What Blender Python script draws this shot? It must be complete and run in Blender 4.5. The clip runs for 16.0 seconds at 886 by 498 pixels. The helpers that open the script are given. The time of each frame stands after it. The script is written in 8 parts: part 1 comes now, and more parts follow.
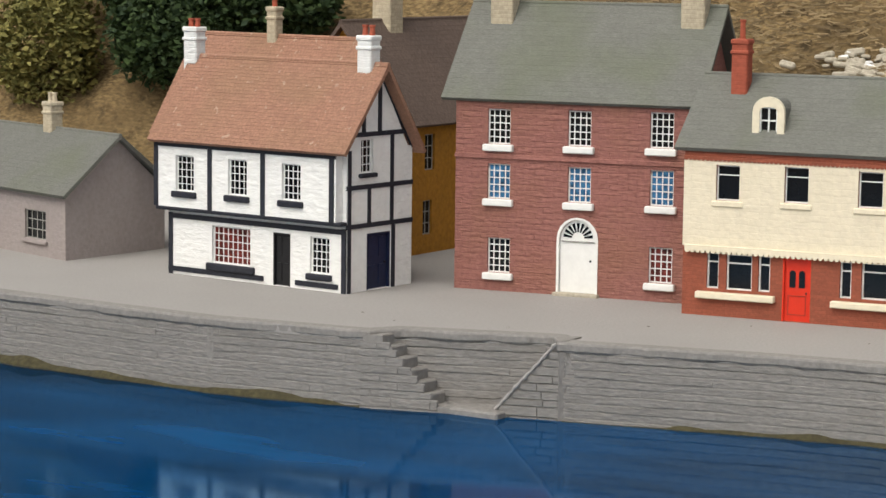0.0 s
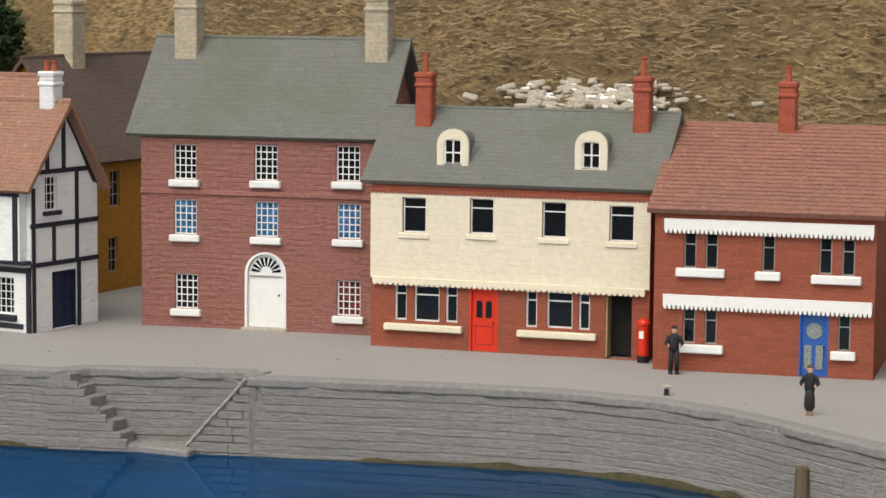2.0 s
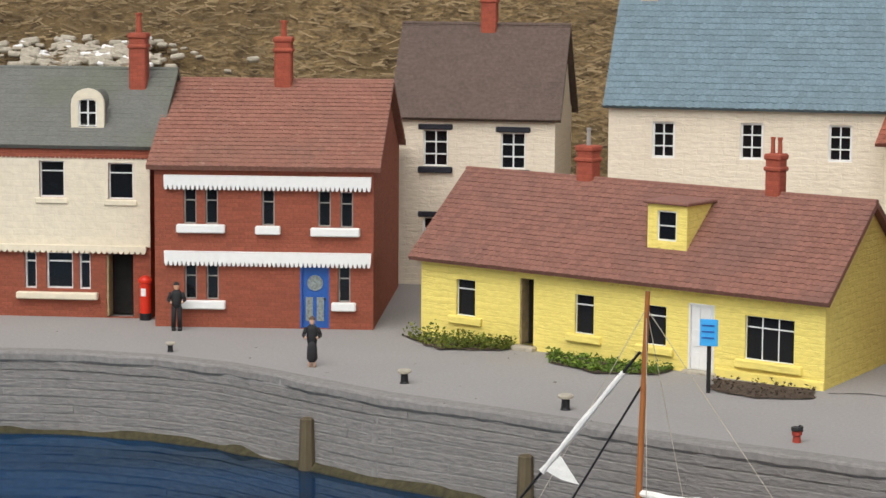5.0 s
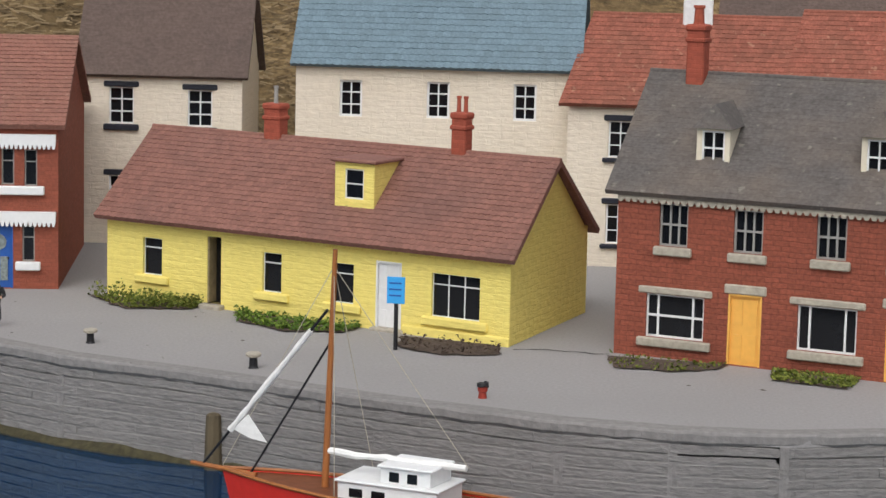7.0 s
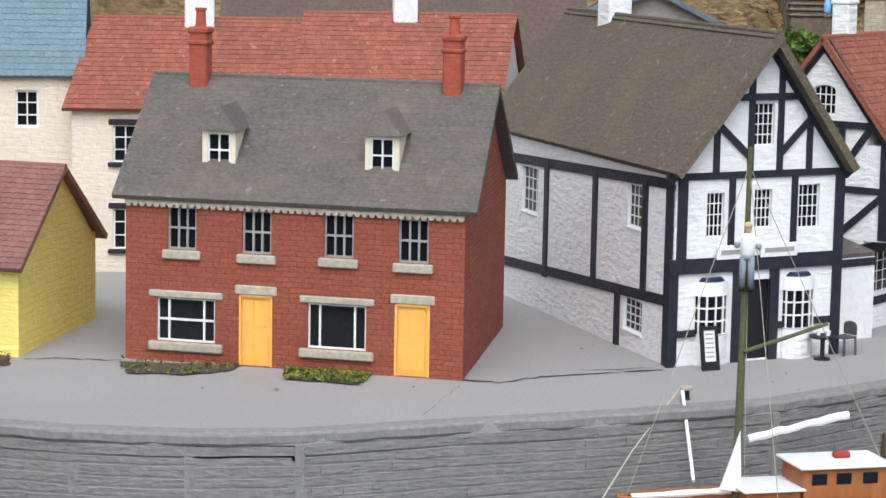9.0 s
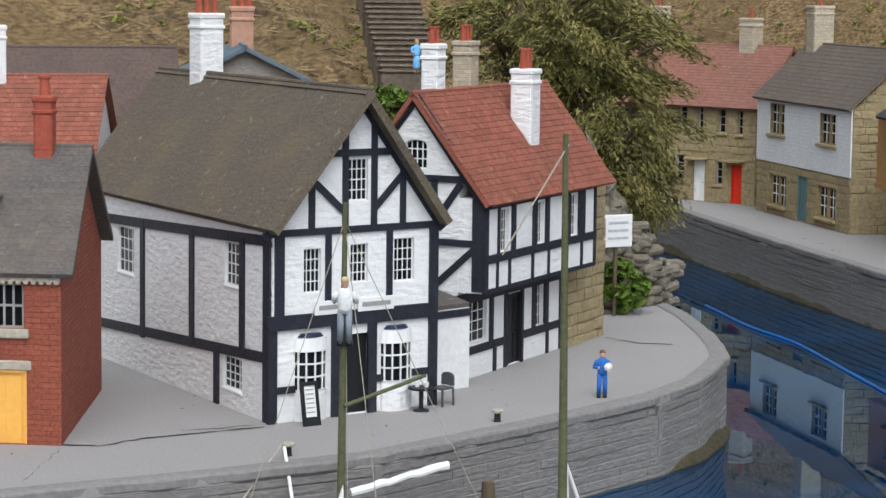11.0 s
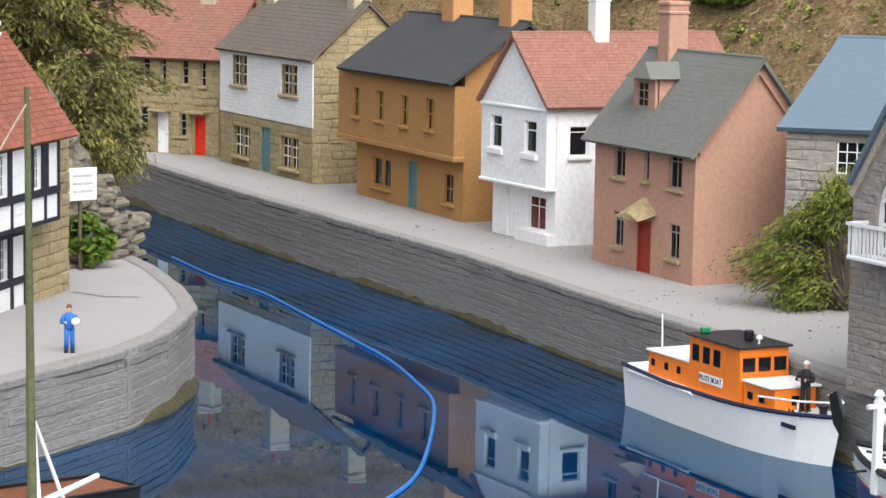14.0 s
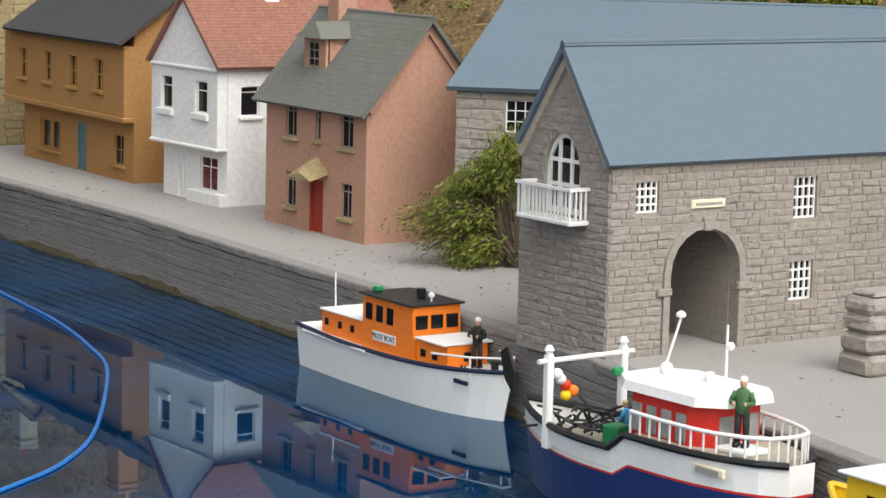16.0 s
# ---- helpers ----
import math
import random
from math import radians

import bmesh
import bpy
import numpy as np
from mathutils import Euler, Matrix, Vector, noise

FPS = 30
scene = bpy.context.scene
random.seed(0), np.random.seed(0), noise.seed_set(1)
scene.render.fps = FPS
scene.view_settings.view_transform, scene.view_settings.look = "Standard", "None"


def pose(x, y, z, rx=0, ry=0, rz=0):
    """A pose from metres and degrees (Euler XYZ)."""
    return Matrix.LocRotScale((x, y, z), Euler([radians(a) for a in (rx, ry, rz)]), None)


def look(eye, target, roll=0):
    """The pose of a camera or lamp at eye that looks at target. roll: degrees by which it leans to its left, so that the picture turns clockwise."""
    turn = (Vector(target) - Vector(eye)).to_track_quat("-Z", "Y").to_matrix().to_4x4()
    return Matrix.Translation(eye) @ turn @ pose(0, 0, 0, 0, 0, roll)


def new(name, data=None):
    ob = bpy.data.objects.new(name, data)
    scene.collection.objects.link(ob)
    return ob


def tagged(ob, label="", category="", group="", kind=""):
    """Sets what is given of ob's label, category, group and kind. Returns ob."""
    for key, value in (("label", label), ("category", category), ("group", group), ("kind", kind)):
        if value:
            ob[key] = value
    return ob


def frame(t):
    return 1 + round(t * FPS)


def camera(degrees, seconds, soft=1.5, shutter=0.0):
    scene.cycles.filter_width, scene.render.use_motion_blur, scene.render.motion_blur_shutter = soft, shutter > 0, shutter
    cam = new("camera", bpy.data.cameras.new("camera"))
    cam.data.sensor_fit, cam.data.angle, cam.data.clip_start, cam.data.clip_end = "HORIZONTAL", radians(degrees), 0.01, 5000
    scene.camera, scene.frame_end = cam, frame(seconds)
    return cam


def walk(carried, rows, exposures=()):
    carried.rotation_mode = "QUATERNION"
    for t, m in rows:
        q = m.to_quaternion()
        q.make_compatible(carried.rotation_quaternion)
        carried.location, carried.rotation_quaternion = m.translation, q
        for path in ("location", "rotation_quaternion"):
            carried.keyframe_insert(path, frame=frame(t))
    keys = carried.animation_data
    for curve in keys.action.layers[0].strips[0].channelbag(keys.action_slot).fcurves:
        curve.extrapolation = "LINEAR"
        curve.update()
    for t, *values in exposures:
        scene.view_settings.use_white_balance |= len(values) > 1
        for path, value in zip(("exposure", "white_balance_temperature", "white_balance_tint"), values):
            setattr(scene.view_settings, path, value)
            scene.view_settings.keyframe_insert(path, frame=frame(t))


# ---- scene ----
TURNS = [  # seconds, and the camera's turn in degrees
    (0.0, 82.77, -0.70, 32.16),
    (0.5, 82.90, -0.84, 31.23),
    (1.0, 83.02, -0.54, 29.85),
    (1.5, 83.38, 0.10, 27.86),
    (2.0, 83.65, -0.53, 24.74),
    (2.5, 83.25, -0.80, 22.80),
    (3.0, 83.38, -0.71, 20.90),
    (3.5, 83.26, -0.70, 18.75),
    (4.0, 83.07, -0.32, 16.56),
    (6.5, 82.11, -1.44, 7.61),
    (7.0, 81.83, -1.31, 5.60),
    (7.5, 82.10, -0.69, 3.64),
    (8.0, 82.16, -0.33, 0.04),
    (8.5, 82.13, -0.79, -2.74),
    (9.0, 82.13, -1.06, -6.09),
    (11.5, 83.94, -0.50, -17.57),
    (12.0, 84.02, -0.50, -19.67),
    (12.5, 84.07, -0.98, -22.18),
    (13.0, 84.06, -1.03, -24.27),
    (13.5, 83.44, -0.68, -25.96),
    (14.0, 82.69, -1.03, -28.28),
    (14.5, 82.75, -0.97, -30.69),
    (15.0, 82.46, -0.96, -33.00),
    (15.5, 82.15, -0.98, -34.60),
    (16.0, 81.91, -1.39, -36.01),
]
cam = camera(20.67, 16.0, soft=1.5)
EXPOSURE = [(0.0, 0.44, 6900, 7), (1.5, 0.42, 6850, 7), (3.2, 0.22, 6800, 8), (4.0, 0.34, 6700, 8), (7.0, 0.14, 6350, 10), (8.0, 0.20, 6250, 10), (9.0, 0.62, 6000, 8), (11.5, 0.40, 6050, 8), (12.5, 0.76, 6150, 8), (13.5, 1.10, 6200, 9), (14.3, 1.10, 6350, 9), (15.0, 0.98, 6450, 9), (16.0, 0.78, 6650, 8)]
walk(cam, [(t, pose(0, 0, 1.08, rx, ry, rz)) for t, rx, ry, rz in TURNS], EXPOSURE)

# ---- light: an overcast day ----
world = bpy.data.worlds.new("sky")
scene.world = world
world.use_nodes = True
_t = world.node_tree
_sky = _t.nodes.new("ShaderNodeTexSky")
_sky.sky_type, _sky.sun_disc = "NISHITA", False
_sky.sun_elevation, _sky.sun_rotation = radians(52), radians(187)
_sky.dust_density, _sky.air_density = 5.0, 1.0
_hsv = _t.nodes.new("ShaderNodeHueSaturation")
_hsv.inputs["Saturation"].default_value = 0.25
_t.links.new(_sky.outputs[0], _hsv.inputs["Color"])
_t.links.new(_hsv.outputs[0], _t.nodes["Background"].inputs["Color"])
_t.nodes["Background"].inputs["Strength"].default_value = 0.15
sun = new("sun", bpy.data.lights.new("sun", "SUN"))
sun.data.energy, sun.data.angle, sun.data.color = 0.5, radians(70), (1.0, 0.97, 0.93)
sun.matrix_world = look((-0.6, -5.0, 7.2), (0, 0, 0.8))

# ---- materials ----
def ramp(nt, a, b, src, p0=0.3, p1=0.7):
    r = nt.nodes.new("ShaderNodeValToRGB")
    r.color_ramp.elements[0].position, r.color_ramp.elements[1].position = p0, p1
    r.color_ramp.elements[0].color, r.color_ramp.elements[1].color = (*a, 1), (*b, 1)
    nt.links.new(src, r.inputs[0])
    return r.outputs[0]


def mixc(nt, fac, a, b, mode="MIX"):
    m = nt.nodes.new("ShaderNodeMix")
    m.data_type, m.blend_type = "RGBA", mode
    for key, v in ((0, fac), (6, a), (7, b)):
        if isinstance(v, (int, float)):
            m.inputs[key].default_value = v
        elif isinstance(v, tuple):
            m.inputs[key].default_value = (*v, 1)
        else:
            nt.links.new(v, m.inputs[key])
    return m.outputs[2]


def tex(nt, co, scale, detail=4.0, stretch=None):
    if stretch:
        mp = nt.nodes.new("ShaderNodeMapping")
        mp.inputs["Scale"].default_value = stretch
        nt.links.new(co, mp.inputs[0])
        co = mp.outputs[0]
    n = nt.nodes.new("ShaderNodeTexNoise")
    n.inputs["Scale"].default_value, n.inputs["Detail"].default_value = scale, detail
    nt.links.new(co, n.inputs["Vector"])
    return n.outputs[0]


def mat(name, base, rough=0.8, vary=0.25, fine=90.0, coarse=6.0, bump=0.3, dirt=0.25, dirt_col=None, metal=0.0,
        brick=None, stretch=None, random_piece=0.0, spec=0.3, island=0.0, specks=None, ripple=0.0):
    """A weathered surface: base colour varied at two scales, dirt in patches, fine relief; brick=(length, height, relief, joint colour)."""
    m = bpy.data.materials.new(name)
    m.use_nodes = True
    nt = m.node_tree
    b = nt.nodes["Principled BSDF"]
    co = nt.nodes.new("ShaderNodeTexCoord").outputs["Object"]
    n1, n2 = tex(nt, co, fine, 5, stretch), tex(nt, co, coarse, 4)
    dark = tuple(c * (1 - vary) for c in base)
    lite = tuple(min(0.95, c * (1 + vary * 0.7)) for c in base)
    col = ramp(nt, dark, lite, n1)
    dc = dirt_col or tuple(c * 0.55 for c in base)
    f = nt.nodes.new("ShaderNodeMath")
    f.operation = "MULTIPLY"
    nt.links.new(ramp(nt, (0, 0, 0), (1, 1, 1), n2, 0.45, 0.75), f.inputs[0])
    f.inputs[1].default_value = dirt
    col = mixc(nt, f.outputs[0], col, dc)
    if specks:
        col = mixc(nt, ramp(nt, (0, 0, 0), (0.75, 0.75, 0.75), tex(nt, co, 38, 3), 0.66, 0.72), col, specks)
    height = n1
    if ripple:
        rp = nt.nodes.new("ShaderNodeMath")
        rp.operation = "MULTIPLY_ADD"
        nt.links.new(tex(nt, co, 26, 3, (1, 1, 3.2)), rp.inputs[0])
        rp.inputs[1].default_value = ripple
        nt.links.new(n1, rp.inputs[2])
        height = rp.outputs[0]
    if brick:
        uv = nt.nodes.new("ShaderNodeUVMap").outputs[0]
        # joints wander a little, as hand-scribed ones do
        wob = nt.nodes.new("ShaderNodeVectorMath")
        wob.operation = "MULTIPLY_ADD"
        nz = nt.nodes.new("ShaderNodeTexNoise")
        nz.inputs["Scale"].default_value, nz.inputs["Detail"].default_value = 24.0, 3.0
        nt.links.new(uv, nz.inputs["Vector"])
        nt.links.new(nz.outputs[1], wob.inputs[0])
        wob.inputs[1].default_value = (brick[1] * 0.75,) * 3
        nt.links.new(uv, wob.inputs[2])
        br = nt.nodes.new("ShaderNodeTexBrick")
        nt.links.new(wob.outputs[0], br.inputs["Vector"])
        br.inputs["Scale"].default_value = 1.0
        br.inputs["Brick Width"].default_value, br.inputs["Row Height"].default_value = brick[0], brick[1]
        br.inputs["Mortar Size"].default_value = brick[1] * 0.13
        br.inputs["Mortar Smooth"].default_value = 0.6
        br.inputs["Color1"].default_value, br.inputs["Color2"].default_value = (1, 1, 1, 1), (*(brick[4] if len(brick) > 4 else 0.8,) * 3, 1)
        br.inputs["Mortar"].default_value = (*brick[3], 1)
        col = mixc(nt, 1.0, col, br.outputs["Color"], "MULTIPLY")
        hm = nt.nodes.new("ShaderNodeMath")
        hm.operation = "MULTIPLY_ADD"
        nt.links.new(br.outputs["Fac"], hm.inputs[0])
        hm.inputs[1].default_value = -brick[2]
        nt.links.new(height, hm.inputs[2])
        height = hm.outputs[0]
    for amount, node, out in ((random_piece, "ShaderNodeObjectInfo", "Random"), (island, "ShaderNodeNewGeometry", "Random Per Island")):
        if amount:
            oi = nt.nodes.new(node)
            col = mixc(nt, 1.0, col, ramp(nt, (1 - amount,) * 3, (1 + amount * 0.5,) * 3, oi.outputs[out], 0, 1), "MULTIPLY")
    nt.links.new(col, b.inputs["Base Color"])
    b.inputs["Roughness"].default_value, b.inputs["Metallic"].default_value = rough, metal
    b.inputs["Specular IOR Level"].default_value = spec
    if bump:
        bp = nt.nodes.new("ShaderNodeBump")
        bp.inputs["Strength"].default_value, bp.inputs["Distance"].default_value = bump, 0.006
        nt.links.new(height, bp.inputs["Height"])
        nt.links.new(bp.outputs[0], b.inputs["Normal"])
    return m


WHITE_PLASTER = mat("white_plaster", (0.73, 0.73, 0.725), 0.8, 0.08, 55, 5, 0.55, 0.12, (0.55, 0.55, 0.52))
WHITE_LUMPY = mat("lumpy_white_plaster", (0.75, 0.75, 0.745), 0.8, 0.04, 38, 5, 0.9, 0.10, (0.62, 0.62, 0.58), ripple=0.9)
WHITE_BRICK = mat("white_painted_stone", (0.72, 0.73, 0.73), 0.8, 0.08, 60, 5, 0.5, 0.12, (0.55, 0.55, 0.5), ripple=1.2, brick=(0.05, 0.017, 0.35, (0.96, 0.96, 0.96), 0.98))
CREAM = mat("cream_paint", (0.68, 0.61, 0.48), 0.8, 0.06, 60, 5, 0.35, 0.12, (0.6, 0.52, 0.36), ripple=0.6, brick=(0.06, 0.02, 0.15, (0.98, 0.98, 0.97), 0.99))
CREAM2 = mat("cream_render", (0.72, 0.64, 0.52), 0.85, 0.05, 50, 5, 0.4, 0.2, (0.5, 0.42, 0.3), ripple=1.6, brick=(0.08, 0.022, 0.2, (0.98, 0.98, 0.97), 0.99))
YELLOW = mat("yellow_paint", (0.82, 0.68, 0.19), 0.8, 0.05, 50, 5, 0.45, 0.15, (0.72, 0.56, 0.13), ripple=1.5, brick=(0.05, 0.017, 0.25, (0.97, 0.97, 0.95), 0.99))
BRICK_RED = mat("red_brick", (0.30, 0.085, 0.05), 0.85, 0.25, 120, 7, 0.5, 0.3, (0.2, 0.06, 0.04), brick=(0.038, 0.0125, 1.5, (0.7, 0.7, 0.72)))
BRICK_RED2 = mat("smooth_red_brick", (0.30, 0.085, 0.05), 0.85, 0.15, 120, 5, 0.35, 0.25, (0.22, 0.07, 0.045), brick=(0.034, 0.011, 0.8, (0.82, 0.82, 0.82)))
BRICK_PURPLE = mat("plum_stone", (0.285, 0.122, 0.104), 0.85, 0.16, 70, 4, 0.75, 0.4, (0.24, 0.125, 0.06), ripple=1.8, brick=(0.06, 0.017, 0.45, (0.94, 0.93, 0.93), 0.93))
OCHRE = mat("ochre_paint", (0.37, 0.195, 0.07), 0.85, 0.12, 70, 5, 0.45, 0.25, (0.3, 0.15, 0.045))
OCHRE_DARK = mat("ochre_stone", (0.36, 0.165, 0.02), 0.85, 0.2, 70, 6, 0.5, 0.3, (0.2, 0.1, 0.02))
PINK = mat("pink_paint", (0.42, 0.235, 0.17), 0.85, 0.12, 60, 5, 0.5, 0.35, (0.36, 0.24, 0.14))
RUBBLE = mat("grey_rubble_block", (0.285, 0.255, 0.232), 0.9, 0.16, 60, 5, 0.8, 0.35, (0.29, 0.25, 0.18), ripple=1.0, random_piece=0.07, island=0.07)
SAND_BLOCK = mat("sand_stone_block", (0.33, 0.265, 0.15), 0.9, 0.2, 55, 6, 0.8, 0.4, (0.24, 0.18, 0.10), ripple=1.0, random_piece=0.1, island=0.1)
GREY_STONE = mat("grey_stone", (0.285, 0.258, 0.235), 0.9, 0.15, 70, 5, 0.6, 0.3, (0.3, 0.26, 0.19), ripple=1.2)
SAND_STONE = mat("sand_stone", (0.36, 0.28, 0.15), 0.9, 0.25, 60, 6, 0.6, 0.35, (0.22, 0.17, 0.09), ripple=1.0, brick=(0.09, 0.032, 1.1, (0.85, 0.83, 0.8), 0.85))
GREY_RENDER = mat("grey_render", (0.30, 0.26, 0.255), 0.9, 0.1, 60, 5, 0.4, 0.3, (0.24, 0.2, 0.195), ripple=1.0)
TIMBER = mat("black_timber", (0.018, 0.02, 0.03), 0.6, 0.3, 60, 5, 0.5, 0.2, (0.05, 0.05, 0.055))
WHITE_PAINT = mat("white_paint", (0.74, 0.74, 0.73), 0.5, 0.04, 60, 6, 0.1, 0.1, (0.6, 0.6, 0.58))
CREAM_PAINT = mat("cream_trim", (0.70, 0.63, 0.49), 0.6, 0.06, 60, 6, 0.2, 0.15, (0.55, 0.48, 0.36))
STONE_TRIM = mat("stone_trim", (0.40, 0.36, 0.29), 0.85, 0.2, 80, 8, 0.4, 0.35, (0.22, 0.2, 0.16))
OCHRE_TRIM = mat("ochre_trim", (0.36, 0.2, 0.06), 0.85, 0.2, 80, 8, 0.4, 0.35, (0.2, 0.12, 0.05))
PANE = mat("window_pane", (0.008, 0.009, 0.011), 0.12, 0.2, 20, 6, 0.02, 0.0, spec=0.35)
PANE_BLUE = mat("blue_backed_pane", (0.05, 0.17, 0.34), 0.15, 0.6, 45, 16, 0.02, 0.8, (0.01, 0.012, 0.02), spec=0.35)
PANE_RED = mat("red_curtained_pane", (0.16, 0.03, 0.025), 0.2, 0.6, 60, 22, 0.02, 0.9, (0.02, 0.012, 0.012), spec=0.35)
FRAME_GREY = mat("grey_frame", (0.30, 0.29, 0.27), 0.6, 0.1, 60, 6, 0.1, 0.2)
# near-black for painted doorway shade, and for the crack lines
SHADE_CRACK_BLACK = mat("shade_and_crack_black", (0.012, 0.011, 0.01), 0.9, 0.3, 40, 6, 0.0, 0.2)
RED_DOOR = mat("red_gloss", (0.62, 0.035, 0.015), 0.4, 0.06, 60, 6, 0.05, 0.1)
RED_DULL = mat("dull_red", (0.30, 0.04, 0.025), 0.6, 0.1, 60, 6, 0.1, 0.2)
BLUE_DOOR = mat("blue_gloss", (0.025, 0.10, 0.36), 0.4, 0.1, 60, 6, 0.05, 0.1)
TEAL_DOOR = mat("teal_paint", (0.10, 0.19, 0.20), 0.55, 0.1, 60, 6, 0.05, 0.15)
NAVY = mat("navy_paint", (0.012, 0.018, 0.05), 0.45, 0.15, 60, 6, 0.05, 0.1)
AMBER_DOOR = mat("amber_paint", (0.80, 0.43, 0.09), 0.45, 0.06, 60, 6, 0.05, 0.12, (0.6, 0.33, 0.1))
LATTICE = mat("grey_lattice_glass", (0.22, 0.25, 0.24), 0.3, 0.4, 160, 6, 0.3, 0.0)
SLATE_GREEN = mat("green_grey_slate", (0.15, 0.152, 0.138), 0.8, 0.2, 90, 3.5, 0.35, 0.65, (0.11, 0.125, 0.075), stretch=(1, 4, 4), island=0.06)
SLATE_DARK = mat("dark_slate", (0.112, 0.1, 0.092), 0.85, 0.25, 100, 6, 0.4, 0.5, (0.19, 0.145, 0.11), specks=(0.22, 0.2, 0.17), island=0.12)
SLATE_BROWN = mat("brown_slate", (0.115, 0.082, 0.068), 0.85, 0.2, 90, 6, 0.4, 0.3, (0.07, 0.055, 0.05), island=0.08)
SLATE_BLACK = mat("black_felt", (0.045, 0.046, 0.05), 0.85, 0.2, 120, 6, 0.3, 0.3, (0.07, 0.06, 0.05))
SLATE_WARM = mat("weathered_slate", (0.14, 0.115, 0.095), 0.85, 0.2, 90, 7, 0.4, 0.4, (0.2, 0.15, 0.09), island=0.1)
THATCH = mat("brown_mossy_felt", (0.118, 0.096, 0.074), 0.95, 0.3, 130, 5, 0.7, 0.6, (0.16, 0.13, 0.07), specks=(0.24, 0.21, 0.13), ripple=1.0)
TILE_ROSE = mat("rose_tile", (0.275, 0.125, 0.092), 0.8, 0.2, 110, 5, 0.3, 0.5, (0.2, 0.12, 0.09), specks=(0.36, 0.22, 0.17), island=0.12)
TILE_TAN = mat("tan_tile", (0.31, 0.165, 0.115), 0.85, 0.2, 120, 4, 0.3, 0.6, (0.24, 0.15, 0.09), island=0.1, specks=(0.42, 0.3, 0.23))
TILE_BROWN = mat("red_brown_tile", (0.245, 0.115, 0.088), 0.8, 0.2, 110, 5, 0.3, 0.55, (0.17, 0.095, 0.08), island=0.14)
TILE_ORANGE = mat("orange_tile", (0.285, 0.095, 0.062), 0.8, 0.25, 110, 5, 0.3, 0.7, (0.2, 0.085, 0.055), specks=(0.38, 0.2, 0.13), island=0.2)
TILE_BLUE = mat("blue_grey_tile", (0.15, 0.215, 0.255), 0.7, 0.15, 110, 6, 0.3, 0.25, (0.12, 0.15, 0.165), island=0.12)
BLUE_ROOF = mat("blue_painted_roof", (0.105, 0.147, 0.182), 0.65, 0.06, 30, 3, 0.3, 0.5, (0.125, 0.155, 0.175), stretch=(1, 7, 7))
CHIM_RED = mat("red_chimney", (0.36, 0.085, 0.05), 0.8, 0.12, 90, 9, 0.3, 0.2, brick=(0.03, 0.011, 0.8, (0.85, 0.85, 0.85)))
CHIM_CREAM = mat("cream_chimney", (0.50, 0.43, 0.32), 0.85, 0.15, 90, 9, 0.4, 0.3, (0.3, 0.25, 0.18), brick=(0.03, 0.013, 1.0, (0.8, 0.8, 0.8)))
CHIM_OCHRE = mat("ochre_chimney", (0.50, 0.26, 0.11), 0.85, 0.1, 90, 9, 0.3, 0.2)
POT = mat("clay_pot", (0.34, 0.08, 0.045), 0.75, 0.15, 90, 9, 0.1, 0.2)
QUAY = mat("quay_concrete", (0.295, 0.28, 0.272), 0.9, 0.1, 120, 1.8, 0.3, 0.45, (0.25, 0.235, 0.225))
QUAY_STONE = mat("quay_stone", (0.215, 0.202, 0.193), 0.9, 0.18, 45, 4, 0.8, 0.35, (0.15, 0.14, 0.13), random_piece=0.06, stretch=(1, 1, 3))
QUAY_STONE2 = mat("quay_stone_joined", (0.215, 0.202, 0.193), 0.9, 0.18, 45, 4, 0.8, 0.35, (0.15, 0.14, 0.13), island=0.06, stretch=(1, 1, 3))
COPING = mat("coping_concrete", (0.225, 0.212, 0.203), 0.9, 0.15, 60, 6, 0.6, 0.3, (0.16, 0.15, 0.14))
ALGAE = mat("waterline_algae", (0.055, 0.048, 0.024), 0.9, 0.4, 60, 10, 0.8, 0.5, (0.04, 0.035, 0.02))
EARTH = mat("bare_earth", (0.09, 0.065, 0.05), 0.95, 0.4, 90, 10, 0.9, 0.4)
STEP_STONE = mat("brown_step_stone", (0.17, 0.135, 0.10), 0.9, 0.3, 50, 8, 0.8, 0.5, (0.09, 0.07, 0.05), random_piece=0.15)
ROPE = mat("rope", (0.42, 0.38, 0.30), 0.9, 0.2, 200, 10, 0.3, 0.1)
BLACK = mat("black_paint", (0.015, 0.015, 0.017), 0.45, 0.2, 60, 6, 0.05, 0.1)
MAST_GREEN = mat("green_weathered_wood", (0.10, 0.105, 0.05), 0.8, 0.25, 90, 9, 0.3, 0.4, (0.06, 0.06, 0.035))
MAST_WOOD = mat("varnished_wood", (0.33, 0.12, 0.035), 0.45, 0.2, 60, 9, 0.15, 0.3, (0.2, 0.07, 0.03), stretch=(1, 1, 0.2))
POST_WOOD = mat("wet_timber", (0.11, 0.085, 0.05), 0.85, 0.3, 60, 8, 0.6, 0.5, (0.05, 0.045, 0.03), stretch=(1, 1, 0.2))
CANVAS = mat("white_canvas", (0.78, 0.77, 0.74), 0.9, 0.06, 60, 20, 0.4, 0.15)

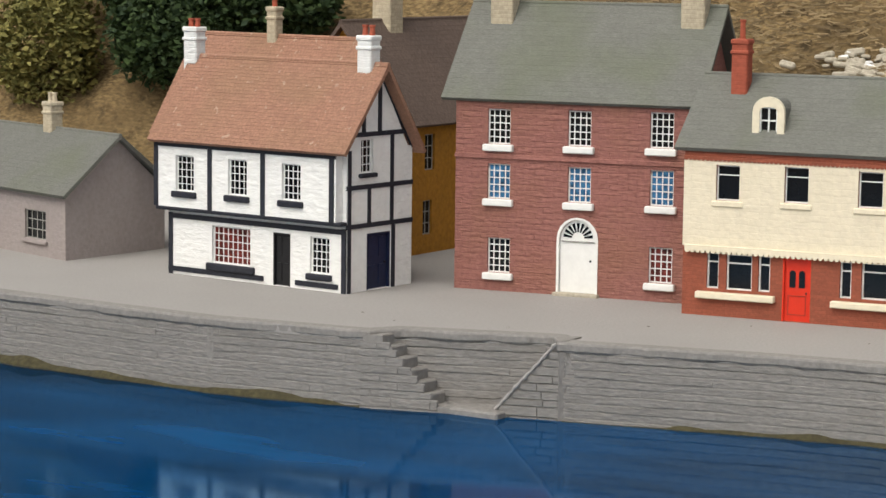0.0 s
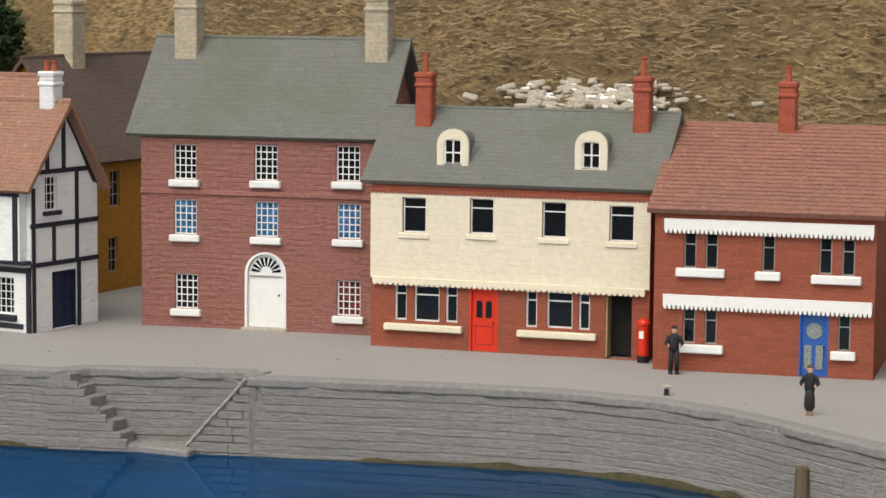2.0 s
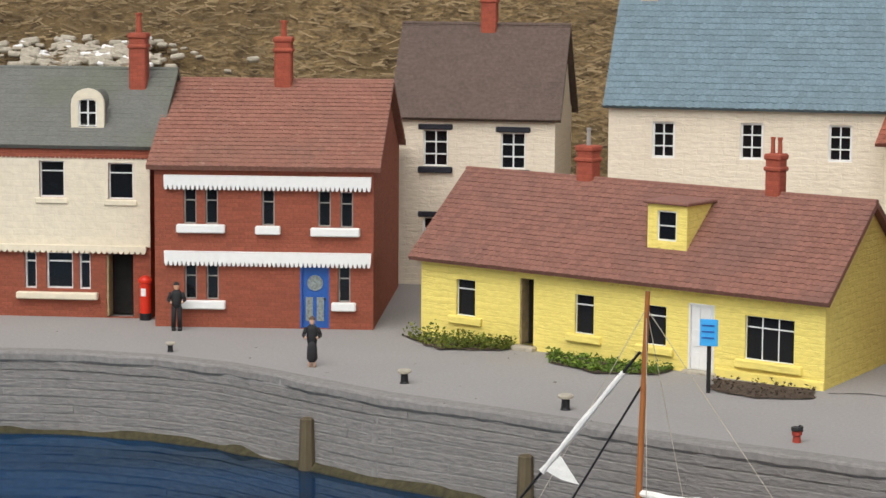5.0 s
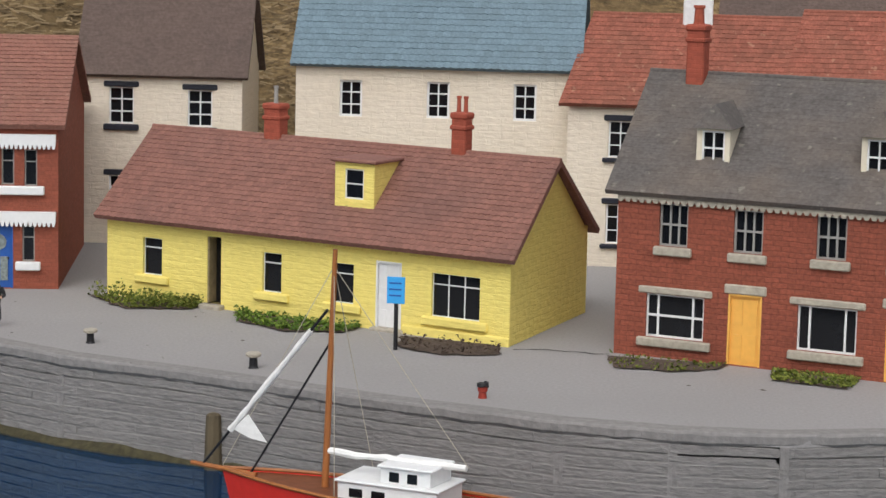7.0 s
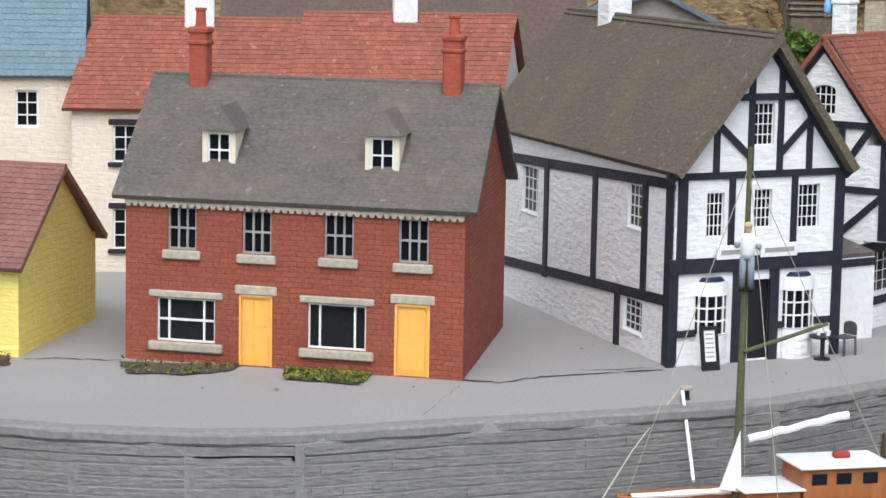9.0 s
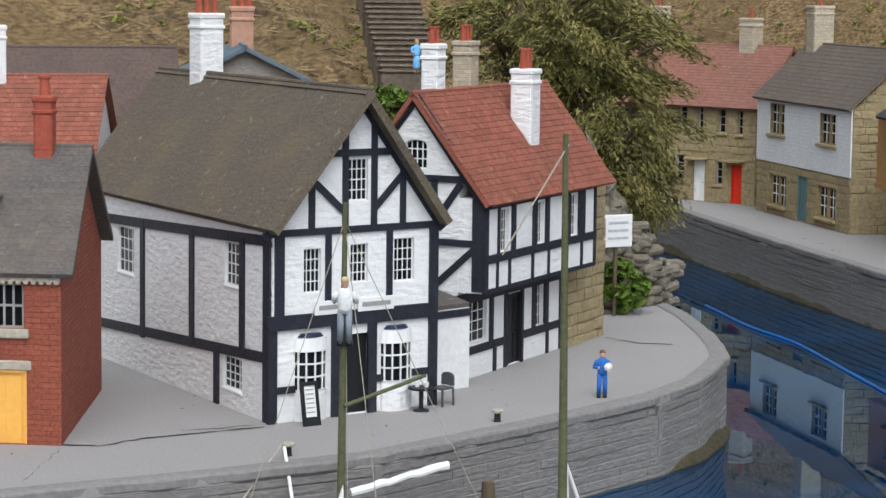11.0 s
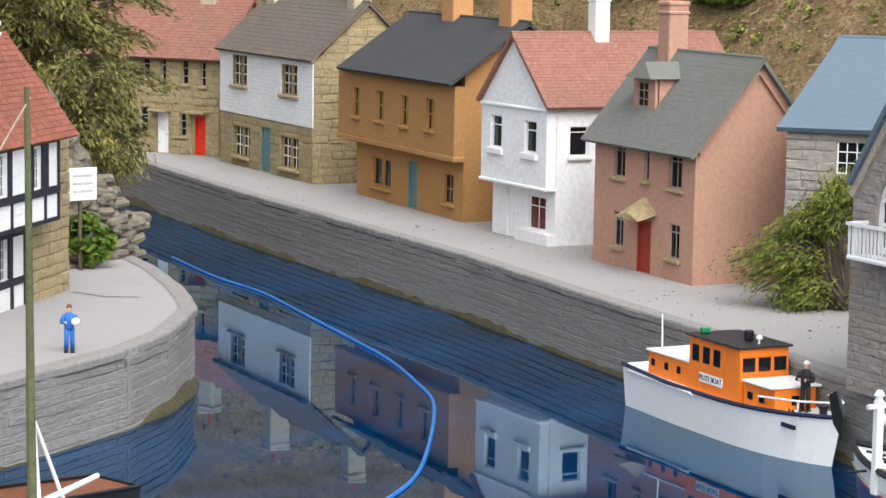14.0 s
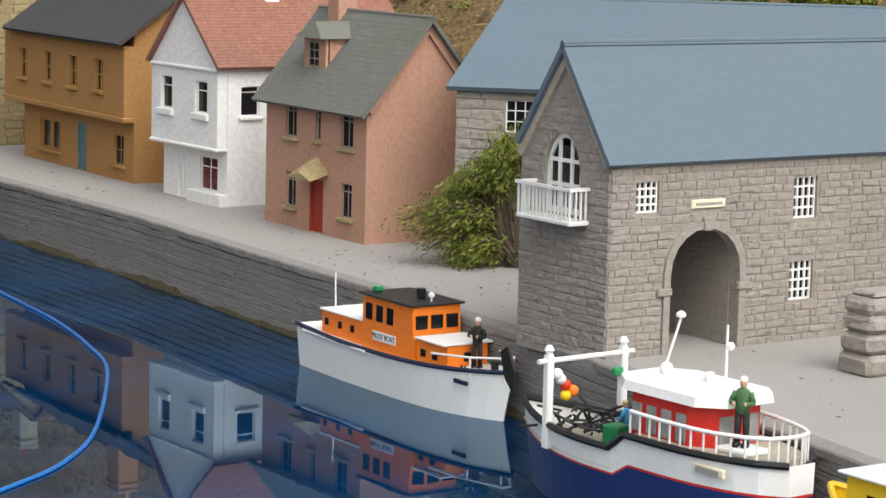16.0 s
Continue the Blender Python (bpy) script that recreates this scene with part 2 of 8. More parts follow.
# water: dark blue, clear, still
WATER = bpy.data.materials.new("harbour_water")
WATER.use_nodes = True
_n = WATER.node_tree
_b = _n.nodes["Principled BSDF"]
_co = _n.nodes.new("ShaderNodeTexCoord").outputs["Object"]
_shade = tex(_n, _co, 2.4, 7, (0.45, 1.5, 1))
_sep = _n.nodes.new("ShaderNodeSeparateXYZ")
_n.links.new(_co, _sep.inputs[0])
_far = _n.nodes.new("ShaderNodeMapRange")  # brighter blue to the west, darker blue to the east
_far.inputs[1].default_value, _far.inputs[2].default_value = -3.7, -1.5
_n.links.new(_sep.outputs[0], _far.inputs[0])
_n.links.new(mixc(_n, _far.outputs[0], ramp(_n, (0.0004, 0.016, 0.055), (0.0008, 0.06, 0.19), _shade, 0.35, 0.68), ramp(_n, (0.0004, 0.008, 0.028), (0.0006, 0.026, 0.085), _shade, 0.35, 0.68)), _b.inputs["Base Color"])
_b.inputs["Roughness"].default_value, _b.inputs["Specular IOR Level"].default_value = 0.9, 0.0
_bp = _n.nodes.new("ShaderNodeBump")
_bp.inputs["Strength"].default_value, _bp.inputs["Distance"].default_value = 0.014, 0.01
_n.links.new(tex(_n, _co, 7, 2), _bp.inputs["Height"])
_gl = _n.nodes.new("ShaderNodeBsdfGlossy")  # reflections tinted blue and dimmed westwards through the gloss colour
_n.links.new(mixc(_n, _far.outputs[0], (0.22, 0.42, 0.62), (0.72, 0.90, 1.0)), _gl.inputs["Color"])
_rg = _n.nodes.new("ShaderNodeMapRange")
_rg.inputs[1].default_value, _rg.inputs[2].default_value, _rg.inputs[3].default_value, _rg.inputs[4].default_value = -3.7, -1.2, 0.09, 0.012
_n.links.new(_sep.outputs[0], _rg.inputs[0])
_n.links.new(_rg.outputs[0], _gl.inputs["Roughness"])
_n.links.new(_bp.outputs[0], _gl.inputs["Normal"])
_fr = _n.nodes.new("ShaderNodeFresnel")
_fr.inputs["IOR"].default_value = 1.47
_mx = _n.nodes.new("ShaderNodeMixShader")
_n.links.new(_fr.outputs[0], _mx.inputs[0])
_n.links.new(_b.outputs[0], _mx.inputs[1])
_n.links.new(_gl.outputs[0], _mx.inputs[2])
_n.links.new(_mx.outputs[0], _n.nodes["Material Output"].inputs["Surface"])

# dry bank: straw, earth and leaf litter
def bank_material(name, cols, scale=7.0):
    m = bpy.data.materials.new(name)
    m.use_nodes = True
    nt = m.node_tree
    b = nt.nodes["Principled BSDF"]
    co = nt.nodes.new("ShaderNodeTexCoord").outputs["Object"]
    c1 = ramp(nt, cols[0], cols[1], tex(nt, co, scale * 5, 8, (1, 2.2, 2.2)), 0.32, 0.66)
    c = mixc(nt, ramp(nt, (0, 0, 0), (1, 1, 1), tex(nt, co, scale * 0.35, 5), 0.42, 0.66), c1, cols[2])
    c = mixc(nt, ramp(nt, (0, 0, 0), (0.85, 0.85, 0.85), tex(nt, co, scale * 2.2, 6), 0.55, 0.7), c, cols[3])
    nt.links.new(c, b.inputs["Base Color"])
    b.inputs["Roughness"].default_value = 0.95
    b.inputs["Specular IOR Level"].default_value = 0.1
    bp = nt.nodes.new("ShaderNodeBump")
    bp.inputs["Strength"].default_value, bp.inputs["Distance"].default_value = 0.9, 0.03
    nt.links.new(tex(nt, co, scale * 4, 8), bp.inputs["Height"])
    nt.links.new(bp.outputs[0], b.inputs["Normal"])
    return m


BANK = bank_material("dry_bank", ((0.075, 0.05, 0.026), (0.27, 0.19, 0.095), (0.13, 0.09, 0.045), (0.055, 0.04, 0.023)))
ROUGH_WALL = bank_material("rough_mortar_wall", ((0.10, 0.09, 0.07), (0.26, 0.23, 0.18), (0.16, 0.14, 0.11), (0.07, 0.06, 0.045)), 4.0)


def leaf_mat(name, a, b):
    m = bpy.data.materials.new(name)
    m.use_nodes = True
    nt = m.node_tree
    p = nt.nodes["Principled BSDF"]
    g = nt.nodes.new("ShaderNodeNewGeometry")
    c = ramp(nt, a, b, g.outputs["Random Per Island"], 0, 1)
    co = nt.nodes.new("ShaderNodeTexCoord").outputs["Object"]
    c = mixc(nt, ramp(nt, (0, 0, 0), (0.6, 0.6, 0.6), tex(nt, co, 7, 3), 0.4, 0.7), c, a)
    nt.links.new(c, p.inputs["Base Color"])
    p.inputs["Roughness"].default_value = 0.7
    p.inputs["Specular IOR Level"].default_value = 0.2
    return m


LEAF_DARK = leaf_mat("dark_conifer_leaf", (0.012, 0.025, 0.01), (0.05, 0.08, 0.025))
LEAF_OLIVE = leaf_mat("olive_leaf", (0.07, 0.07, 0.018), (0.27, 0.235, 0.075))
LEAF_GREEN = leaf_mat("fresh_leaf", (0.05, 0.10, 0.015), (0.20, 0.28, 0.04))
LEAF_YELLOW = leaf_mat("yellow_green_leaf", (0.10, 0.14, 0.02), (0.36, 0.38, 0.05))
LEAF_MOSS = leaf_mat("moss_leaf", (0.06, 0.085, 0.013), (0.25, 0.27, 0.05))
STRAW = leaf_mat("straw", (0.09, 0.062, 0.032), (0.34, 0.25, 0.14))
BARK = mat("bark", (0.08, 0.06, 0.045), 0.9, 0.3, 60, 8, 0.6, 0.3)

# ---- building helpers ----
from mathutils.geometry import tessellate_polygon


def part(name, bm, material, parent, label=""):
    me = bpy.data.meshes.new(name)
    bm.normal_update()
    bm.to_mesh(me)
    bm.free()
    me.materials.append(material)
    ob = new(name, me)
    ob.parent = parent
    if label:
        tagged(ob, label)
    return ob


def thing(name, m, label, category, group="", kind=""):
    ob = new(name)
    ob.empty_display_size = 0.05
    ob.matrix_world = m
    return tagged(ob, label, category, group, kind)


def same(p):
    return Vector(p)


def box(bm, x0, y0, z0, x1, y1, z1, at=same):
    v = [bm.verts.new(at((x, y, z))) for z in (z0, z1) for x, y in ((x0, y0), (x1, y0), (x1, y1), (x0, y1))]
    for f in ((3, 2, 1, 0), (4, 5, 6, 7), (0, 1, 5, 4), (1, 2, 6, 5), (2, 3, 7, 6), (3, 0, 4, 7)):
        bm.faces.new([v[i] for i in f])


def soft_box(bm, x0, y0, z0, x1, y1, z1, at=same, r=0.003):
    b = bmesh.new()
    box(b, x0, y0, z0, x1, y1, z1)
    bmesh.ops.bevel(b, geom=b.edges[:], offset=min(r, (x1 - x0) * 0.3, (y1 - y0) * 0.3, (z1 - z0) * 0.3), segments=1, affect="EDGES", profile=0.5)
    add(bm, b, at)


def add(bm, other, at=same):
    idx = {v: bm.verts.new(at(tuple(v.co))) for v in other.verts}
    for f in other.faces:
        bm.faces.new([idx[v] for v in f.verts])
    other.free()


def turned(bm, rings, at=same, n=12, cap=True):
    """A round body from (radius, z) rings."""
    loops = [[bm.verts.new(at((r * math.cos(2 * math.pi * i / n), r * math.sin(2 * math.pi * i / n), z))) for i in range(n)] for r, z in rings]
    for a, b in zip(loops, loops[1:]):
        for i in range(n):
            bm.faces.new((a[i], a[(i + 1) % n], b[(i + 1) % n], b[i]))
    if cap:
        bm.faces.new(loops[0][::-1])
        bm.faces.new(loops[-1])


def rod(bm, p, q, r, r2=None, n=8):
    """A round bar from p to q."""
    p, q = Vector(p), Vector(q)
    m = Matrix.Translation(p) @ (q - p).to_track_quat("Z", "Y").to_matrix().to_4x4()
    turned(bm, [(r, 0), (r2 if r2 is not None else r, (q - p).length)], lambda c: m @ Vector(c), n)


def chain(bm, pts, r, n=6, radii=None):
    """One continuous round line through pts."""
    P = [Vector(p) for p in pts]
    rings = []
    for i, p in enumerate(P):
        d = (P[min(len(P) - 1, i + 1)] - P[max(0, i - 1)]).normalized()
        q = d.to_track_quat("Z", "Y")
        k = radii[i] if radii else r
        rings.append([bm.verts.new(p + q @ Vector((k * math.cos(2 * math.pi * j / n), k * math.sin(2 * math.pi * j / n), 0))) for j in range(n)])
    for a, b in zip(rings, rings[1:]):
        off = min(range(n), key=lambda o: sum((a[j].co - b[(j + o) % n].co).length for j in range(n)))
        for j in range(n):
            bm.faces.new((a[j], a[(j + 1) % n], b[(j + 1 + off) % n], b[(j + off) % n]))
    bm.faces.new(rings[0][::-1])
    bm.faces.new(rings[-1])
    bmesh.ops.recalc_face_normals(bm, faces=bm.faces[:])


def panel(outline, holes, th, at, bm=None):
    """A slab th thick with holes through it; at maps (along, inwards, up) to the thing's space. UVs in metres."""
    bm = bm or bmesh.new()
    uv = bm.loops.layers.uv.verify()
    loops = [outline] + list(holes)
    flat = [p for l in loops for p in l]
    tris = tessellate_polygon([[Vector((p[0], p[1], 0)) for p in l] for l in loops])
    front = [bm.verts.new(at((p[0], 0, p[1]))) for p in flat]
    back = [bm.verts.new(at((p[0], th, p[1]))) for p in flat]
    def face(vs, ps):
        try:
            f = bm.faces.new(vs)
        except ValueError:
            return
        for l, p in zip(f.loops, ps):
            l[uv].uv = p
    for t in tris:
        a, b, c = (flat[i] for i in t)
        if (b[0] - a[0]) * (c[1] - a[1]) - (b[1] - a[1]) * (c[0] - a[0]) < 0:
            t = t[::-1]
        face([front[i] for i in t], [flat[i] for i in t])
        face([back[i] for i in t[::-1]], [flat[i] for i in t[::-1]])
    k = 0
    for l in loops:
        n = len(l)
        for i in range(n):
            a, b = k + i, k + (i + 1) % n
            face((front[a], back[a], back[b], front[b]), [flat[a], flat[a], flat[b], flat[b]])
        k += n
    bmesh.ops.recalc_face_normals(bm, faces=bm.faces[:])
    return bm


def rect(a, z, w, h, arch=0.0):
    if arch <= 0:
        return [(a, z), (a + w, z), (a + w, z + h), (a, z + h)]
    s = z + h - arch
    return [(a, z), (a + w, z)] + [(a + w / 2 + w / 2 * math.cos(t), s + arch * math.sin(t)) for t in [math.pi * i / 10 for i in range(11)]]


class House:
    """A model house. Front along x from 0 to w, depth along y, skew k: sideways shift per metre of depth."""

    def __init__(self, name, x, y, turn, w, dep, k, label, category="model house", th=0.022, z=0.0):
        self.root = thing(name, pose(x, y, z, rz=turn), label, category)
        self.w, self.dep, self.k, self.th = w, dep, k, th
        self.holes = {"front": [], "right": [], "left": []}

    def at(self, face, out=0.0):
        w, dep, k = self.w, self.dep, self.k
        if face == "front":
            return lambda p: Vector((p[0] + k * (p[1] - out), p[1] - out, p[2]))
        if face == "right":
            return lambda p: Vector((w - p[1] + out + k * p[0], p[0], p[2]))
        if face == "left":
            return lambda p: Vector((p[1] - out + k * (dep - p[0]), dep - p[0], p[2]))
        return lambda p: Vector((w - p[0] + k * (dep - p[1]), dep - p[1], p[2]))

    def flat(self):
        return lambda p: Vector((p[0] + self.k * p[1], p[1], p[2]))

    def walls(self, material, eave, ridge=0.0, gable="side", off=None, eave_b=None, right=None, left=None, z0=-0.02):
        """Four walls. gable: which faces carry the pointed top ("side" or "front"); off: how deep the ridge lies (or how far along the front)."""
        w, d, t = self.w, self.dep, self.th
        eb = eave if eave_b is None else eave_b
        off = (d if gable == "side" else w) / 2 if off is None else off
        if gable == "front":
            fo = [(0, z0), (w, z0), (w, eb), (off, ridge), (0, eave)]
            bo = [(0, z0), (w, z0), (w, eave), (w - off, ridge), (0, eb)]
            ro = [(t, z0), (d - t, z0), (d - t, eb), (t, eb)]
            lo = [(t, z0), (d - t, z0), (d - t, eave), (t, eave)]
        else:
            fo = [(0, z0), (w, z0), (w, eave), (0, eave)]
            bo = [(0, z0), (w, z0), (w, eb), (0, eb)]
            ro = [(t, z0), (d - t, z0), (d - t, eb), (off, ridge), (t, eave)]
            lo = [(t, z0), (d - t, z0), (d - t, eave), (d - off, ridge), (t, eb)]
        for face, o, m in (("front", fo, material), ("right", ro, right or material), ("left", lo, left or material), ("back", bo, material)):
            part("wall", panel(o, [rect(*h) for h in self.holes.get(face, [])], t, self.at(face)), m, self.root)

    def slope(self, p0, p1, q1, q0, th, material, tile=None, label=""):
        """One roof slope: eave from p0 to p1, ridge from q0 to q1, with courses of tiles on it. tile=(width, course, thickness, scallop)."""
        f = self.flat()
        p0, p1, q0, q1 = (f(p) for p in (p0, p1, q0, q1))
        n = (p1 - p0).cross(q0 - p0).normalized()
        if n.z < 0:
            n = -n
        bm = bmesh.new()
        v = [bm.verts.new(p) for p in (p0, p1, q1, q0)] + [bm.verts.new(p - n * th) for p in (p0, p1, q1, q0)]
        for q in ((0, 1, 2, 3), (7, 6, 5, 4), (0, 4, 5, 1), (1, 5, 6, 2), (2, 6, 7, 3), (3, 7, 4, 0)):
            bm.faces.new([v[i] for i in q])
        bmesh.ops.recalc_face_normals(bm, faces=bm.faces[:])
        ob = part("roof", bm, material, self.root, label)
        if tile:
            tw, tc, tt, sc = tile
            rnd = random.Random(int(abs(p0.x * 1000) + abs(q0.z * 7919)))
            rows = max(2, round((q0 - p0).length / tc))
            verts, faces = [], []
            for r in range(rows):
                a0, a1 = r / rows, min(1.0, (r + 1.35) / rows)
                L0, R0 = p0.lerp(q0, a0), p1.lerp(q1, a0)
                L1, R1 = p0.lerp(q0, a1), p1.lerp(q1, a1)
                cols = max(2, round((R0 - L0).length / tw))
                for c in range(-1, cols):
                    s0, s1 = (c + (r % 2) * 0.5 + 0.5) / cols + 0.03 / cols, (c + (r % 2) * 0.5 + 1.5) / cols - 0.03 / cols
                    s0, s1 = max(0.0, s0), min(1.0, s1)
                    if s1 - s0 < 0.2 / cols:
                        continue
                    lift, slip = tt * rnd.uniform(0.8, 1.25), rnd.uniform(-0.04, 0.04) * tc
                    dn = (p0 - q0).normalized()
                    A, B = L0.lerp(R0, s0) + dn * slip, L0.lerp(R0, s1) + dn * slip
                    C, D = L1.lerp(R1, s1), L1.lerp(R1, s0)
                    M = A.lerp(B, 0.5) + dn * sc
                    top = [A + n * lift, M + n * lift, B + n * lift, C + n * 0.0006, D + n * 0.0006]
                    i = len(verts)
                    verts += [tuple(p) for p in top] + [tuple(p - n * lift) for p in top[:3]]
                    faces += [(i, i + 1, i + 2, i + 3, i + 4), (i, i + 5, i + 6, i + 1), (i + 1, i + 6, i + 7, i + 2)]
            me = bpy.data.meshes.new("tiling")
            me.from_pydata(verts, [], faces)
            me.materials.append(material)
            tl = new("tiling", me)
            tl.parent = ob
            tagged(tl, kind="stuff")
        return ob

    def roof(self, material, eave, ridge, off=None, gable="side", over=0.03, side=0.03, th=0.012, tile=None, eave_b=None, ridge_cap=None, over_b=None):
        w, d = self.w, self.dep
        eb = eave if eave_b is None else eave_b
        off = (d if gable == "side" else w) / 2 if off is None else off
        up = th
        ob_ = over if over_b is None else over_b
        if gable == "side":
            sf, sb = (ridge - eave) / off, (ridge - eb) / (d - off)
            self.slope((-side, -over, eave - sf * over + up), (w + side, -over, eave - sf * over + up), (w + side, off, ridge + up), (-side, off, ridge + up), th, material, tile)
            self.slope((w + side, d + ob_, eb - sb * ob_ + up), (-side, d + ob_, eb - sb * ob_ + up), (-side, off, ridge + up), (w + side, off, ridge + up), th, material, tile)
            a, b = (-side, off, ridge + up), (w + side, off, ridge + up)
        else:
            sf, sb = (ridge - eave) / off, (ridge - eb) / (w - off)
            self.slope((w + over, -side, eb - sb * over + up), (w + over, d + side, eb - sb * over + up), (off, d + side, ridge + up), (off, -side, ridge + up), th, material, tile)
            self.slope((-over, d + side, eave - sf * over + up), (-over, -side, eave - sf * over + up), (off, -side, ridge + up), (off, d + side, ridge + up), th, material, tile)
            a, b = (off, -side, ridge + up), (off, d + side, ridge + up)
        bm = bmesh.new()
        f = self.flat()
        rod(bm, f(a) + Vector((0, 0, -0.002)), f(b) + Vector((0, 0, -0.002)), 0.007, n=8)
        part("ridge", bm, ridge_cap or material, self.root)

    def chimney(self, x, y, z0, z1, w, d, material, pots=1, pot_mat=None, pot_h=0.05, pot_r=0.009, bands=True):
        f = self.flat()
        bm = bmesh.new()
        uv = bm.loops.layers.uv.verify()
        c = f((x, y, 0))
        soft_box(bm, c.x - w / 2, c.y - d / 2, z0, c.x + w / 2, c.y + d / 2, z1, r=0.004)
        if bands:
            e = 0.0035
            soft_box(bm, c.x - w / 2 - e, c.y - d / 2 - e, z1 - 0.042, c.x + w / 2 + e, c.y + d / 2 + e, z1 - 0.03, r=0.003)
            soft_box(bm, c.x - w / 2 - e, c.y - d / 2 - e, z1 - 0.014, c.x + w / 2 + e, c.y + d / 2 + e, z1 + 0.003, r=0.004)
        for fc in bm.faces:
            for l in fc.loops:
                l[uv].uv = (l.vert.co.x + l.vert.co.y, l.vert.co.z)
        ch = part("chimney", bm, material, self.root)
        for i in range(pots):
            px = c.x + (i - (pots - 1) / 2) * min(0.028, w / max(1, pots))
            bm = bmesh.new()
            turned(bm, [(pot_r * 1.15, z1), (pot_r, z1 + 0.008), (pot_r * 0.85, z1 + pot_h - 0.008), (pot_r * 1.1, z1 + pot_h - 0.006), (pot_r * 1.1, z1 + pot_h)], lambda p: Vector((p[0] + px, p[1] + c.y, p[2])), 10)
            part("chimney_pot", bm, pot_mat or POT, ch)

    def window(self, a, z, w, h, face="front", cols=2, rows=2, frame_mat=None, sill=None, lintel=None, pane=None, out=0.0,
               arch=0.0, bar=0.0033, deep=0.009, edge=0.0045, sill_h=0.014, sill_out=0.012, sill_w=0.012, bars_h=None, bars_v=None, root=None, at=None):
        at = at or self.at(face, out)
        fm = frame_mat or WHITE_PAINT
        e = edge
        vs = [0.0] + list(bars_v if bars_v is not None else [i / cols for i in range(1, cols)]) + [1.0]
        hs = [0.0] + list(bars_h if bars_h is not None else [i / rows for i in range(1, rows)]) + [1.0]
        cells = []
        for i in range(len(vs) - 1):
            for j in range(len(hs) - 1):
                x0, x1 = a + w * vs[i] + (e if i == 0 else bar / 2), a + w * vs[i + 1] - (e if i == len(vs) - 2 else bar / 2)
                z0, z1 = z + h * hs[j] + (e if j == 0 else bar / 2), z + h * hs[j + 1] - (e if j == len(hs) - 2 else bar / 2)
                if arch:
                    def top(x):
                        q = min(1.0, abs(x - a - w / 2) / (w / 2 - e * 0.6))
                        return z + h - arch + (arch - e) * math.sqrt(max(0.0, 1 - q * q))
                    n = 5
                    xs_ = [x0 + (x1 - x0) * k / n for k in range(n + 1)]
                    up = [(x, min(z1, top(x))) for x in xs_]
                    if min(y for _, y in up) < z0 + 0.002:
                        up = [(x, max(y, z0 + 0.001 + 0.0001 * k)) for k, (x, y) in enumerate(up)]
                    if max(y for _, y in up) < z0 + 0.008:
                        continue
                    cells.append([(x0, z0), (x1, z0)] + up[::-1])
                else:
                    cells.append([(x0, z0), (x1, z0), (x1, z1), (x0, z1)])
        th = 0.006 if bar >= 0.0034 else 0.0015
        bm = panel(rect(a, z, w, h, arch), cells, th, lambda p: at((p[0], p[1] + deep, p[2])))
        win = part("window", bm, fm, root or self.root)
        bm = bmesh.new()
        box(bm, a + 0.001, deep + th + 0.001, z + 0.001, a + w - 0.001, deep + 0.010, z + h - 0.001 - arch * 0.3, at)
        part("pane", bm, pane or PANE, win)
        if sill:
            bm = bmesh.new()
            soft_box(bm, a - sill_w, -sill_out, z - sill_h, a + w + sill_w, deep, z - 0.0005, at)
            part("sill", bm, sill, win)
        if lintel:
            bm = bmesh.new()
            soft_box(bm, a - sill_w, -0.005, z + h + 0.0005, a + w + sill_w, deep, z + h + 0.018, at)
            part("lintel", bm, lintel, win)
        return win

    def door(self, a, w, h, material, face="front", z=0.002, frame_mat=None, panels=4, out=0.0, deep=0.008, arch=0.0, label="", step=None, knob=True):
        at = self.at(face, out)
        bm = bmesh.new()
        panel(rect(a + 0.004, z, w - 0.008, h - 0.004, arch), [], 0.008, lambda p: at((p[0], p[1] + deep, p[2])), bm)
        cols = 2 if panels >= 2 else 1
        rows = max(1, panels // 2)
        for c in range(cols):
            for r in range(rows):
                pw, ph = (w - 0.008) / cols, (h - arch) / rows
                x0, z0 = a + 0.004 + c * pw, z + r * ph
                if panels:
                    box(bm, x0 + pw * 0.2, deep - 0.0025, z0 + ph * 0.14, x0 + pw * 0.8, deep + 0.001, z0 + ph * 0.86, at)
        d = part("door", bm, material, self.root, label)
        bm = bmesh.new()
        e = 0.005
        if arch:
            panel(rect(a - e, z, w + 2 * e, h + e, arch + e), [rect(a + 0.003, z + 0.001, w - 0.006, h - 0.003, arch)], deep + 0.006, lambda p: at((p[0], p[1] - 0.002, p[2])), bm)
        else:
            for x0, z0, x1, z1 in ((a - 0.001, z, a + 0.004, z + h), (a + w - 0.004, z, a + w + 0.001, z + h), (a - 0.001, z + h - 0.004, a + w + 0.001, z + h + 0.001)):
                box(bm, x0, -0.001, z0, x1, deep + 0.006, z1, at)
        part("door_frame", bm, frame_mat or material, d)
        if knob:
            bm = bmesh.new()
            box(bm, a + w * 0.82, deep - 0.006, z + h * 0.44, a + w * 0.82 + 0.004, deep, z + h * 0.44 + 0.006, at)
            part("handle", bm, BLACK, d)
        if step:
            bm = bmesh.new()
            soft_box(bm, a - 0.012, -0.02, -0.003, a + w + 0.012, deep + 0.01, z + 0.006, at)
            part("step", bm, step, d)
        return d

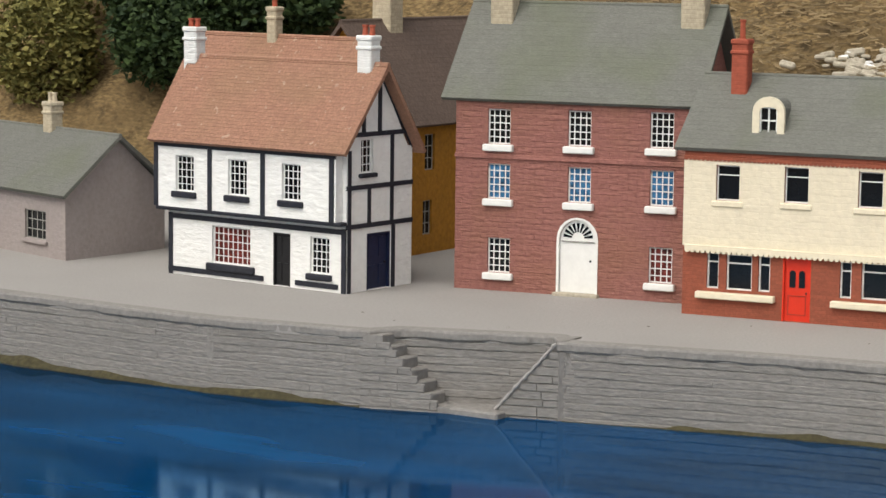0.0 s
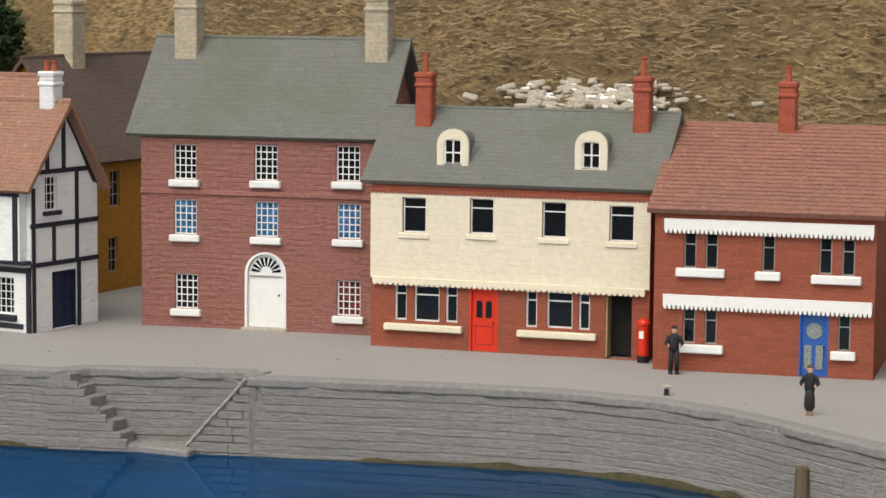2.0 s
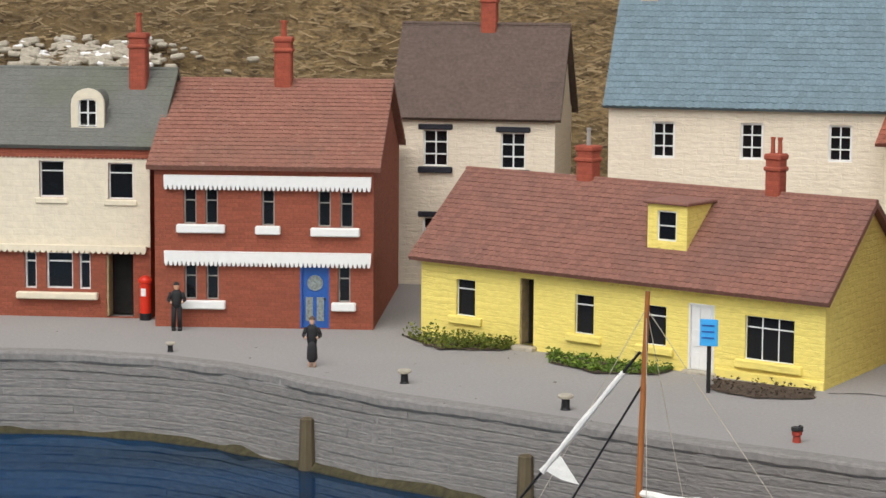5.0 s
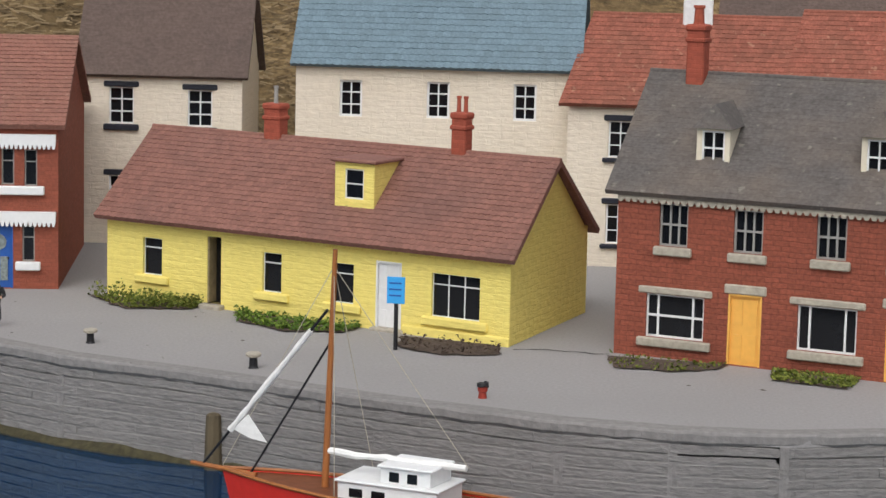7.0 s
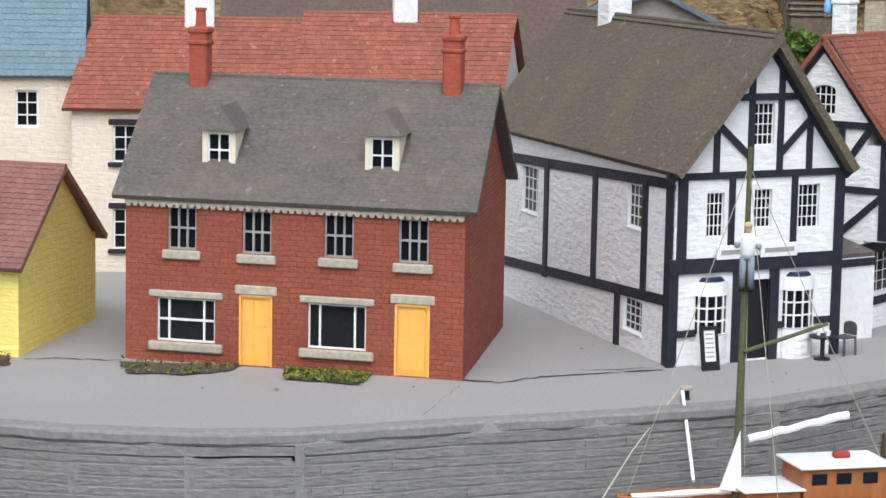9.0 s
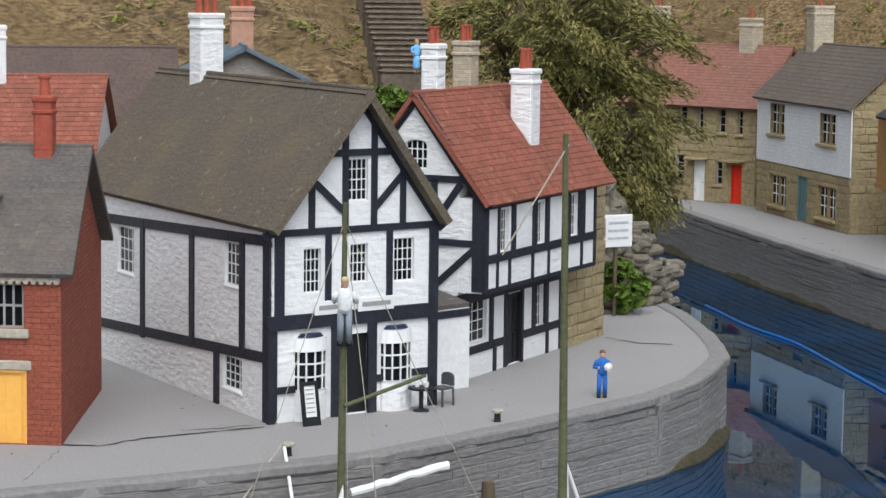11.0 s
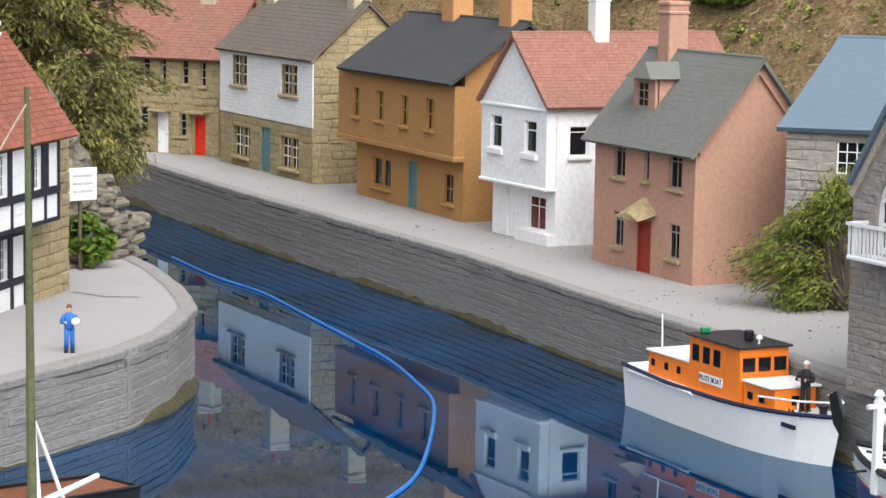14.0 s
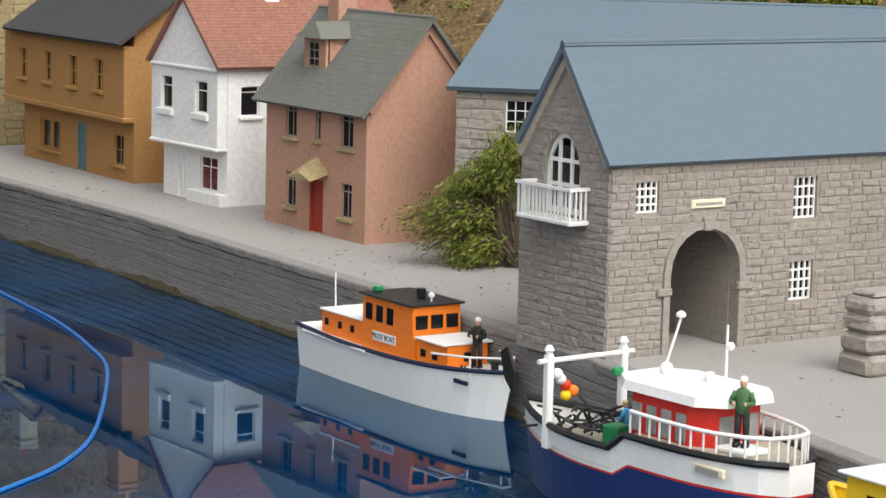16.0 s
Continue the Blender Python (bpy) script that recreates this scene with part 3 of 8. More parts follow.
    def beams(self, list_of, face="front", out=0.0, w=0.016, proud=0.004, material=None):
        """Timbers: (a0, z0, a1, z1) centre lines on a face, each a part of its own."""
        at = self.at(face, out)
        for i, (a0, z0, a1, z1) in enumerate(list_of):
            d = Vector((a1 - a0, z1 - z0))
            n = Vector((-d.y, d.x)).normalized() * w / 2
            bm = bmesh.new()
            p = proud + 0.0004 * (i % 4)
            c = [(a0 + n.x, z0 + n.y), (a1 + n.x, z1 + n.y), (a1 - n.x, z1 - n.y), (a0 - n.x, z0 - n.y)]
            panel(c, [], p + 0.003, lambda q: at((q[0], q[1] - p, q[2])), bm)
            part("timber", bm, material or TIMBER, self.root)

    def slab(self, name, a0, z0, a1, z1, y0, y1, material, face="front", label=""):
        bm = bmesh.new()
        soft_box(bm, a0, y0, z0, a1, y1, z1, self.at(face))
        return part(name, bm, material, self.root, label)

    def fringe(self, a0, a1, z, h, material, step=0.012, proud=0.008):
        """A scalloped fascia along the front."""
        n = max(4, round((a1 - a0) / step))
        pts = [(a1, z + h), (a0, z + h)]
        for i in range(n):
            x = a0 + (a1 - a0) * i / n
            s = (a1 - a0) / n
            pts += [(x + 0.05 * s, z + 0.3 * h), (x + 0.3 * s, z), (x + 0.7 * s, z), (x + 0.95 * s, z + 0.3 * h)]
        bm = panel(pts, [], proud, lambda p: self.at("front")((p[0], p[1] - proud, p[2])))
        return part("fascia", bm, material, self.root)


def rubble(house, face, a0, a1, z0, z1, course, lengths, proud, material, holes=(), top=None, singles=0, seed=1, out=0.0, gap=0.0007):
    """Rough blocks in courses on a wall face, each with its own edges; the first ones are parts of their own, the rest one mesh."""
    r = random.Random(seed)
    at = house.at(face, out)
    todo = []
    rows = max(1, round((z1 - z0) / course))
    ch = (z1 - z0) / rows
    for k in range(rows):
        zb, zt = z0 + k * ch, z0 + (k + 1) * ch
        s = a0 - r.uniform(0, lengths[0])
        while s < a1 - 0.004:
            e = s + r.uniform(*lengths)
            spans = [(max(s, a0), min(e, a1))]
            for h_ in holes:
                if zt > h_[1] + 0.002 and zb < h_[1] + h_[3] - 0.002:
                    lo_, hi_ = h_[0], h_[0] + h_[2]
                    if len(h_) > 4 and zb > h_[1] + h_[3] - h_[4]:
                        q = min(1.0, (zb - (h_[1] + h_[3] - h_[4])) / h_[4])
                        m_, half = h_[0] + h_[2] / 2, h_[2] / 2 * math.sqrt(max(0.0, 1 - q * q))
                        lo_, hi_ = m_ - half, m_ + half
                    spans = [p for u, v in spans for p in ((u, min(v, lo_)), (max(u, hi_), v))]
            for u, v in spans:
                if v - u < 0.008 or (top and min(top(u), top(v)) < zt):
                    continue
                todo.append((u, v, zb, zt))
            s = e
    todo.sort(key=lambda q: q[0])
    joined_v, joined_f = [], []
    for n, (u, v, zb, zt) in enumerate(todo):
        g = gap / 2
        j = lambda k=0.0016: r.uniform(-k, k)
        p = proud * r.uniform(0.55, 1.25)
        ins = 0.0018
        wave = lambda a, z: z + 0.16 * course * noise.noise((a * 13, z * 90, seed)) + 0.10 * course * noise.noise((a * 41, z * 90, seed + 3))
        back = [(u + g, wave(u, zb) + g), (v - g, wave(v, zb) + g), (v - g, wave(v, zt) - g), (u + g, wave(u, zt) - g)]
        front = [(x + dx * ins + j(), z + dz * ins + j()) for (x, z), (dx, dz) in zip(back, ((1, 1), (-1, 1), (-1, -1), (1, -1)))]
        mid = ((u + v) / 2 + j(0.004), (zb + zt) / 2 + j(0.002))
        vs_ = [tuple(at((x, 0.001, z))) for x, z in back] + [tuple(at((x, -p + j(0.0008), z))) for x, z in front] + [tuple(at((mid[0], -p * 1.35, mid[1])))]
        fs_ = [(0, 1, 5, 4), (1, 2, 6, 5), (2, 3, 7, 6), (3, 0, 4, 7), (4, 5, 8), (5, 6, 8), (6, 7, 8), (7, 4, 8)]
        if n < singles:
            me_ = bpy.data.meshes.new("stone")
            me_.from_pydata(vs_, [], fs_)
            me_.materials.append(material)
            new("stone", me_).parent = house.root
        else:
            k = len(joined_v)
            joined_v += vs_
            joined_f += [tuple(i + k for i in f) for f in fs_]
    if joined_v:
        me_ = bpy.data.meshes.new("stonework")
        me_.from_pydata(joined_v, [], joined_f)
        me_.materials.append(material)
        o_ = new("stonework", me_)
        o_.parent = house.root
        tagged(o_, kind="stuff")


# ---- the large structure: ground, pavement, quay wall, water ----
WATER_Z = -0.215
STEP_NOTCH = [(-3.71, 5.545), (-3.66, 5.63), (-3.25, 5.77), (-3.19, 5.69)]
EDGE = ([(-9, 5.75), (-5.6, 5.52), (-4.64, 5.48), (-4.21, 5.47)] + STEP_NOTCH
        + [(-2.62, 5.83), (-2.35, 5.875), (-2.1, 5.86), (-1.9, 5.80), (-1.74, 5.71), (-1.42, 5.51), (-1.05, 5.36), (-0.6, 5.15), (-0.22, 5.01),
           (0.02, 4.965), (0.25, 4.965), (0.56, 5.05), (0.94, 5.14), (1.34, 5.27), (1.86, 5.60), (2.26, 5.89), (2.45, 6.09), (2.58, 6.29), (2.68, 6.46), (2.74, 6.62),
           (2.82, 6.92), (2.90, 7.3), (2.93, 7.6), (2.84, 8.2), (2.8, 9.2), (2.85, 10.5), (3.2, 11.8), (4.1, 12.1), (4.23, 11.5), (4.2, 10.8), (4.09, 9.36),
           (4.04, 8.19), (4.0, 7.24), (3.91, 6.35), (3.85, 5.62), (3.77, 4.82), (3.51, 3.52), (3.3, 2.5), (3.1, 0.62)])
BASIN = [(-9.5, 7.75), (-5.0, 7.75), (-3.0, 7.6), (0, 8.15), (1.2, 8.3), (2.2, 7.75), (2.58, 7.3), (2.93, 7.62), (2.8, 9.2), (2.85, 10.6), (3.2, 12.1), (4.3, 12.6),
         (5.25, 11.6), (5.3, 8), (5.4, 6.2), (6.1, 5.8), (7.5, 2.5), (7.5, 0.6), (-9.5, 0.6)]


def seg_dist(x, y, poly):
    """Distance to a closed outline, and whether (x, y) lies inside it."""
    P = np.array(poly, float)
    Q = np.roll(P, -1, 0)
    d = Q - P
    t = np.clip(((x - P[:, 0]) * d[:, 0] + (y - P[:, 1]) * d[:, 1]) / (d ** 2).sum(1), 0, 1)
    dist = np.hypot(P[:, 0] + t * d[:, 0] - x, P[:, 1] + t * d[:, 1] - y).min()
    cr = ((P[:, 1] > y) != (Q[:, 1] > y)) & (x < (Q[:, 0] - P[:, 0]) * (y - P[:, 1]) / (Q[:, 1] - P[:, 1] + 1e-12) + P[:, 0])
    return dist, cr.sum() % 2 == 1


def hill(x, y):
    d, inside = seg_dist(x, y, BASIN)
    if inside:
        return -0.5 if d > 0.12 else -0.5 + (0.12 - d) / 0.12 * 0.45
    if y < 0.9:
        base = -0.06
        if abs(x) < 7:
            return base + 0.02 * noise.noise((x * 2, y * 2, 0))
    rise = 1.05 * min(d, 1.4) + 0.5 * max(0.0, min(d - 1.4, 3.0)) + 0.02 * max(0.0, d - 4.4)
    if y < 0.9:
        rise *= max(0.0, min(1.0, (abs(x) - 7) / 3))
    n = 0.10 * noise.noise((x * 1.3, y * 1.3, 1.0)) + 0.05 * noise.noise((x * 4.1, y * 4.1, 2.0)) + 0.022 * noise.noise((x * 11, y * 11, 3.0))
    return -0.05 + rise + n * min(1.0, d * 4)


def spread(a, b, fine0, fine1, step, coarse):
    out, v = [], a
    while v < b:
        out.append(v)
        v += step if fine0 <= v <= fine1 else coarse
    return out + [b]


xs = spread(-60, 60, -7.5, 8.0, 0.075, 1.2)
xs = [-2500, -400] + xs + [400, 2500]
ys = [-2500, -400] + spread(-60, 60, 6.5, 14.0, 0.075, 1.0) + [400, 2500]
gv = [(x, y, hill(x, y)) for y in ys for x in xs]
nx = len(xs)
gf = [(j * nx + i, j * nx + i + 1, (j + 1) * nx + i + 1, (j + 1) * nx + i) for j in range(len(ys) - 1) for i in range(nx - 1)]
me = bpy.data.meshes.new("ground")
me.from_pydata(gv, [], gf)
me.materials.append(BANK)
for p in me.polygons:
    p.use_smooth = True
ground = tagged(new("ground", me), "dry straw-brown garden bank rising behind the model village", "ground", kind="structure")

bm = bmesh.new()
panel([(x, y) for x, y in EDGE] + [(9.2, 0.62), (9.2, 13), (-9, 13)], [], 0.06, lambda p: Vector((p[0], p[2], -p[1])), bm)
pavement = tagged(part("pavement", bm, QUAY, None), "pale grey smooth concrete quayside pavement", "pavement", kind="structure")

bm = bmesh.new()
v = [bm.verts.new(p) for p in ((-9, 0.6, WATER_Z), (9, 0.6, WATER_Z), (9, 13, WATER_Z), (-9, 13, WATER_Z))]
bm.faces.new(v)
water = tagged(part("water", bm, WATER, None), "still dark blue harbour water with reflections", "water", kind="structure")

# near bank of the pool, below the camera
bm = bmesh.new()
soft_box(bm, -9, 0.42, -0.5, 9.2, 0.62, -0.03, r=0.02)
tagged(part("pool_kerb", bm, COPING, None), "plain concrete kerb along the near side of the pool", "kerb", kind="structure")


def along(edge, step):
    """Points every step metres along the edge, with the outward side."""
    out = []
    for (x0, y0), (x1, y1) in zip(edge, edge[1:]):
        L = math.hypot(x1 - x0, y1 - y0)
        out.append((x0, y0, x1, y1, L))
    return out


# backing of the wall, then courses of stones
bm = bmesh.new()
for x0, y0, x1, y1, L in along(EDGE, 0.1):
    ux, uy = (x1 - x0) / L, (y1 - y0) / L
    nx_, ny_ = uy, -ux
    q = [(x0 - ux * 0.01, y0 - uy * 0.01), (x1 + ux * 0.01, y1 + uy * 0.01), (x1 - nx_ * 0.05, y1 - ny_ * 0.05), (x0 - nx_ * 0.05, y0 - ny_ * 0.05)]
    b, t = [bm.verts.new((*p, -0.4)) for p in q], [bm.verts.new((*p, -0.025)) for p in q]
    for i in range(4):
        bm.faces.new((b[i], b[(i + 1) % 4], t[(i + 1) % 4], t[i]))
    bm.faces.new(t)
quay_wall = tagged(part("quay_wall", bm, COPING, None), "weathered grey stone quay wall in long courses above the water", "quay wall", kind="structure")

# the edge as one line, by its length
path_pts, path_len = [], [0.0]
for x0, y0, x1, y1, L in along(EDGE, 0.1):
    n = max(1, round(L / 0.04))
    path_pts += [(x0 + (x1 - x0) * i / n, y0 + (y1 - y0) * i / n) for i in range(n)]
path_pts.append(EDGE[-1])
for a, b in zip(path_pts, path_pts[1:]):
    path_len.append(path_len[-1] + math.hypot(b[0] - a[0], b[1] - a[1]))
PX, PY, PL = np.array([p[0] for p in path_pts]), np.array([p[1] for p in path_pts]), np.array(path_len)


def edge_at(s):
    """Place and outward side at s metres along the quay edge."""
    x, y = np.interp(s, PL, PX), np.interp(s, PL, PY)
    dx, dy = np.interp(s + 0.02, PL, PX) - np.interp(s - 0.02, PL, PX), np.interp(s + 0.02, PL, PY) - np.interp(s - 0.02, PL, PY)
    L = math.hypot(dx, dy) or 1.0
    return x, y, dy / L, -dx / L


COURSES = 9
CH = 0.0225


def course_line(c, s):
    """The uneven joint below course c (0: under the coping)."""
    return -0.026 - c * CH + (0.0045 * noise.noise((s * 2.3, c * 3.7, 0)) + 0.0018 * noise.noise((s * 13, c * 5.1, 2)) if c else 0.0)


stone_list = []
srnd = random.Random(5)
for c in range(COURSES):
    s = 0.0
    while s < PL[-1] - 0.05:
        e = min(PL[-1], s + srnd.uniform(0.06, 0.16) if srnd.random() < 0.55 else s + srnd.uniform(0.16, 0.42))
        stone_list.append((s, e, c, srnd.uniform(0.001, 0.0038), srnd.random()))
        s = e


def stone_shape(s0, s1, c, proud, seed):
    """Verts and faces of one rough block that follows the wall."""
    n = max(2, round((s1 - s0) / 0.05) + 1)
    vs, fs = [], []
    for i in range(n):
        t = i / (n - 1)
        s = s0 + 0.0005 + (s1 - s0 - 0.001) * t
        x, y, nx, ny = edge_at(s)
        zt, zb = course_line(c, s) - 0.0006, course_line(c + 1, s) + 0.0006
        pr = max(0.0014, proud + 0.0022 * noise.noise((s * 17, c * 2.0, seed * 9)))
        end = 0.0016 if i in (0, n - 1) else 0.0
        sx = (0.0012 if i == 0 else -0.0012 if i == n - 1 else 0.0)
        for z, d in ((zt, -0.002), (zt - 0.0022, max(0.0008, pr - end)), (zb + 0.0022, max(0.0008, pr - end)), (zb, -0.002)):
            vs.append((x + nx * d, y + ny * d, z))
    for i in range(n - 1):
        for j in range(3):
            fs.append((i * 4 + j, i * 4 + j + 1, i * 4 + j + 5, i * 4 + j + 4))
    fs += [(0, 3, 2, 1), (n * 4 - 4, n * 4 - 3, n * 4 - 2, n * 4 - 1)]
    return vs, fs


# joined stones; those of the nearest stretch are built one by one at the end
near_stones = [q for q in stone_list if -1.0 < edge_at(q[0])[0] < 1.3 and edge_at(q[0])[1] < 5.4][:300]
near_set = set(near_stones)
vs, fs = [], []
for s in stone_list:
    if s in near_set:
        continue
    a, b = stone_shape(*s)
    k = len(vs)
    vs += a
    fs += [tuple(i + k for i in f) for f in b]
me = bpy.data.meshes.new("stonework")
me.from_pydata(vs, [], fs)
me.materials.append(QUAY_STONE2)
o = tagged(new("stonework", me), kind="stuff")
o.parent = quay_wall

# coping: an uneven rounded lip along the edge
vs, fs = [], []
prof = [(-0.05, 0.0022), (-0.004, 0.0028), (0.003, 0.0012), (0.0055, -0.0035), (0.005, -0.019), (-0.002, -0.027)]
ring = []
pts = []
for x0, y0, x1, y1, L in along(EDGE, 0.1):
    n = max(1, round(L / 0.018))
    pts += [(x0 + (x1 - x0) * i / n, y0 + (y1 - y0) * i / n) for i in range(n)]
pts.append(EDGE[-1])
for i, (x, y) in enumerate(pts):
    a, b = pts[max(0, i - 1)], pts[min(len(pts) - 1, i + 1)]
    L = math.hypot(b[0] - a[0], b[1] - a[1])
    n = ((b[1] - a[1]) / L, -(b[0] - a[0]) / L)
    w = 0.007 * noise.noise((x * 7, y * 7, 0)) + 0.005 * noise.noise((x * 29, y * 29, 4)) - 0.012 * max(0.0, noise.noise((x * 5, y * 5, 9)) - 0.35)
    zj = 0.003 * noise.noise((x * 13, y * 13, 7))
    for d, z in prof:
        vs.append((x + n[0] * (d + (w if d > -0.02 else 0)), y + n[1] * (d + (w if d > -0.02 else 0)), z + (zj if z < -0.002 else 0)))
m = len(prof)
for i in range(len(pts) - 1):
    for j in range(m - 1):
        fs.append((i * m + j, (i + 1) * m + j, (i + 1) * m + j + 1, i * m + j + 1))
me = bpy.data.meshes.new("coping")
me.from_pydata(vs, [], fs)
me.materials.append(COPING)
for p in me.polygons:
    p.use_smooth = p.index % 5 in (0, 1)
o = new("coping", me)
o.parent = quay_wall

# algae and silt along the waterline
vs, fs = [], []
prof = [(0.001, 0.030), (0.007, 0.020), (0.013, 0.006), (0.016, -0.03)]
for i, (x, y) in enumerate(pts):
    a, b = pts[max(0, i - 1)], pts[min(len(pts) - 1, i + 1)]
    L = math.hypot(b[0] - a[0], b[1] - a[1])
    n = ((b[1] - a[1]) / L, -(b[0] - a[0]) / L)
    g = max(0.05, 0.35 + 1.2 * noise.noise((x * 1.7, y * 1.7, 11)) + 0.5 * noise.noise((x * 9, y * 9, 12)))
    for d, z in prof:
        vs.append((x + n[0] * d * (0.5 + 1.5 * g), y + n[1] * d * (0.5 + 1.5 * g), WATER_Z + (z * g if z > 0 else z)))
for i in range(len(pts) - 1):
    for j in range(3):
        fs.append((i * 4 + j, (i + 1) * 4 + j, (i + 1) * 4 + j + 1, i * 4 + j + 1))
me = bpy.data.meshes.new("algae")
me.from_pydata(vs, [], fs)
me.materials.append(ALGAE)
o = tagged(new("algae", me), "brown-green algae and silt along the waterline", "algae", kind="stuff")

# harbour steps in the notch of the wall
steps = thing("harbour_steps", pose(0, 0, 0), "worn grey stone steps down the quay wall to a small landing", "steps")
for i in range(7):
    f = (i + 0.5) / 7
    x = -3.70 + 0.165 * i / 6
    z = -0.006 - 0.19 * i / 6
    bm = bmesh.new()
    soft_box(bm, x - 0.022, 5.553 + (x + 3.70) * 0.279, z - 0.06, x + 0.03, 5.66, z, r=0.004)
    part("step", bm, COPING, steps)
out = [(-3.36, -0.3), (-3.36, -0.199)]
for i in range(6, -1, -1):
    x, z = -3.70 + 0.165 * i / 6, -0.008 - 0.19 * i / 6
    out += [(x + 0.029, z), (x + 0.002, z)]
out += [(-3.725, -0.008), (-3.725, -0.3)]
bm = panel(out[::-1], [], 0.03, lambda p: Vector((p[0], 5.541 + (p[0] + 3.70) * 0.279 + p[1], p[2])))
part("stair_wall", bm, COPING, steps)
bm = bmesh.new()
soft_box(bm, -3.56, 5.60, -0.3, -3.33, 5.74, -0.197, r=0.005)
part("landing", bm, COPING, steps)
bm = bmesh.new()
panel([(-3.37, -0.3), (-3.18, -0.3), (-3.18, 0.004), (-3.20, 0.004), (-3.37, -0.19)], [], 0.10, lambda p: Vector((p[0], 5.552 + (p[0] + 3.71) * 0.279 + p[1], p[2])), bm)
part("ramp_wall", bm, COPING, steps)

vs, fs = [], []
rr = random.Random(51)
for c in range(COURSES):
    for left in (True, False):
        zt, zb = course_line(c, 0.3), course_line(c + 1, 0.3)
        x0, x1 = (-3.735, -3.672 + 0.165 * min(1.0, -zt / 0.19)) if left else (-3.37 + 0.17 * (max(zt, -0.19) + 0.19) / 0.194 + 0.012, -3.168)
        x = x0
        while x < x1 - 0.004:
            e = min(x1, x + rr.uniform(0.03, 0.11))
            if x1 - e < 0.012:
                e = x1
            yy = lambda q: 5.5405 + (q + 3.70) * 0.279 + (0 if left else 0.0065)
            pr = rr.uniform(0.001, 0.003)
            k = len(vs)
            vs += [(x, yy(x) + 0.004, zb), (e, yy(e) + 0.004, zb), (e, yy(e) + 0.004, zt), (x, yy(x) + 0.004, zt)]
            vs += [(x + 0.002, yy(x) - pr, zb + 0.0025), (e - 0.002, yy(e) - pr, zb + 0.0025), (e - 0.002, yy(e) - pr * 0.8, zt - 0.0025), (x + 0.002, yy(x) - pr * 0.8, zt - 0.0025)]
            fs += [tuple(k + i for i in f) for f in ((0, 1, 5, 4), (1, 2, 6, 5), (2, 3, 7, 6), (3, 0, 4, 7), (4, 5, 6, 7))]
            x = e
me = bpy.data.meshes.new("flank_blocks")
me.from_pydata(vs, [], fs)
me.materials.append(QUAY_STONE2)
o = tagged(new("flank_blocks", me), kind="stuff")
o.parent = steps
# pale strip added to paint the lit slanting edge of the ramp
bm = bmesh.new()
chain(bm, [(-3.36 + 0.165 * t, 5.64 + 0.046 * t + 0.002 * math.sin(t * 11), -0.195 + 0.194 * t + 0.0016 * math.sin(t * 61)) for t in [i / 24 for i in range(25)]], 0.0055, 7, [0.0045 + 0.001 * math.sin(i * 1.7) for i in range(25)])
part("sloping_kerb", bm, QUAY, steps)

# ---- the houses on the near quay ----
SLATE = (0.03, 0.02, 0.0012, 0.0)
TILES = (0.022, 0.02, 0.003, 0.003)

# low grey cottage
h = House("grey_cottage", -6.08, 6.377, -16, 0.75, 0.46, -0.17, "low grey rendered cottage with green-grey slate roof")
h.holes["front"] = [(0.50, 0.055, 0.13, 0.10), (0.22, 0.002, 0.08, 0.165)]
h.walls(GREY_RENDER, 0.232, 0.40)
h.roof(SLATE_GREEN, 0.232, 0.40, over=0.03, side=0.03, tile=SLATE)
h.window(0.50, 0.055, 0.13, 0.10, cols=4, rows=3, frame_mat=FRAME_GREY, sill=GREY_RENDER)
h.door(0.22, 0.08, 0.165, NAVY)
h.chimney(0.36, 0.23, 0.35, 0.50, 0.055, 0.05, CHIM_CREAM, 2, CHIM_CREAM, 0.035)

# half-timbered house with jettied upper floor
h = House("timbered_house", -4.90, 6.15, -4, 0.73, 0.32, 0.03, "white half-timbered house with jettied upper floor and rose tiled roof")
h.holes["front"] = [(0.184, 0.050, 0.16, 0.12), (0.588, 0.053, 0.076, 0.114), (0.441, 0.002, 0.066, 0.165)]
h.holes["right"] = [(0.068, 0.367, 0.058, 0.105), (0.10, 0.002, 0.11, 0.175)]
h.walls(WHITE_LUMPY, 0.50, 0.69, off=0.15, eave_b=0.44)
h.roof(TILE_TAN, 0.50, 0.69, off=0.15, eave_b=0.44, over=0.06, over_b=0.02, side=0.04, tile=(0.02, 0.013, 0.0018, 0.0))
# jetty
bm = panel([(-0.03, 0.222), (0.715, 0.222), (0.715, 0.43), (-0.03, 0.43)], [rect(*r) for r in ((0.058, 0.275, 0.078, 0.115), (0.281, 0.277, 0.077, 0.114), (0.501, 0.277, 0.075, 0.114))], 0.031, h.at("front", 0.033))
part("upper_wall", bm, WHITE_LUMPY, h.root)
h.slab("jetty_soffit", -0.03, 0.210, 0.735, 0.222, -0.034, 0.0, TIMBER)
for a, z, w, hh in ((0.058, 0.275, 0.078, 0.115), (0.281, 0.277, 0.077, 0.114), (0.501, 0.277, 0.075, 0.114)):
    h.window(a, z, w, hh, cols=4, rows=5, sill=TIMBER, out=0.033, bar=0.0025, sill_h=0.02)
h.window(0.184, 0.050, 0.16, 0.12, cols=8, rows=5, sill=TIMBER, pane=PANE_RED, bar=0.0025, sill_h=0.024, sill_w=0.02)
h.window(0.588, 0.053, 0.076, 0.114, cols=4, rows=5, sill=TIMBER, bar=0.0025, sill_h=0.02)
h.door(0.441, 0.066, 0.165, BLACK)
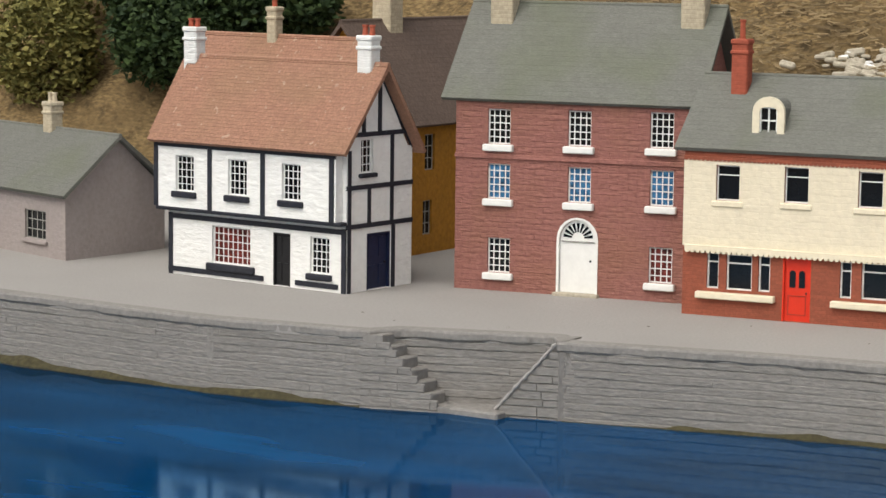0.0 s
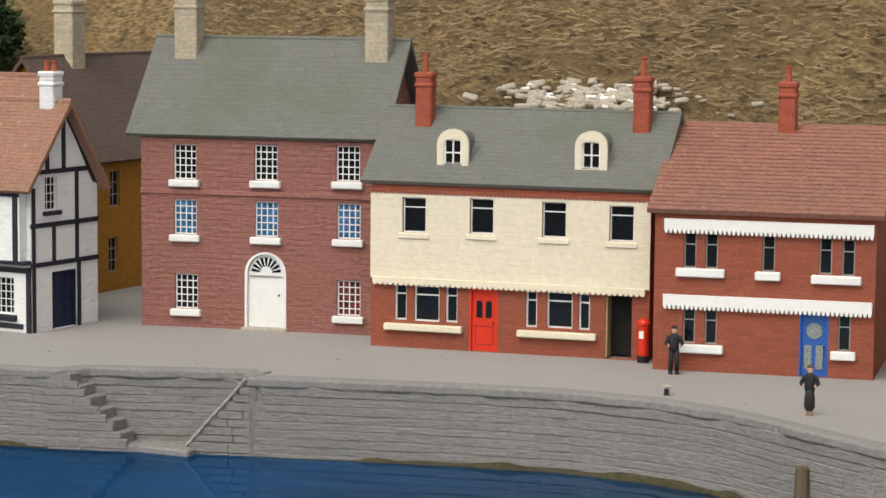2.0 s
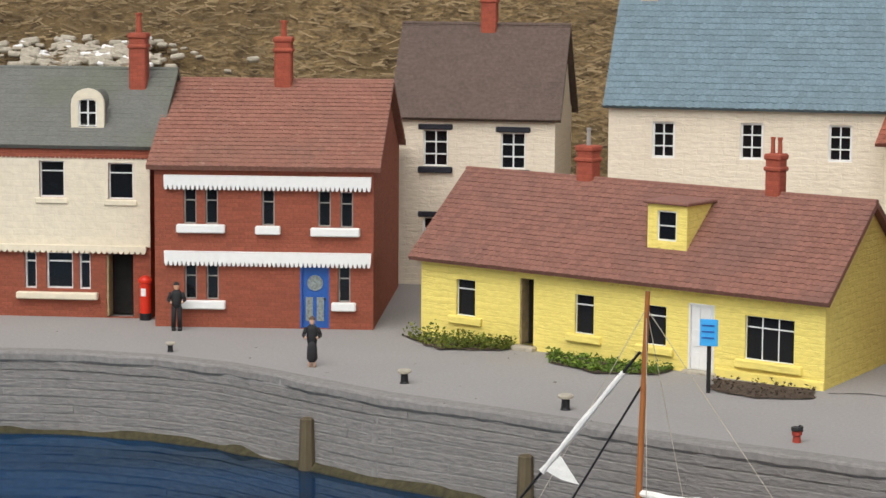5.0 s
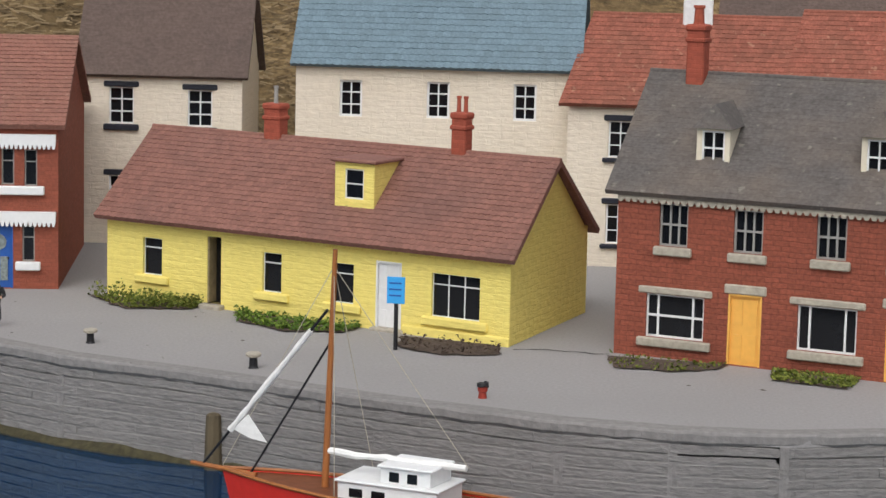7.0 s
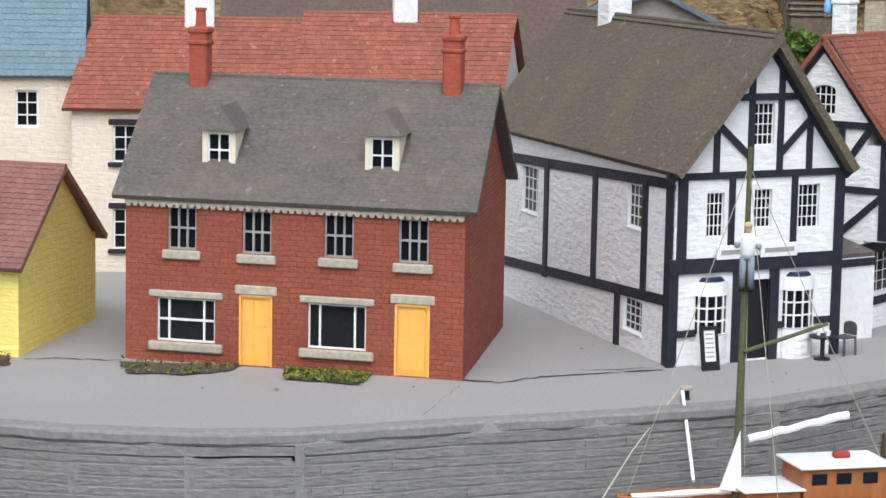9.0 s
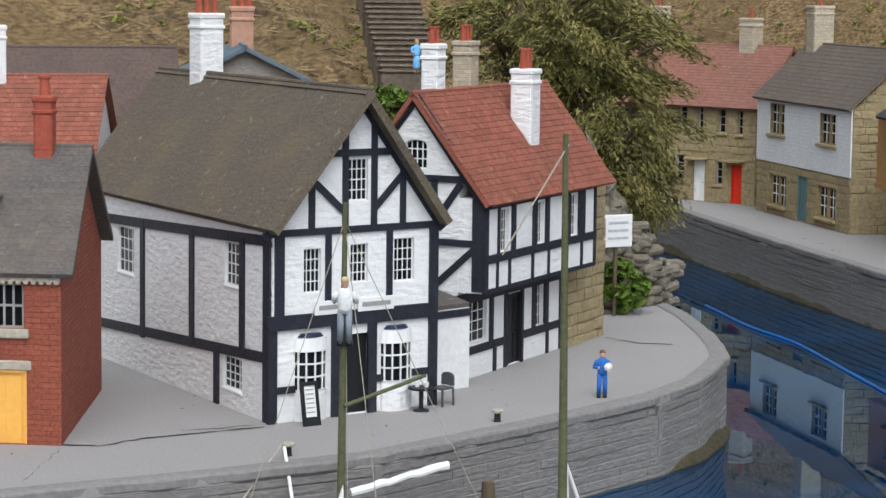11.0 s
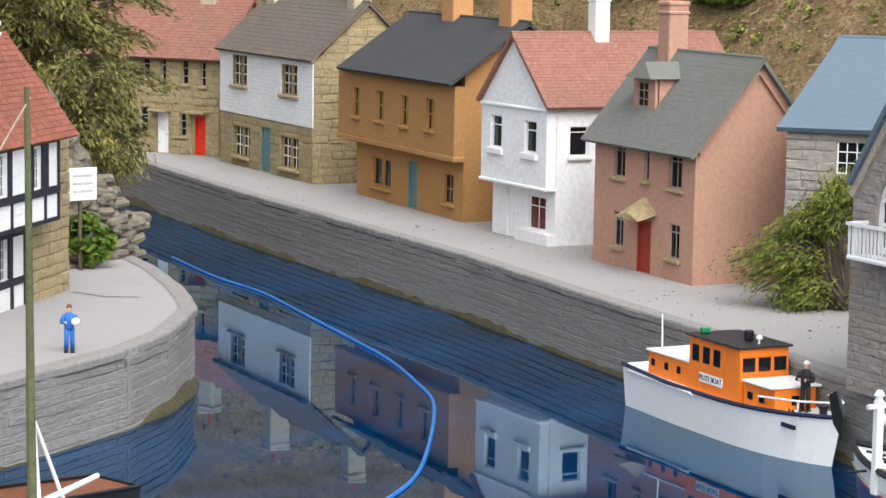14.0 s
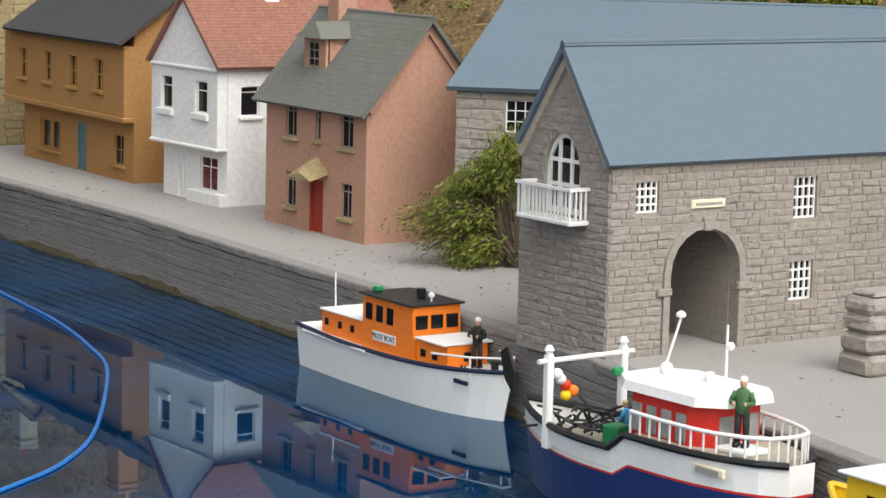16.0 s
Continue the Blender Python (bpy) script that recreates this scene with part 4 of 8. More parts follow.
h.window(0.068, 0.367, 0.058, 0.105, face="right", cols=3, rows=4, sill=TIMBER, bar=0.0025)
h.door(0.10, 0.11, 0.175, NAVY, face="right")
h.beams([(-0.025, 0.222, -0.025, 0.43), (0.205, 0.222, 0.205, 0.43), (0.425, 0.222, 0.425, 0.43), (0.70, 0.222, 0.70, 0.43), (-0.03, 0.424, 0.715, 0.424)], out=0.033, w=0.016)
h.beams([(0.0, 0.19, 0.73, 0.19), (0.008, 0.0, 0.008, 0.2), (0.722, 0.0, 0.722, 0.2), (0.0, 0.018, 0.40, 0.018), (0.53, 0.018, 0.70, 0.018)], w=0.016)
h.beams([(0.012, 0.0, 0.012, 0.44), (0.0, 0.205, 0.32, 0.205), (0.0, 0.325, 0.32, 0.325), (-0.002, 0.487, 0.285, 0.487), (0.107, 0.21, 0.107, 0.32), (0.217, 0.21, 0.217, 0.49), (0.078, 0.49, 0.078, 0.59), (0.155, 0.49, 0.155, 0.68), (0.0, 0.50, 0.15, 0.685), (0.32, 0.44, 0.15, 0.685), (0.225, 0.0, 0.225, 0.2)], "right", w=0.014)
h.chimney(-0.03, 0.15, 0.62, 0.79, 0.055, 0.05, WHITE_BRICK, 2, POT, 0.03)
h.chimney(0.69, 0.15, 0.62, 0.785, 0.055, 0.05, WHITE_BRICK, 2, POT, 0.035)

h = House("rear_cottage", -5.16, 6.50, -4, 0.60, 0.42, 0.0, "white rendered cottage with rose tiled roof behind the timbered house")
h.walls(WHITE_PLASTER, 0.45, 0.745)
h.roof(TILE_TAN, 0.45, 0.745, side=0.085, tile=(0.02, 0.013, 0.0018, 0.0))
h.chimney(0.27, 0.21, 0.70, 0.85, 0.042, 0.04, CHIM_CREAM, 1, POT, 0.03)

# ochre house in the passage, its gable to the quay
h = House("ochre_house", -5.03, 6.97, -2, 0.52, 0.80, 0.0, "dark ochre stone house with brown slate roof in the passage")
h.holes["right"] = [(0.114, 0.290, 0.06, 0.125), (0.105, 0.065, 0.055, 0.12)]
h.walls(OCHRE_DARK, 0.475, 0.79, gable="front")
h.roof(SLATE_BROWN, 0.475, 0.79, gable="front", tile=SLATE)
h.window(0.114, 0.290, 0.06, 0.125, face="right", cols=2, rows=3, frame_mat=FRAME_GREY)
h.window(0.105, 0.065, 0.055, 0.12, face="right", cols=2, rows=3, frame_mat=FRAME_GREY)
h.chimney(0.26, 0.25, 0.72, 0.99, 0.08, 0.08, CHIM_CREAM, 0)

# three-storey plum-coloured house
h = House("georgian_house", -3.98, 6.42, 9.8, 0.75, 0.5, 0.0, "three-storey plum stone house with green-grey slate roof")
W3 = [(0.106, 0.458), (0.369, 0.462), (0.631, 0.467), (0.107, 0.288), (0.371, 0.289), (0.634, 0.292), (0.110, 0.057), (0.635, 0.057)]
h.holes["front"] = [(a, z, 0.075, 0.109) for a, z in W3] + [(0.344, 0.004, 0.124, 0.234, 0.062)]
h.walls(BRICK_PURPLE, 0.60, 0.88)
h.roof(SLATE_GREEN, 0.605, 0.88, over=0.018, side=0.045, tile=SLATE)
for i, (a, z) in enumerate(W3):
    h.window(a, z, 0.075, 0.109, cols=4, rows=5, sill=WHITE_PAINT, bar=0.0032, sill_h=0.022, sill_out=0.016, pane=PANE_BLUE if 3 <= i <= 5 else PANE_RED if i == 7 else PANE)
d = h.door(0.344, 0.124, 0.234, WHITE_PAINT, arch=0.062, panels=0, z=0.004, step=STONE_TRIM, label="white arched door with a fan of ribs above")
for i in range(9):
    t = math.pi * (i + 0.5) / 9
    bm = bmesh.new()
    c = Vector((0.406, 0.178))
    dv = Vector((math.cos(t), math.sin(t)))
    nn = Vector((-dv.y, dv.x))
    p, q = c + dv * 0.020, c + dv * 0.048
    panel([tuple(p - nn * 0.002), tuple(q - nn * 0.005), tuple(q + nn * 0.005), tuple(p + nn * 0.002)], [], 0.002, lambda s: h.at("front")((s[0], s[1] + 0.006, s[2])), bm)
    part("fanlight", bm, PANE, d)
h.slab("fan_bar", 0.352, 0.166, 0.46, 0.170, 0.003, 0.008, FRAME_GREY)
h.slab("string_course", -0.002, 0.412, 0.752, 0.428, -0.006, 0.002, BRICK_PURPLE)
h.chimney(0.075, 0.22, 0.80, 1.02, 0.075, 0.07, CHIM_CREAM, 0)
h.chimney(0.70, 0.22, 0.80, 1.02, 0.075, 0.07, CHIM_CREAM, 0)

# cream house with dormers
h = House("cream_house", -3.16, 6.37, 7.1, 0.84, 0.5, 0.0, "cream and red brick terrace with grey slate roof and two dormers")
CU = [(0.098, 0.341), (0.304, 0.345), (0.521, 0.343), (0.720, 0.340)]
CL = [(0.074, 0.081, 0.037), (0.134, 0.080, 0.078), (0.231, 0.081, 0.036), (0.474, 0.080, 0.034), (0.537, 0.081, 0.077), (0.632, 0.080, 0.033)]
h.holes["front"] = [(a, z, 0.072, 0.104) for a, z in CU] + [(a, z, w, 0.106) for a, z, w in CL] + [(0.306, 0.002, 0.082, 0.182), (0.711, 0.002, 0.078, 0.182)]
h.walls(BRICK_RED2, 0.49, 0.685)
h.roof(SLATE_GREEN, 0.49, 0.685, over=0.014, side=0.03, tile=SLATE)
bm = panel([(0.0, 0.205), (0.84, 0.205), (0.84, 0.462), (0.0, 0.462)], [rect(a, z, 0.072, 0.104) for a, z in CU], 0.006, h.at("front", 0.0065))
part("cream_band", bm, CREAM, h.root, "cream painted upper wall")
h.fringe(0.01, 0.83, 0.186, 0.022, CREAM_PAINT, 0.016, 0.018)
h.fringe(0.0, 0.84, 0.455, 0.012, BRICK_RED2, 0.013, 0.009)
for i, (a, z) in enumerate(CU):
    h.window(a, z, 0.072, 0.104, cols=1, bars_h=[0.72], sill=CREAM_PAINT, sill_h=0.018, pane=PANE, deep=0.006)
for i, (a, z, w) in enumerate(CL):
    h.window(a, z, w, 0.106, cols=1, bars_h=[0.74], pane=PANE, bar=0.004)
h.slab("sill", 0.045, 0.052, 0.285, 0.072, -0.02, 0.006, CREAM_PAINT)
h.slab("sill", 0.452, 0.052, 0.688, 0.072, -0.02, 0.006, CREAM_PAINT)
d = h.door(0.306, 0.082, 0.182, RED_DOOR, panels=0, label="red panelled door with two small arched lights")
for a, z, w, hh, ar in ((0.324, 0.10, 0.018, 0.05, 0.008), (0.352, 0.10, 0.018, 0.05, 0.008)):
    bm = panel(rect(a, z, w, hh, ar), [], 0.002, lambda s: h.at("front")((s[0], s[1] + 0.0062, s[2])))
    part("door_light", bm, PANE, d)
bm = bmesh.new()
for a, z, w, hh in ((0.320, 0.02, 0.054, 0.002), (0.320, 0.075, 0.054, 0.002), (0.320, 0.02, 0.002, 0.055), (0.372, 0.02, 0.002, 0.055)):
    box(bm, a, 0.006, z, a + w, 0.0085, z + hh, h.at("front"))
part("panel_moulding", bm, RED_DULL, d)
# open doorway; a near-black sheet behind it paints the indoor shade
h.slab("passage", 0.714, 0.004, 0.786, 0.182, 0.05, 0.056, SHADE_CRACK_BLACK)
h.slab("door_leaf", 0.712, 0.004, 0.718, 0.18, 0.0, 0.05, SAND_STONE, label="door standing open inwards")
for a, zz in ((0.234, 0.535), (0.650, 0.54)):
    o = h.at("front")
    y0 = 0.045
    dorm = part("dormer", panel(rect(a - 0.048, zz - 0.012, 0.096, 0.122, 0.045), [rect(a - 0.027, zz, 0.054, 0.08, 0.012)], 0.014, lambda p: o((p[0], p[1] + y0, p[2]))), CREAM_PAINT, h.root)
    bm = panel(rect(a - 0.042, zz - 0.012, 0.084, 0.115, 0.042), [], 0.15, lambda p: o((p[0], p[1] + y0 + 0.0142, p[2])))
    part("dormer_roof", bm, SLATE_GREEN, dorm)
    h.window(a - 0.027, zz, 0.054, 0.08, cols=2, rows=2, at=lambda p: o((p[0], p[1] + y0, p[2])), root=dorm, bar=0.004, deep=0.005)
h.chimney(0.10, 0.20, 0.62, 0.80, 0.05, 0.05, CHIM_RED, 1, POT, 0.06)
h.chimney(0.765, 0.20, 0.62, 0.80, 0.05, 0.05, CHIM_RED, 1, POT, 0.06)

# red brick house with white fascias
h = House("red_brick_house", -2.27, 6.35, 9.3, 0.61, 0.86, 0.0, "smooth red brick house with rose tiled roof and white scalloped fascias")
RU = [(0.082, 0.289), (0.142, 0.289), (0.300, 0.287), (0.456, 0.286), (0.518, 0.284)]
RL = [(0.083, 0.078), (0.144, 0.078), (0.512, 0.076)]
h.holes["front"] = [(a, z, 0.035, 0.099) for a, z in RU] + [(a, z, 0.034, 0.102) for a, z in RL] + [(0.408, 0.002, 0.078, 0.178)]
h.walls(BRICK_RED2, 0.445, 0.655, off=0.42)
h.roof(TILE_ROSE, 0.45, 0.655, off=0.42, over=0.022, side=0.02, tile=(0.022, 0.022, 0.0035, 0.002))
for i, (a, z) in enumerate(RU + RL):
    h.window(a, z, 0.035 if i < 5 else 0.034, 0.1, cols=1, bars_h=[0.66], frame_mat=FRAME_GREY, edge=0.004)
for a0, a1, z in ((0.062, 0.198, 0.265), (0.282, 0.352, 0.263), (0.436, 0.573, 0.260), (0.064, 0.198, 0.052), (0.494, 0.562, 0.052)):
    h.slab("sill", a0, z, a1, z + 0.024, -0.016, 0.006, WHITE_PAINT)
for z in (0.386, 0.174):
    h.fringe(0.028, 0.604, z, 0.04, WHITE_PAINT, 0.0125, 0.016)
d = h.door(0.408, 0.078, 0.178, BLUE_DOOR, panels=0, label="blue door with round and long lattice lights")
bm = bmesh.new()
turned(bm, [(0.022, 0.0), (0.022, 0.002)], lambda p: h.at("front")((0.447 + p[0], 0.0062 + p[2] * -1 + 0.001, 0.128 + p[1])), 18)
part("round_light", bm, LATTICE, d)
for a in (0.421, 0.452):
    bm = bmesh.new()
    box(bm, a, 0.005, 0.022, a + 0.02, 0.009, 0.088, h.at("front"))
    part("long_light", bm, LATTICE, d)
h.chimney(0.31, 0.40, 0.60, 0.79, 0.05, 0.05, CHIM_RED, 1, POT, 0.05)

# cream house behind, with dark stone lintels
h = House("cream_back_house", -1.83, 7.35, 3, 0.50, 0.42, 0.0, "cream rendered house with dark slate roof and black window lintels")
GW = [(0.087, 0.374), (0.331, 0.370), (0.087, 0.10), (0.331, 0.10)]
h.holes["front"] = [(a, z, 0.077, 0.114) for a, z in GW]
h.walls(CREAM2, 0.545, 0.80)
h.roof(SLATE_BROWN, 0.545, 0.80, over=0.025, side=0.02, tile=SLATE)
for a, z in GW:
    h.window(a, z, 0.077, 0.114, cols=2, rows=3, sill=TIMBER, lintel=TIMBER, bar=0.004, sill_h=0.02, sill_w=0.016)
h.chimney(0.26, 0.21, 0.70, 0.92, 0.05, 0.05, CHIM_RED, 1, POT, 0.05)

# yellow cottage
h = House("yellow_cottage", -1.52, 6.40, -25.9, 1.26, 0.57, -0.164, "long low yellow cottage with red-brown tiled roof")
YW = [(0.123, 0.068, 0.064, 0.10), (0.517, 0.061, 0.06, 0.104), (0.735, 0.056, 0.066, 0.103), (1.034, 0.052, 0.140, 0.110)]
h.holes["front"] = YW + [(0.337, 0.012, 0.046, 0.178), (0.870, 0.002, 0.074, 0.174)]
h.walls(YELLOW, 0.235, 0.425, off=0.285)
h.roof(TILE_BROWN, 0.235, 0.425, off=0.285, over=0.04, side=0.022, tile=TILES)
for i, (a, z, w, hh) in enumerate(YW):
    h.window(a, z, w, hh, cols=3 if i == 3 else 1, rows=1, bars_h=[0.74], sill=YELLOW, sill_h=0.022, sill_w=0.025, edge=0.0025)
for a0, a1 in ((1.036, 1.050), (1.158, 1.172)):
    h.slab("curtain", a0, 0.055, a1, 0.158, 0.0125, 0.0157, RED_DULL)
# near-black sheet painting the shade inside the open doorway
h.slab("passage", 0.34, 0.012, 0.38, 0.19, 0.045, 0.05, SHADE_CRACK_BLACK)
h.slab("door_leaf", 0.338, 0.012, 0.343, 0.188, 0.0, 0.045, SAND_STONE, label="door standing open inwards")
h.slab("step", 0.325, -0.003, 0.395, 0.012, -0.03, 0.02, STONE_TRIM)
d = h.door(0.870, 0.074, 0.174, WHITE_PAINT, panels=6, step=STONE_TRIM, label="white panelled door")
h.fringe(0.62, 1.25, 0.198, 0.02, YELLOW, 0.02, 0.008)
h.slab("plinth", 0.95, -0.003, 1.262, 0.022, -0.008, 0.003, YELLOW)
o = h.at("front")
dorm = part("dormer", panel([(0.704, 0.272), (0.824, 0.272), (0.824, 0.410), (0.704, 0.410)], [rect(0.734, 0.316, 0.058, 0.078)], 0.012, lambda p: o((p[0], p[1] + 0.07, p[2]))), YELLOW, h.root)
h.window(0.734, 0.316, 0.058, 0.078, cols=1, rows=2, at=lambda p: o((p[0], p[1] + 0.07, p[2])), root=dorm, edge=0.004, deep=0.004)
bm = panel([(0.066, 0.272), (0.255, 0.410), (0.066, 0.410)], [], 0.120, lambda p: o((0.704 + p[1], p[0] + 0.016, p[2])))
part("dormer_cheek", bm, YELLOW, dorm)
bm = bmesh.new()
soft_box(bm, 0.694, 0.056, 0.4105, 0.834, 0.27, 0.420, lambda p: o((p[0], p[1], p[2] - (p[1] - 0.062) * 0.03)))
part("dormer_roof", bm, TILE_BROWN, dorm)
h.chimney(0.395, 0.29, 0.38, 0.522, 0.052, 0.045, CHIM_RED, 1, FRAME_GREY, 0.05, 0.006)
h.chimney(0.985, 0.29, 0.37, 0.535, 0.042, 0.042, CHIM_RED, 2, POT, 0.045, 0.006)

# cream house with blue tiles behind
h = House("blue_roofed_house", -1.16, 7.35, 0, 0.86, 0.6, 0.0, "cream stone house with scalloped blue-grey tile roof")
IW = [(0.135, 0.419), (0.403, 0.421), (0.668, 0.421)]
h.holes["front"] = [(a, z, 0.07, 0.112) for a, z in IW]
h.walls(CREAM2, 0.588, 0.90)
h.roof(TILE_BLUE, 0.592, 0.90, over=0.025, side=0.015, tile=(0.024, 0.024, 0.003, 0.004))
for a, z in IW:
    h.window(a, z, 0.07, 0.112, cols=2, rows=3, bar=0.004, edge=0.007)
h.chimney(0.08, 0.3, 0.80, 0.98, 0.06, 0.05, CHIM_CREAM, 1)

# pair of cottages with orange tiles
h = House("orange_roofed_cottage", -0.32, 7.25, -1, 0.62, 0.52, 0.28, "pale rendered cottage with weathered orange tile roof")
h.holes["front"] = [(0.12, 0.33, 0.07, 0.11), (0.12, 0.07, 0.07, 0.12)]
h.walls(CREAM2, 0.505, 0.737)
h.roof(TILE_ORANGE, 0.505, 0.737, over=0.03, side=0.02, tile=(0.02, 0.02, 0.003, 0.002))
for z, hh in ((0.33, 0.11), (0.07, 0.12)):
    h.window(0.12, z, 0.07, hh, cols=2, rows=3, lintel=TIMBER, sill=TIMBER)
h.chimney(0.30, 0.26, 0.66, 0.90, 0.09, 0.07, WHITE_PLASTER, 0)
h = House("orange_roofed_cottage", 0.32, 7.24, -1, 0.62, 0.52, 0.28, "white rendered end cottage with weathered orange tile roof")
h.walls(WHITE_PLASTER, 0.505, 0.76)
h.roof(TILE_ORANGE, 0.505, 0.76, over=0.03, side=0.02, tile=(0.02, 0.02, 0.003, 0.002))
h.chimney(0.29, 0.26, 0.68, 0.92, 0.075, 0.06, WHITE_PLASTER, 0)
h = House("rear_house", 0.15, 7.85, -3, 1.15, 0.5, 0.0, "plain house with brown slate roof standing behind the orange-roofed cottages")
h.walls(SAND_STONE, 0.55, 0.83)
h.roof(SLATE_BROWN, 0.55, 0.83, tile=SLATE)

# red brick pair with amber doors
h = House("brick_pair", -0.13, 5.83, -20.7, 0.84, 0.76, -0.107, "pair of red brick cottages with grey slate roof and amber doors")
KU = [(0.107, 0.272), (0.295, 0.271), (0.498, 0.273), (0.680, 0.270)]
h.holes["front"] = [(a, z, 0.073, 0.104) for a, z in KU] + [(0.080, 0.049, 0.148, 0.106), (0.460, 0.054, 0.144, 0.108), (0.290, 0.002, 0.081, 0.170), (0.675, 0.002, 0.083, 0.170)]
h.walls(BRICK_RED, 0.40, 0.655, off=0.36)
h.roof(SLATE_DARK, 0.403, 0.655, off=0.36, over=0.022, side=0.03, tile=SLATE)
h.fringe(0.0, 0.84, 0.374, 0.026, STONE_TRIM, 0.018, 0.01)
for a, z in KU:
    h.window(a, z, 0.073, 0.104, cols=1, bars_v=[0.36, 0.66], bars_h=[0.5], sill=STONE_TRIM, sill_h=0.022, bar=0.005, frame_mat=FRAME_GREY, edge=0.005)
h.window(0.080, 0.049, 0.148, 0.106, cols=1, bars_v=[0.2, 0.8], bars_h=[0.5], sill=STONE_TRIM, lintel=STONE_TRIM, sill_h=0.022, sill_w=0.02, bar=0.005)
h.window(0.460, 0.054, 0.144, 0.108, cols=1, bars_v=[0.2, 0.8], bars_h=[], sill=STONE_TRIM, lintel=STONE_TRIM, sill_h=0.022, sill_w=0.02, bar=0.005)
for a, w in ((0.290, 0.081), (0.675, 0.083)):
    h.door(a, w, 0.170, AMBER_DOOR, panels=4, label="amber panelled door", knob=False)
    h.slab("lintel", a - 0.012, 0.173, a + w + 0.012, 0.196, -0.005, 0.008, STONE_TRIM)
for a, zz in ((0.214, 0.464), (0.622, 0.468)):
    o = h.at("front")
    y0 = 0.085
    dorm = part("dormer", panel([(a - 0.042, zz - 0.013), (a + 0.042, zz - 0.013), (a + 0.042, zz + 0.096), (a - 0.042, zz + 0.096)], [rect(a - 0.029, zz, 0.058, 0.084)], 0.01, lambda p: o((p[0], p[1] + y0, p[2]))), CREAM_PAINT, h.root)
    bm = panel([(0.0, zz - 0.012), (0.15, zz + 0.092), (0.0, zz + 0.092)], [], 0.084, lambda p: o((a - 0.042 + p[1], p[0] + y0 + 0.016, p[2])))
    part("dormer_cheek", bm, CREAM_PAINT, dorm)
    bm = bmesh.new()
    r = [o(p) for p in ((a - 0.052, y0 - 0.015, zz + 0.09), (a + 0.052, y0 - 0.015, zz + 0.09), (a, y0 + 0.005, zz + 0.148), (a - 0.052, y0 + 0.17, zz + 0.09), (a + 0.052, y0 + 0.17, zz + 0.09), (a, y0 + 0.20, zz + 0.146))]
    v = [bm.verts.new(p) for p in r]
    for f in ((0, 1, 2), (1, 4, 5, 2), (0, 2, 5, 3), (3, 5, 4), (0, 3, 4, 1)):
        bm.faces.new([v[i] for i in f])
    part("dormer_roof", bm, SLATE_DARK, dorm)
    h.window(a - 0.029, zz, 0.058, 0.084, cols=2, rows=2, at=lambda p: o((p[0], p[1] + y0, p[2])), root=dorm, bar=0.004, deep=0.004)
h.chimney(0.10, 0.34, 0.55, 0.785, 0.046, 0.046, CHIM_RED, 1, POT, 0.05, 0.014)
h.chimney(0.755, 0.34, 0.55, 0.785, 0.046, 0.046, CHIM_RED, 1, POT, 0.05, 0.014)

# half-timbered inn
h = House("timbered_inn", 1.18, 5.70, 22, 0.50, 1.25, 0.16, "white half-timbered inn with mossy brown roof and bow windows")
LW = [(0.24, 0.263, 0.12, 0.124), (0.972, 0.312, 0.098, 0.106), (0.962, 0.050, 0.116, 0.080)]
h.holes["left"] = LW
h.holes["front"] = [(0.07, 0.03, 0.09, 0.16), (0.33, 0.03, 0.09, 0.16), (0.205, 0.002, 0.09, 0.20), (0.227, 0.533, 0.058, 0.103), (0.095, 0.313, 0.05, 0.108), (0.234, 0.330, 0.052, 0.095), (0.368, 0.324, 0.062, 0.108)]
h.walls(WHITE_LUMPY, 0.478, 0.787, gable="front", off=0.265)
h.roof(THATCH, 0.483, 0.79, gable="front", off=0.265, over=0.022, side=0.05, th=0.02)
for a, z, w, hh in LW:
    h.window(a, z, w, hh, face="left", cols=4, rows=4, bar=0.0032, edge=0.003, sill=WHITE_PAINT, sill_h=0.008, sill_out=0.004, sill_w=0.002)
for a, z, w, hh in ((0.227, 0.533, 0.058, 0.103), (0.095, 0.313, 0.05, 0.108), (0.234, 0.330, 0.052, 0.095), (0.368, 0.324, 0.062, 0.108)):
    h.window(a, z, w, hh, cols=4, rows=4, bar=0.0026, edge=0.0026)
h.beams([(0.0, 0.463, 0.5, 0.463), (0.166, 0.255, 0.166, 0.46), (0.352, 0.255, 0.352, 0.46), (0.15, 0.652, 0.39, 0.652),
         (0.216, 0.47, 0.216, 0.70), (0.303, 0.47, 0.303, 0.72), (0.116, 0.47, 0.116, 0.58), (0.216, 0.505, 0.122, 0.585), (0.305, 0.512, 0.40, 0.602), (0.392, 0.47, 0.392, 0.61),
         (0.0, 0.08, 0.07, 0.08), (0.305, 0.085, 0.34, 0.085), (0.42, 0.09, 0.48, 0.09)], w=0.017, proud=0.006)
h.beams([(-0.02, 0.452, 0.265, 0.778), (0.52, 0.452, 0.265, 0.778), (0.022, 0.25, 0.022, 0.46), (0.49, 0.0, 0.49, 0.46), (0.002, 0.0, 0.002, 0.23), (0.19, 0.0, 0.19, 0.235), (0.30, 0.0, 0.30, 0.235)], w=0.026, proud=0.008)
h.beams([(-0.012, 0.245, 0.5, 0.245)], w=0.036, proud=0.010)
h.beams([(0.0, 0.395, 1.25, 0.445), (0.0, 0.095, 1.25, 0.16)], "left", w=0.026)
h.beams([(0.43, 0.1, 0.43, 0.42), (0.769, 0.13, 0.769, 0.43), (1.086, 0.15, 1.086, 0.44), (0.93, 0.0, 0.93, 0.15), (0.015, 0.0, 0.015, 0.4)], "left", w=0.026, proud=0.006)
